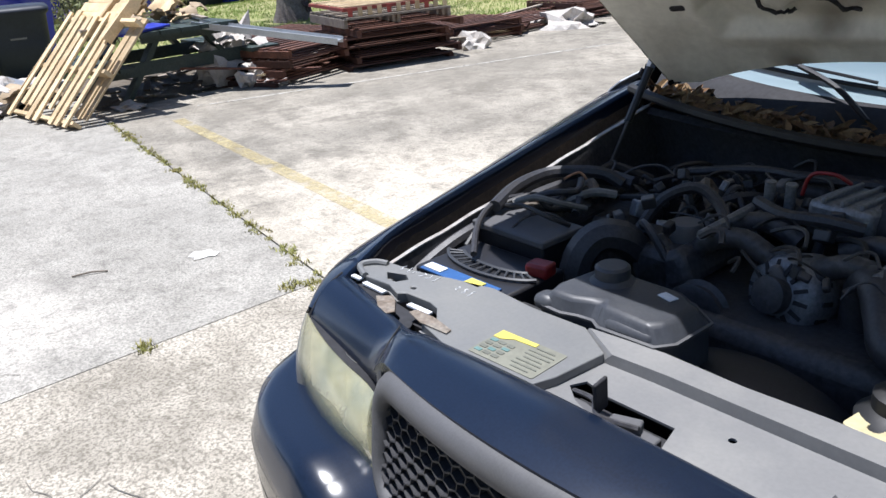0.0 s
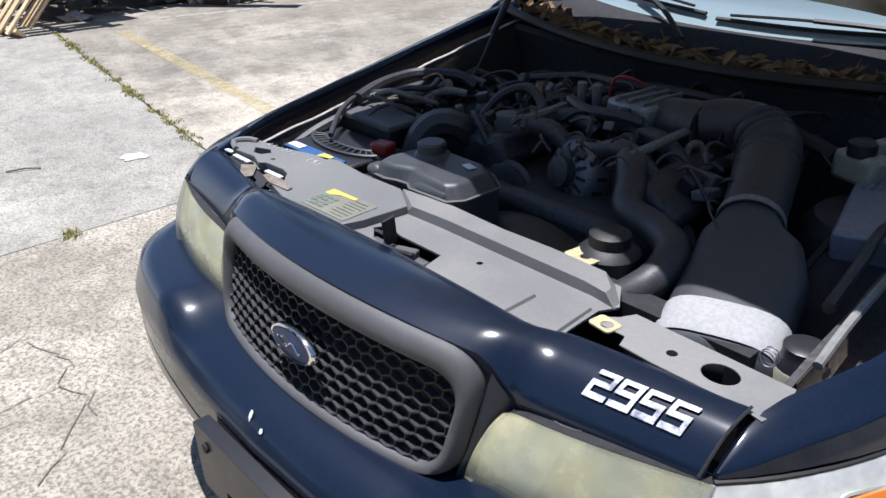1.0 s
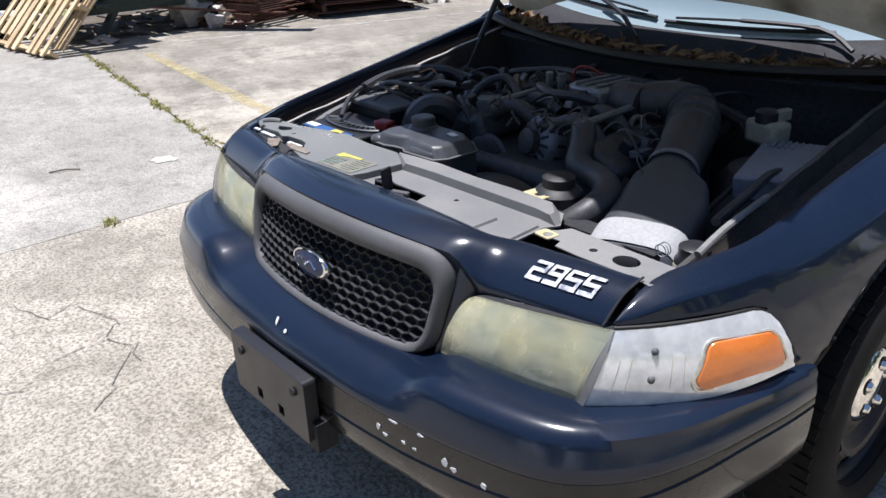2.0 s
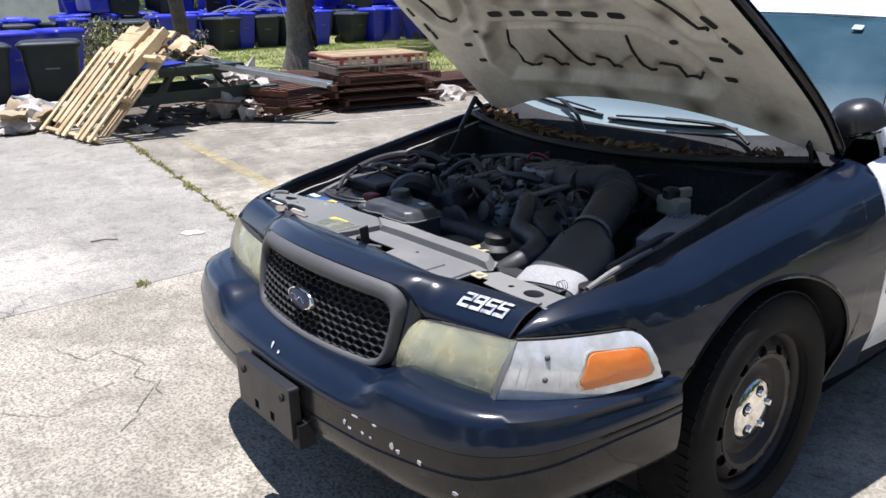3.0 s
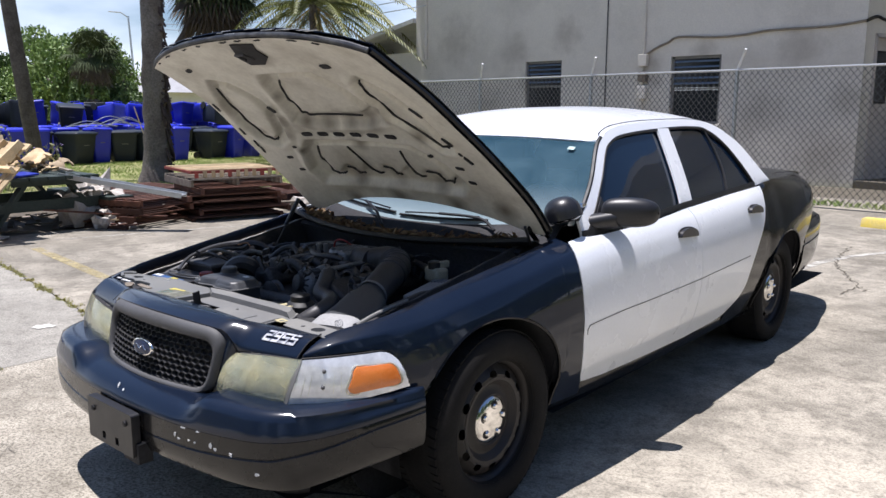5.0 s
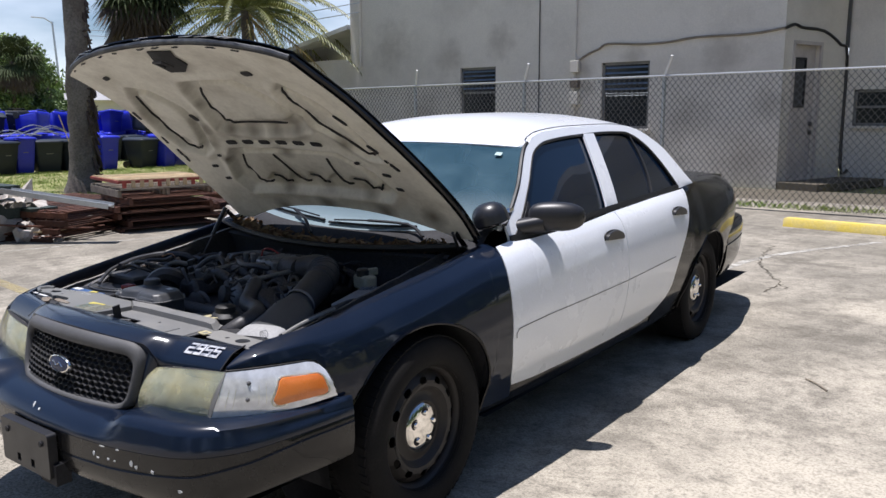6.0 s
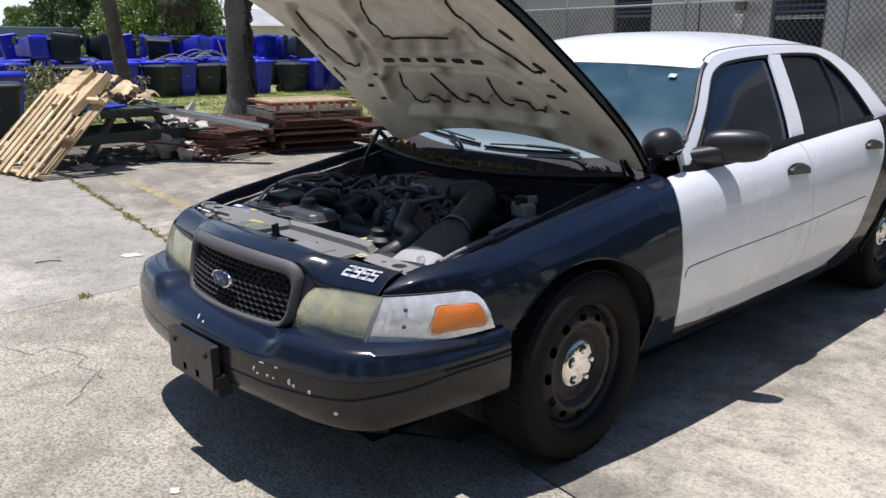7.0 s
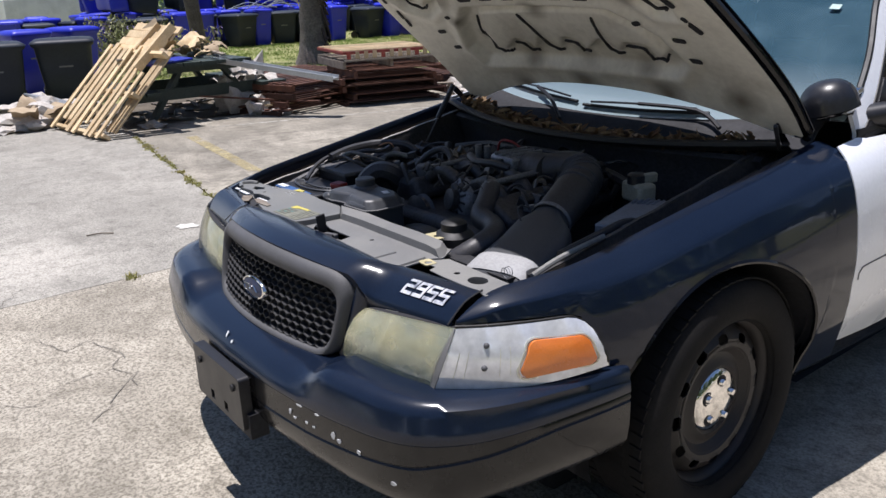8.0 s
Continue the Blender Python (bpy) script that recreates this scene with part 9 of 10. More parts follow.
for row, (x0, levels) in enumerate(((-20.2, 1), (-21.3, 1), (-24.9, 1), (-26.2, 2), (-27.6, 2), (-29.3, 2))):
    y = (2.2 if row < 3 else 5.0) + 0.3 * row
    while y < 19.5:
        colour = blue if rng.random() < (0.48 if row == 0 else 0.60) else dark_bin
        for lv in range(levels):
            if lv and (y < 5.0 or rng.random() < 0.22):
                break
            if lv == 1 and rng.random() < 0.3:
                colour = dark_bin if colour is blue else blue
            tip = rng.uniform(-22, 22)
            bx = x0 + 0.28 * (y - 9) * 0.35 + rng.uniform(-0.25, 0.25)
            if lv and y < 17.5 and rng.random() < 0.6:              # thrown on its side over the row
                copy_thing(colour, pose(bx + 0.5, y, 1.34, 86, rng.uniform(-8, 8), 90 + rng.uniform(-30, 30)))
            else:
                copy_thing(colour, pose(bx, y, -0.035 + lv * 0.70 + (0.12 if lv else 0), 0 if lv == 0 else rng.uniform(-12, 12), 0 if lv == 0 else rng.uniform(-9, 9), 90 + tip + (180 if rng.random() < 0.2 else 0)))
        y += rng.uniform(0.64, 0.80) if rng.random() > 0.14 else rng.uniform(0.9, 1.5)

for k in range(7):
    bm = bmesh.new()
    py, px = rng.uniform(8.3, 9.7), rng.uniform(-20.3, -19.7)
    a = rng.uniform(-0.5, 0.5)
    L = rng.uniform(0.5, 0.9)
    tube(bm, [(px - 0.1, py - L * math.cos(a), 1.02), (px, py, 1.05 + rng.uniform(0.05, 0.28)), (px + 0.1 * math.sin(a), py + L * math.cos(a), 1.03)], 0.013, 6, 4)
    thing("loose_pipe", bm, M["galv"], "bent pale pipe thrown on the bins", "pipe", "pipes on the bins")
for py, lean in ((9.95, -0.40),):
    bm = bmesh.new()
    beam(bm, (-19.45, py, -0.03), (-19.65, py + lean, 1.60), 0.05, 0.03)
    thing("loose_board", bm, M["bare_wood"], "long thin bare board leaning on the bins", "board", "loose boards", flat=True)

# ---- trees ----
def leaf_cloud(bm, c, r, n, size, squash=0.85):
    for _ in range(n):
        while True:
            d = Vector((rng.uniform(-1, 1), rng.uniform(-1, 1), rng.uniform(-1, 1)))
            if 0.25 < d.length < 1:
                break
        d = d.normalized() * (d.length ** 0.5)
        p = Vector(c) + Vector((d.x * r, d.y * r, d.z * r * squash))
        m = Matrix.Translation(p) @ Euler((rng.uniform(0, 6.28), rng.uniform(0, 6.28), rng.uniform(0, 6.28))).to_matrix().to_4x4()
        s = size * rng.uniform(0.6, 1.3)
        v = [bm.verts.new(m @ Vector(q)) for q in ((-s, 0, 0), (0, -s * 0.45, s * 0.1), (s, 0, 0), (0, s * 0.45, s * 0.1))]
        bm.faces.new(v)


def tree(at_, h, r, mat, clumps=34, leaves=120, size=0.16):
    root = empty("tree", at_, 0, "bushy green broadleaf tree behind the bins", "tree", "far trees")
    bm = bmesh.new()
    tube(bm, [(0, 0, 0), (0.1, 0.05, h * 0.25), (-0.05, 0.1, h * 0.5), (0.1, 0, h * 0.8)], [0.28, 0.22, 0.15, 0.06], 10, 4)
    tips = []
    for k in range(9):
        a = 2 * math.pi * k / 9 + rng.uniform(-0.3, 0.3)
        z0 = h * rng.uniform(0.18, 0.5)
        tip = (r * 0.75 * math.cos(a), r * 0.75 * math.sin(a), z0 + h * rng.uniform(0.15, 0.4))
        tips.append(tip)
        tube(bm, [(0, 0, z0), (tip[0] * 0.5, tip[1] * 0.5, z0 + (tip[2] - z0) * 0.4), tip], [0.10, 0.06, 0.02], 6, 3)
    part("trunk", bm, M["bark"], root)
    bm = bmesh.new()
    for k in range(clumps):
        a, q = rng.uniform(0, 6.28), rng.random() ** 0.5
        z = h * rng.uniform(0.16, 0.97)
        rr = r * q * (1 - 0.55 * max(0, z / h - 0.55) / 0.45)
        leaf_cloud(bm, (rr * math.cos(a), rr * math.sin(a), z), r * rng.uniform(0.18, 0.34), leaves, size)
    part("crown", bm, mat, root, flat=True)
    return root


def frond(bm, base, a, lift, L, droop, leaflets=26, w=0.035, ll=0.45):
    """A feather palm leaf: a curved rib with hanging leaflets."""
    pts = []
    for k in range(13):
        u = k / 12
        hr = L * (u * math.cos(lift) + 0.10 * u)
        z = L * (u * math.sin(lift)) - droop * L * u ** 2.2
        pts.append(Vector(base) + Vector((hr * math.cos(a), hr * math.sin(a), z)))
    tube(bm, pts, [0.028 * (1 - 0.8 * k / 12) for k in range(13)], 4)
    for k in range(leaflets):
        u = 0.12 + 0.88 * k / leaflets
        i = min(11, int(u * 12))
        p = pts[i].lerp(pts[i + 1], u * 12 - i)
        d = (pts[i + 1] - pts[i]).normalized()
        side = d.cross(Vector((0, 0, 1)))
        side = side.normalized() if side.length > 0.01 else Vector((1, 0, 0))
        for s in (1, -1):
            e = ll * (1 - 0.55 * abs(2 * u - 0.9)) * rng.uniform(0.85, 1.15)
            q = p + (side * s * 0.75 + d * 0.55 + Vector((0, 0, -0.45))).normalized() * e
            n = d * w
            v = [bm.verts.new(p - n * 0.5), bm.verts.new(p + n), bm.verts.new((p + q) / 2 + n * 0.9 + Vector((0, 0, 0.03))), bm.verts.new(q)]
            bm.faces.new((v[0], v[1], v[2], v[3]))


def palm(at_, h, r0, label, L=2.6, n=22, fan=False, boots=False, skirt=0):
    root = empty("palm_tree", at_, 0, label, "palm", "palms")
    bm = bmesh.new()
    pts, rs = [], []
    for k in range(31):
        u = k / 30
        flare = 1 + 0.55 * math.exp(-u * h / 0.35)
        pts.append((0.12 * math.sin(u * 2.0), 0.05 * u, h * u))
        rs.append(r0 * (1 - 0.28 * u) * flare * (1 + 0.03 * math.sin(k * 2.4)))
    tube(bm, pts, rs, 16)
    for v in bm.verts:
        v.co += Vector((v.co.x, v.co.y, 0)).normalized() * 0.05 * noise.noise(v.co * 4)
    part("trunk", bm, M["palm_bark"] if boots else M["bark"], root, sharp=60)
    if boots:
        bm = bmesh.new()
        for k in range(170):
            a, z = rng.uniform(0.1, 2.5), rng.uniform(0.25, min(h, 4.8))
            rr = r0 * (1.12 - 0.25 * z / h)
            p = Vector((rr * math.cos(a), rr * math.sin(a), z))
            beam(bm, p, p + Vector((0.10 * math.cos(a), 0.10 * math.sin(a), rng.uniform(-0.50, 0.12))), rng.uniform(0.04, 0.10), 0.018, (math.cos(a), math.sin(a), 0))
        tagged(part("bark_skirt", bm, M["boot"], root, flat=True), kind="stuff")
    bm = bmesh.new()
    for k in range(n):
        a = 2 * math.pi * k * 0.382 + rng.uniform(-0.15, 0.15)
        lift = radians(75 - 95 * k / n)
        frond(bm, (0.11, 0.05, h - 0.05), a, lift, L * rng.uniform(0.85, 1.1), 0.55 + 0.25 * rng.random(), 22 if fan else 30, 0.05 if fan else 0.035, 0.55 if fan else 0.5)
    part("crown", bm, M["frond"], root, flat=True)
    if skirt:
        bm = bmesh.new()
        for k in range(skirt):
            frond(bm, (0.11, 0.05, h - 0.15), rng.uniform(0, 6.28), radians(rng.uniform(-70, -25)), L * 0.8, 0.35, 22, 0.035, 0.4)
        part("dry_fronds", bm, M["dry_frond"], root, flat=True)
    return root


palm((-13.14, 6.54, -0.04), 7.2, 0.255, "tall palm with a rough grey trunk on the grass", 2.6, 22, True, True)
def fan_palm(at_, h, r0, r, label, leaves=95, lean=(0.0, 0.0)):
    """A cabbage palm: a dense ball of stiff fan leaves over a hanging dead skirt."""
    root = empty("palm_tree", at_, 0, label, "palm", "palms")
    bm = bmesh.new()
    tube(bm, [(0.04 * math.sin(k) + lean[0] * max(0.0, k / 10 - 0.45) / 0.55, 0.03 * math.cos(k * 1.7) + lean[1] * max(0.0, k / 10 - 0.45) / 0.55, h * k / 10) for k in range(11)], [r0 * (1 + 0.08 * (k % 2)) for k in range(11)], 14)
    part("trunk", bm, M["dead_fan"], root, sharp=60)
    for name, count, lo, hi, mat in (("crown", leaves, -35, 85, "fan_leaf"), ("dry_fronds", leaves // 3, -85, -30, "dead_fan")):
        bm = bmesh.new()
        for _ in range(count):
            a, e = rng.uniform(0, 6.28), radians(rng.uniform(lo, hi))
            d = Vector((math.cos(e) * math.cos(a), math.cos(e) * math.sin(a), math.sin(e)))
            hub = Vector((*lean, h)) + d * r * rng.uniform(0.35, 0.6)
            tube(bm, [(*lean, h - 0.1), tuple(hub)], 0.012, 4)
            s1 = d.cross(Vector((0, 0, 1))).normalized()
            s2 = s1.cross(d)
            s2 = (s2 * math.cos(0.4) + s1 * rng.uniform(-0.5, 0.5)).normalized()
            for k in range(17):
                b_ = radians(-105 + 210 * k / 16)
                v = d * math.cos(b_) + s1 * math.sin(b_)
                L = r * rng.uniform(0.42, 0.58)
                p, q = hub, hub + v * L + s2 * 0.06 - Vector((0, 0, 0.30 * L * (1 + abs(math.sin(b_)))))
                m_ = hub + v * L * 0.6 + s2 * 0.03 - Vector((0, 0, 0.05 * L))
                n_ = v.cross(s2).normalized() * 0.028
                vs = [bm.verts.new(x) for x in (p, m_ - n_, q, m_ + n_)]
                bm.faces.new(vs)
        part(name, bm, M[mat], root, flat=True)
    return root


fan_palm((-16.70, 8.65, -0.04), 4.75, 0.15, 1.45, "dark sabal palm with a shaggy dead skirt", 130, (0.66, 1.40))
palm((-15.6, 12.9, -0.04), 4.6, 0.16, "coconut palm with drooping yellowing fronds", 3.3, 36, False, False, 5)
palm((-17.2, 14.4, -0.04), 4.8, 0.16, "coconut palm beside the stucco building", 3.0, 32, False, False, 3)
for at_, h, r, mat in (((-43, 18, 0), 7.2, 3.6, "leaf"), ((-41.5, 19.3, 0), 6.0, 2.4, "leaf"), ((-49, 15.5, 0), 6.2, 3.0, "leaf_dark"), ((-50, 22, 0), 7.0, 3.5, "leaf"), ((-62, 11.0, 0), 4.4, 2.4, "leaf_dark"), ((-70, 2.5, 0), 4.6, 3.2, "leaf"),
                       ((-75, -4, 0), 5.0, 3.6, "leaf_dark"), ((-38.5, 18.0, 0), 4.8, 1.9, "leaf_dark"), ((-66, 17.8, 0), 5.2, 2.5, "leaf"), ((-52, 17.5, 0), 6.0, 3.5, "leaf_dark")):
    tree(at_, h * 0.80, r * 0.95, M[mat], 64, 230, 0.125)
# unseen trees added round the open side to darken the car's reflections
screen = tree((17, -6, 0), 7.5, 4.2, M["leaf_dark"], 40, 110, 0.34)
tagged(screen, "unseen broadleaf tree added to darken the car's reflections")
for k, (tx, ty) in enumerate(((16, 1), (18, 8), (17, 15), (16, 22), (13, -13), (6, -17), (-2, -19), (-10, -18), (-18, -19), (-27, -17))):
    copy_thing(screen, pose(tx, ty, 0, 0, 0, 47 * k))
fan_palm((-37.5, 16.9, 0), 4.3, 0.15, 1.6, "small fan palm among the trees", 80)
# shrub with purple flowers
shrub = empty("flowering_shrub", (-13.8, 3.30, -0.04), 0, "loose grey-green shrub with small purple flowers", "shrub")
bm = bmesh.new()
stems = []
for k in range(34):
    a, h = rng.uniform(0, 6.28), rng.uniform(0.5, 1.2)
    b = (rng.uniform(-0.5, 0.5), rng.uniform(-0.9, 0.9), 0)
    tip = (b[0] + 0.35 * math.cos(a), b[1] + 0.45 * math.sin(a), h)
    stems.append(tip)
    tube(bm, [b, ((b[0] + tip[0]) / 2, (b[1] + tip[1]) / 2, h * 0.6), tip], [0.012, 0.008, 0.004], 4, 2)
part("stem", bm, M["grey_wood"], shrub)
bm = bmesh.new()
for t_ in stems:
    for q in (0.35, 0.6, 0.85):
        leaf_cloud(bm, (t_[0] * q, t_[1] * (0.5 + q / 2), t_[2] * q + 0.05), 0.20, 34, 0.045)
part("foliage", bm, M["shrub"], shrub, flat=True)
bm = bmesh.new()
for t_ in stems[::2]:
    leaf_cloud(bm, t_, 0.12, 14, 0.03)
part("blossom", bm, M["flower"], shrub, flat=True)

# pole in the grass
bm = bmesh.new()
tube(bm, [(-14.95, 4.85, -0.05), (-15.10, 4.63, 3.0), (-15.35, 4.25, 9.0)], [0.155, 0.145, 0.12], 16)
thing("utility_pole", bm, M["bark"], "leaning grey utility pole behind the rubble", "pole")
bm = bmesh.new()
tube(bm, [(-54.6, 28.4, -0.05), (-54.9, 28.2, 8.5)], [0.10, 0.07], 8)
street = thing("street_lamp", bm, M["galv"], "thin grey street lamp far off", "street lamp")
bm = bmesh.new()
tube(bm, [(-54.9, 28.2, 8.4), (-55.2, 27.8, 8.75), (-55.7, 27.1, 8.8)], 0.05, 6)
part("lamp_arm", bm, M["galv"], street)
for k, (z0, z1) in enumerate(((4.55, 4.35), (4.75, 4.6))):
    bm = bmesh.new()
    tube(bm, [(-26 + 4.5 * i, 14.0 + 0.15 * i, z0 + (z1 - z0) * i / 3 - (0.25 if i in (1, 2) else 0)) for i in range(4)], 0.012, 5, 4)
    thing("overhead_cable", bm, M["galv"], "overhead cable running to the building", "cable", "overhead cables")

# far side: container, white sheds
bm = bmesh.new()
box(bm, (-47.0, 12.4, 1.22), (2.5, 5.0, 2.48), (0, 0, 14))
thing("container", bm, M["trailer"], "grey-blue storage container far behind the bins", "container", bevel=0.03)
bm = bmesh.new()
box(bm, (-33.5, 5.6, 0.78), (1.6, 3.2, 1.56), (0, 0, 10))
thing("container", bm, M["pale"], "low white skip beside the bins", "skip", bevel=0.03)


def house(name, at_, turn, w, d, h, label):
    root = empty(name, at_, turn, label, "house")
    bm = bmesh.new()
    box(bm, (0, 0, h / 2), (w, d, h))
    part("wall", bm, M["wall"], root)
    bm = bmesh.new()
    vs = [bm.verts.new(p) for p in ((-w / 2 - 0.4, -d / 2 - 0.4, h), (w / 2 + 0.4, -d / 2 - 0.4, h), (w / 2 + 0.4, d / 2 + 0.4, h), (-w / 2 - 0.4, d / 2 + 0.4, h), (-w / 2 + 1, 0, h + 1.2), (w / 2 - 1, 0, h + 1.2))]
    for f in ((0, 1, 5, 4), (1, 2, 5), (2, 3, 4, 5), (3, 0, 4), (3, 2, 1, 0)):
        bm.faces.new([vs[i] for i in f])
    part("roof", bm, M["house_roof"], root, flat=True)
    for k in range(3):
        bm = bmesh.new()
        box(bm, (-w / 2 + w * (k + 0.5) / 3, -d / 2 - 0.02, h * 0.55), (1.0, 0.06, 1.0))
        part("window", bm, M["sash"], root)
    return root


house("house", (-47.4, 27.2, 0), 62, 9, 6, 2.7, "low pale house with a white roof behind the trees")
house("house", (-70, 8, 0), 90, 14, 7, 3.2, "far low white building behind the trees")

# ---- stucco building behind the fence ----
WALL_Y = 14.7


def wall_with_openings(name, x0, x1, z1, y, openings, label, thick=0.22):
    bm = bmesh.new()
    outline = [(x0, -0.05), (x1, -0.05), (x1, z1), (x0, z1)]
    holes = [[(a, b), (c, b), (c, d), (a, d)] for a, b, c, d in openings]
    plate(bm, outline, thick, Matrix.Translation((0, y + thick, 0)) @ pose(0, 0, 0, 90, 0, 0), holes)
    return thing(name, bm, M["wall"], label, "wall", kind="structure", flat=True)


M["door_paint"] = surface("grubby pale door paint", (0.55, 0.50, 0.47), 0.6, 0, 0.06, 3, 45, 0.1, 0.002, 0, (0.42, 0.38, 0.36), 0.7)
W1, W2 = (-9.30, 1.42, -8.22, 2.72), (-5.36, 1.20, -4.22, 2.68)
stained(M["wall"], [((x, WALL_Y, z), r) for x, z, r in ((-9.6, 3.0, 0.55), (-9.2, 2.2, 0.4), (-10.6, 1.6, 0.7), (-8.1, 3.3, 0.5), (-5.75, 2.55, 0.30), (-5.7, 2.1, 0.22), (-4.6, 2.75, 0.35), (-3.4, 1.5, 0.6), (-2.6, 2.7, 0.5),
                                                       (-2.2, 0.5, 0.8), (-6.9, 1.0, 0.6), (-11.6, 3.4, 0.8), (-4.0, 0.6, 0.7), (-8.8, 0.6, 0.9), (-1.7, 1.7, 0.4))], (0.33, 0.295, 0.25), 0.5)
wall_with_openings("wall_north", -13.1, -1.45, 6.4, WALL_Y, [W1, W2], "dingy cream stucco wall with two sash windows")
# the wall turns back at a slant, with a doorway up a low step
TURN = Matrix.Translation((-1.47, 14.72, 0)) @ pose(0, 0, 0, 0, 0, 70.31)
bm = bmesh.new()
plate(bm, [(0, -0.05), (2.315, -0.05), (2.315, 6.4), (0, 6.4)], 0.22, TURN @ Matrix.Translation((0, 0.22, 0)) @ pose(0, 0, 0, 90, 0, 0), [[(0.38, 0.15), (1.30, 0.15), (1.30, 2.90), (0.38, 2.90)]])
thing("wall_east", bm, M["wall"], "cream stucco return wall with a doorway", "wall", kind="structure", flat=True)
wall_with_openings("wall_back", -0.66, 9.0, 6.4, 16.9, [(-0.50, 1.25, 0.25, 2.02)], "shaded cream stucco wall with a small window")
bm = bmesh.new()
box(bm, (0, 0, 0), (2.5, 0.9, 0.16))
bm.transform(TURN @ Matrix.Translation((1.25, -0.46, 0.065)))
thing("step", bm, M["crack"], "low dark concrete step at the doorway", "step", kind="structure", bevel=0.01)
bm = bmesh.new()
box(bm, (-13.0, 18.0, 3.17), (0.22, 6.4, 6.4))
thing("wall_west", bm, M["wall"], "cream stucco end wall", "wall", kind="structure")
bm = bmesh.new()
box(bm, (-2.0, 18.0, 6.5), (22.6, 7.2, 0.25))
thing("roof_slab", bm, M["wall"], "flat roof of the stucco building", "roof", kind="structure")
# lower wing with an eave at the left
bm = bmesh.new()
box(bm, (-15.4, 16.2, 1.55), (4.4, 2.6, 3.2))
wing = thing("side_wing", bm, M["wall"], "low side wing with a sloping roof", "building wing")
bm = bmesh.new()
vs = [bm.verts.new(p) for p in ((-18.0, 14.6, 2.95), (-13.12, 14.6, 3.95), (-13.12, 17.8, 3.95), (-18.0, 17.8, 2.95), (-18.0, 14.6, 3.07), (-13.12, 14.6, 4.07), (-13.12, 17.8, 4.12), (-18.0, 17.8, 3.12))]
for f in ((0, 1, 2, 3), (7, 6, 5, 4), (0, 4, 5, 1), (1, 5, 6, 2), (2, 6, 7, 3), (3, 7, 4, 0)):
    bm.faces.new([vs[i] for i in f])
part("roof", bm, M["pale"], wing, "weathered eave")


def sash(name, o, y, label, louvre):
    a, b, c, d = o
    root = empty(name, ((a + c) / 2, y, b), 0, label, "window", kind="structure")
    w, h = c - a, d - b
    bm = bmesh.new()
    for cx, cz, sx, sz in ((-w / 2 + 0.03, h / 2, 0.06, h), (w / 2 - 0.03, h / 2, 0.06, h), (0, 0.03, w, 0.06), (0, h - 0.03, w, 0.06), (0, h * 0.52, w, 0.05)):
        box(bm, (cx, 0.09, cz), (sx, 0.06, sz))
    part("window_frame", bm, M["grey_plastic"], root, bevel=0.004)
    bm = bmesh.new()
    box(bm, (0, -0.03, -0.03), (w + 0.12, 0.12, 0.06))
    part("window_sill", bm, M["wall"], root, bevel=0.006)
    for z0, z1 in ((0.06, h * 0.5), (h * 0.54, h - 0.06)):
        bm = bmesh.new()
        box(bm, (0, 0.11, (z0 + z1) / 2), (w - 0.12, 0.01, z1 - z0))
        part("pane", bm, M["sash"], root, flat=True)
    if louvre:
        for k in range(5):
            bm = bmesh.new()
            box(bm, (0, 0.06, h * 0.56 + (h * 0.40) * (k + 0.5) / 5), (w - 0.12, 0.06, 0.010), (35, 0, 0))
            part("louvre", bm, M["trailer"], root, flat=True)
    return root


sash("window_1", W1, WALL_Y, "dusty louvred sash window", True)
sash("window_2", W2, WALL_Y, "dusty louvred sash window with a blue blind", True)
bm = bmesh.new()
box(bm, (-4.75, WALL_Y + 0.14, 1.62), (0.9, 0.02, 0.55))
thing("blind", bm, M["blue_sheet"], "blue blind behind the window glass", "blind")
sash("window_3", (-0.50, 1.25, 0.25, 2.02), 16.9, "dusty sash window in the shaded wall", False)
bm = bmesh.new()
box(bm, (0.84, 0.13, 1.525), (0.915, 0.06, 2.745))
bm.transform(TURN)
door = thing("door_1", bm, M["door_paint"], "pale flush door with a narrow glass light", "door", kind="structure", bevel=0.006)
bm = bmesh.new()
box(bm, (0.70, 0.095, 2.14), (0.46, 0.012, 0.94))
bm.transform(TURN)
light = part("door_light", bm, M["sash"], door, "dark dusty glass light")
bm = bmesh.new()
for cx, cz, sx, sz in ((0.46, 2.14, 0.035, 1.0), (0.94, 2.14, 0.035, 1.0), (0.70, 1.65, 0.51, 0.035), (0.70, 2.63, 0.51, 0.035)):
    box(bm, (cx, 0.088, cz), (sx, 0.03, sz))
bm.transform(TURN)
part("light_frame", bm, M["trim"], light)
bm = bmesh.new()
for cx, cz, sx, sz in ((0.36, 1.54, 0.07, 2.80), (1.32, 1.54, 0.07, 2.80), (0.84, 2.93, 1.03, 0.07)):
    box(bm, (cx, -0.006, cz), (sx, 0.04, sz))
bm.transform(TURN)
part("door_frame", bm, M["door_paint"], door)
for z in (1.30, 1.12):
    bm = bmesh.new()
    box(bm, (1.22, 0.08, z), (0.06, 0.06, 0.09))
    bm.transform(TURN)
    part("door_handle", bm, M["plastic"], door)
# pipes and cables on the wall
def run(name, pts, r, mat, label, category="pipe", seg=6, smooth=0):
    bm = bmesh.new()
    tube(bm, pts, r, seg, smooth)
    return thing(name, bm, M[mat], label, category)


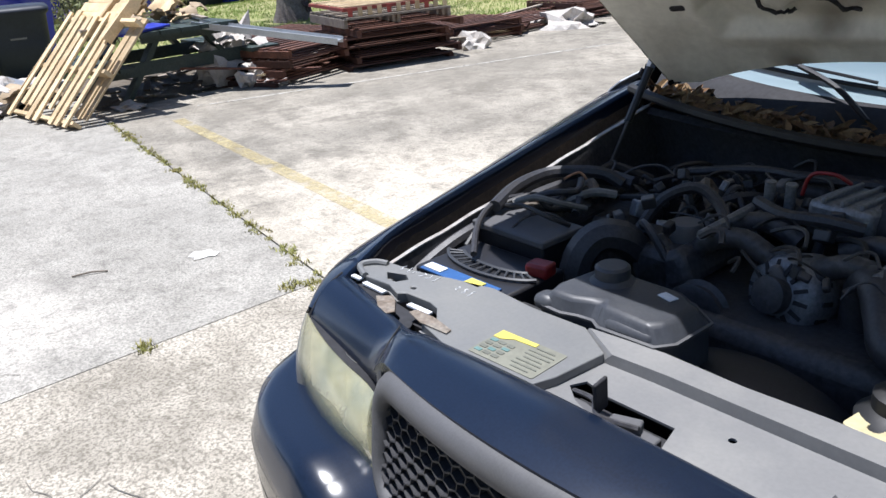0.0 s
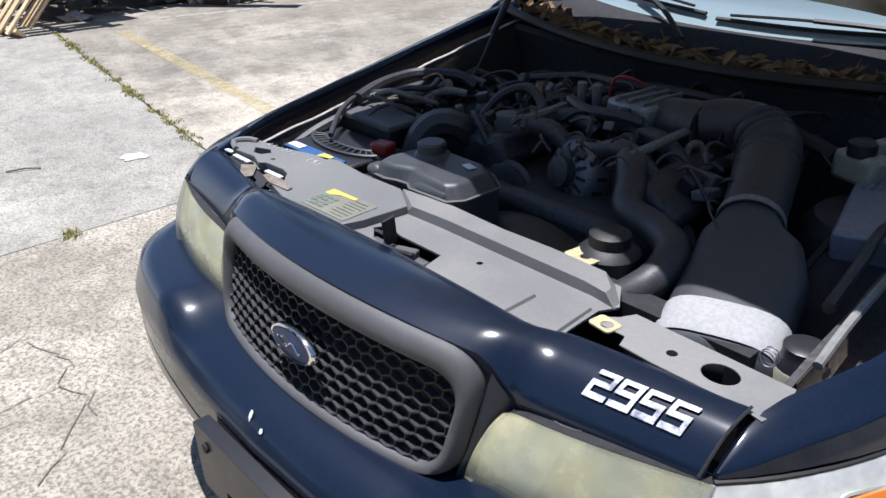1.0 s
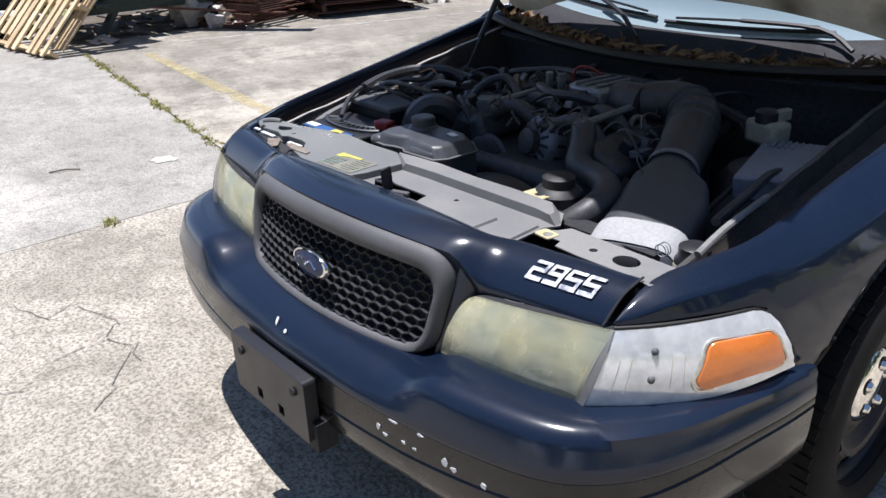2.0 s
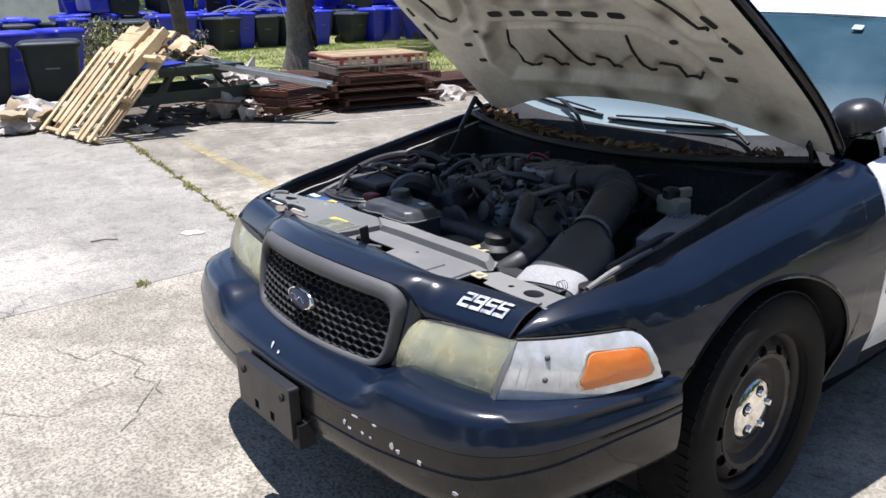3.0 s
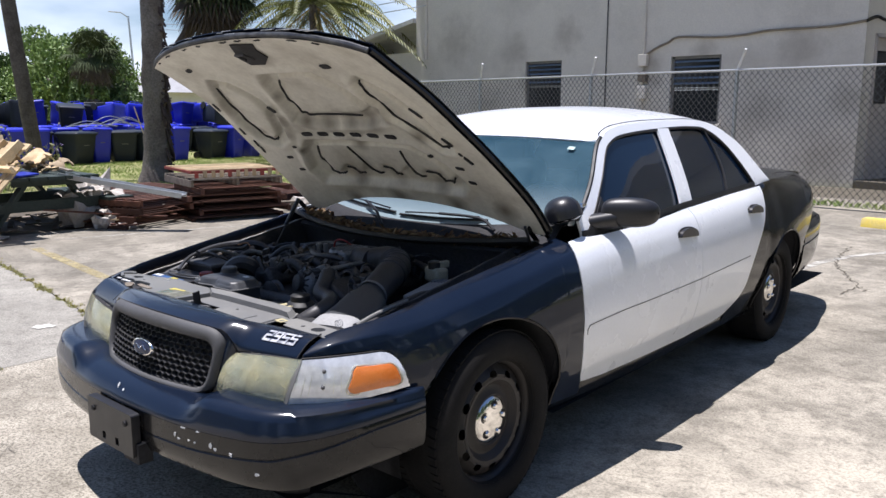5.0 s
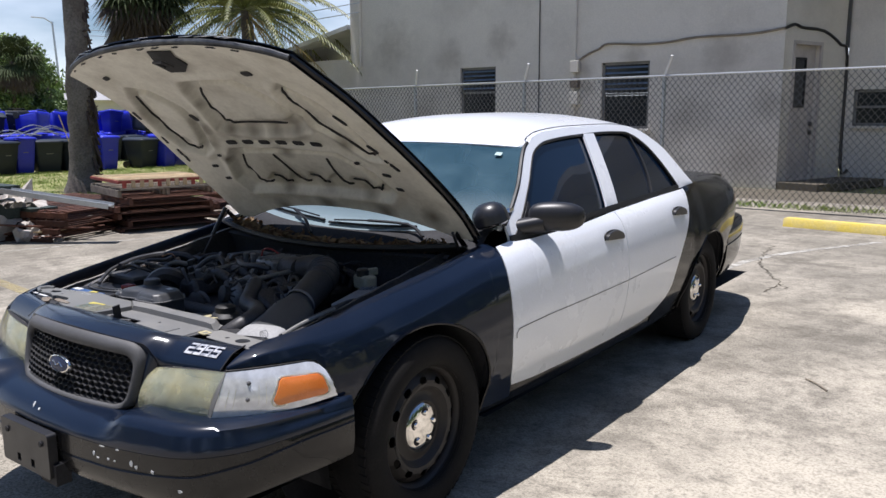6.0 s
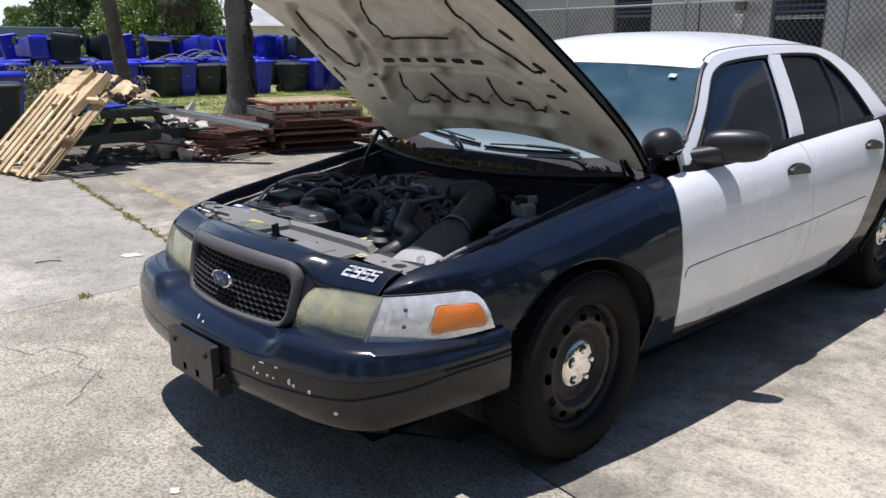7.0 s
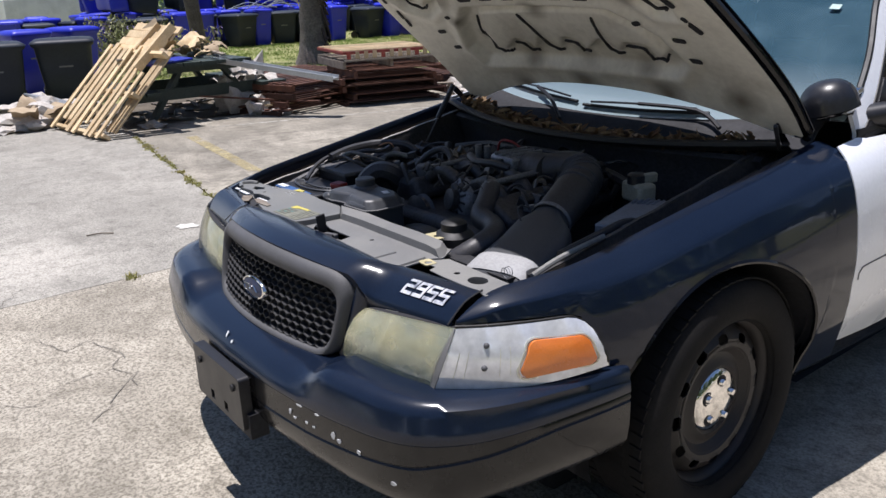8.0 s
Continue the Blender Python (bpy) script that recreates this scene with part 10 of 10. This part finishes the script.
run("wall_cable", [(-6.98, WALL_Y - 0.02, 0.0), (-6.98, WALL_Y - 0.02, 6.2)], 0.012, "trim", "thin dark cable down the stucco wall", "cable")
run("wall_pipe", [(-6.02, WALL_Y - 0.04, 0.0), (-6.02, WALL_Y - 0.04, 6.2)], 0.028, "wall", "painted conduit up the stucco wall")
run("wall_cable", [(x, WALL_Y - 0.03, z) for x, z in ((-6.0, 2.72), (-5.7, 2.89), (-5.43, 2.99), (-5.2, 3.09), (-4.4, 3.04), (-3.77, 3.05), (-3.2, 3.11), (-2.1, 3.11), (-1.45, 3.18))], 0.025, "grey_wood", "sagging bundle of cables along the wall", "cable", 6, 4)
run("wall_cable", [(-1.45, 14.66, 3.17), (-1.35, 15.0, 3.27), (-1.26, 15.27, 3.22), (-1.0, 16.0, 3.2), (-0.78, 16.62, 2.95), (-0.68, 16.86, 2.7), (-0.66, 16.86, 0.4), (-0.50, 16.86, 0.3)], 0.032, "trim", "dark cables down the shaded wall", "cable", 6, 3)
run("wall_pipe", [(-0.69, 16.84, 2.9), (-0.69, 16.84, 6.2)], 0.045, "surround", "dark drain pipe on the shaded wall")
for z, h in ((2.62, 0.26), (2.25, 0.22), (1.9, 0.3)):
    bm = bmesh.new()
    box(bm, (-5.98, WALL_Y - 0.10, z), (0.20, 0.14, h))
    thing("meter_box", bm, M["wall"] if z != 2.25 else M["rust"], "small electrical box on the stucco wall", "meter box", "meter boxes", bevel=0.008)
run("wall_pipe", [(-12.7, WALL_Y - 0.04, 2.9), (-12.7, WALL_Y - 0.04, 6.2)], 0.05, "wall", "short painted down pipe")
bm = bmesh.new()
box(bm, (-2, 12.9, -0.012), (24, 3.4, 0.02))
thing("path", bm, M["crack"], "dark strip of ground between fence and wall", "path", kind="structure")

# ---- chain-link fence ----
def fence_y(x):
    return 10.62 - 0.07 * x


fence = empty("chain_link_fence", (0, 0, 0), 0, "galvanised chain-link fence with angled top arms", "fence", kind="")
RAIL_Z = 2.13
bm = bmesh.new()
tube(bm, [(x, fence_y(x), RAIL_Z) for x in (-16, -8, 0, 9)], 0.018, 8)
part("top_rail", bm, M["galv"], fence, "bright galvanised rail")
for x in (-14.0, -11.0, -8.02, -5.22, -2.40, 1.6, 4.6, 7.6):
    bm = bmesh.new()
    tube(bm, [(x, fence_y(x) + 0.03, -0.05), (x, fence_y(x) + 0.03, RAIL_Z + 0.02)], 0.034, 10)
    post = part("post", bm, M["galv"], fence)
    bm = bmesh.new()
    tube(bm, [(x, fence_y(x) + 0.03, RAIL_Z), (x + 0.17, fence_y(x) - 0.12, RAIL_Z + 0.32)], 0.021, 8)
    part("barb_arm", bm, M["pale"], post)
bm = bmesh.new()
DIA = 0.098
n_w = int(25 / DIA)
for k in range(-28, n_w):
    for sg in (1, -1):
        x0 = -16 + k * DIA
        x1 = x0 + (RAIL_Z - 0.05) * 0.84
        a, b = (x0, x1) if sg > 0 else (x1, x0)
        za, zb = 0.04, RAIL_Z
        if max(a, b) < -16 or min(a, b) > 9:
            continue
        beam(bm, (a, fence_y(a) + 0.006 * sg, za), (b, fence_y(b) + 0.006 * sg, zb), 0.0066, 0.0066)
tagged(part("wire_mesh", bm, M["mesh"], fence, flat=True), "diamond wire mesh", kind="stuff")

# ---- yellow wheel stop ----
stop = empty("wheel_stop", (1.02, 8.86, 0.0), -9, "yellow painted concrete wheel stop with worn lettering", "wheel stop")
bm = bmesh.new()
rows = []
for x in (-0.98, -0.96, 0.96, 0.98):
    k = 0.9 if abs(x) > 0.97 else 1.0
    rows.append([(x, y * k, z * k) for y, z in ((-0.10, 0.0), (-0.085, 0.09), (-0.065, 0.115), (0.065, 0.115), (0.085, 0.09), (0.10, 0.0))])
g = sheet(bm, rows)
bm.faces.new(g[0])
bm.faces.new(g[-1][::-1])
part("kerb_block", bm, M["yellow_paint"], stop)
lettering("kerb_words", "SEC'Y.", 0.15, Matrix.Translation((0.35, -0.086, 0.048)) @ pose(0, 0, 0, 80, 0, 0) @ Matrix.Diagonal((1.5, 0.62, 1, 1)), M["grey_wood"], stop, 0.002, label="worn stencilled word")
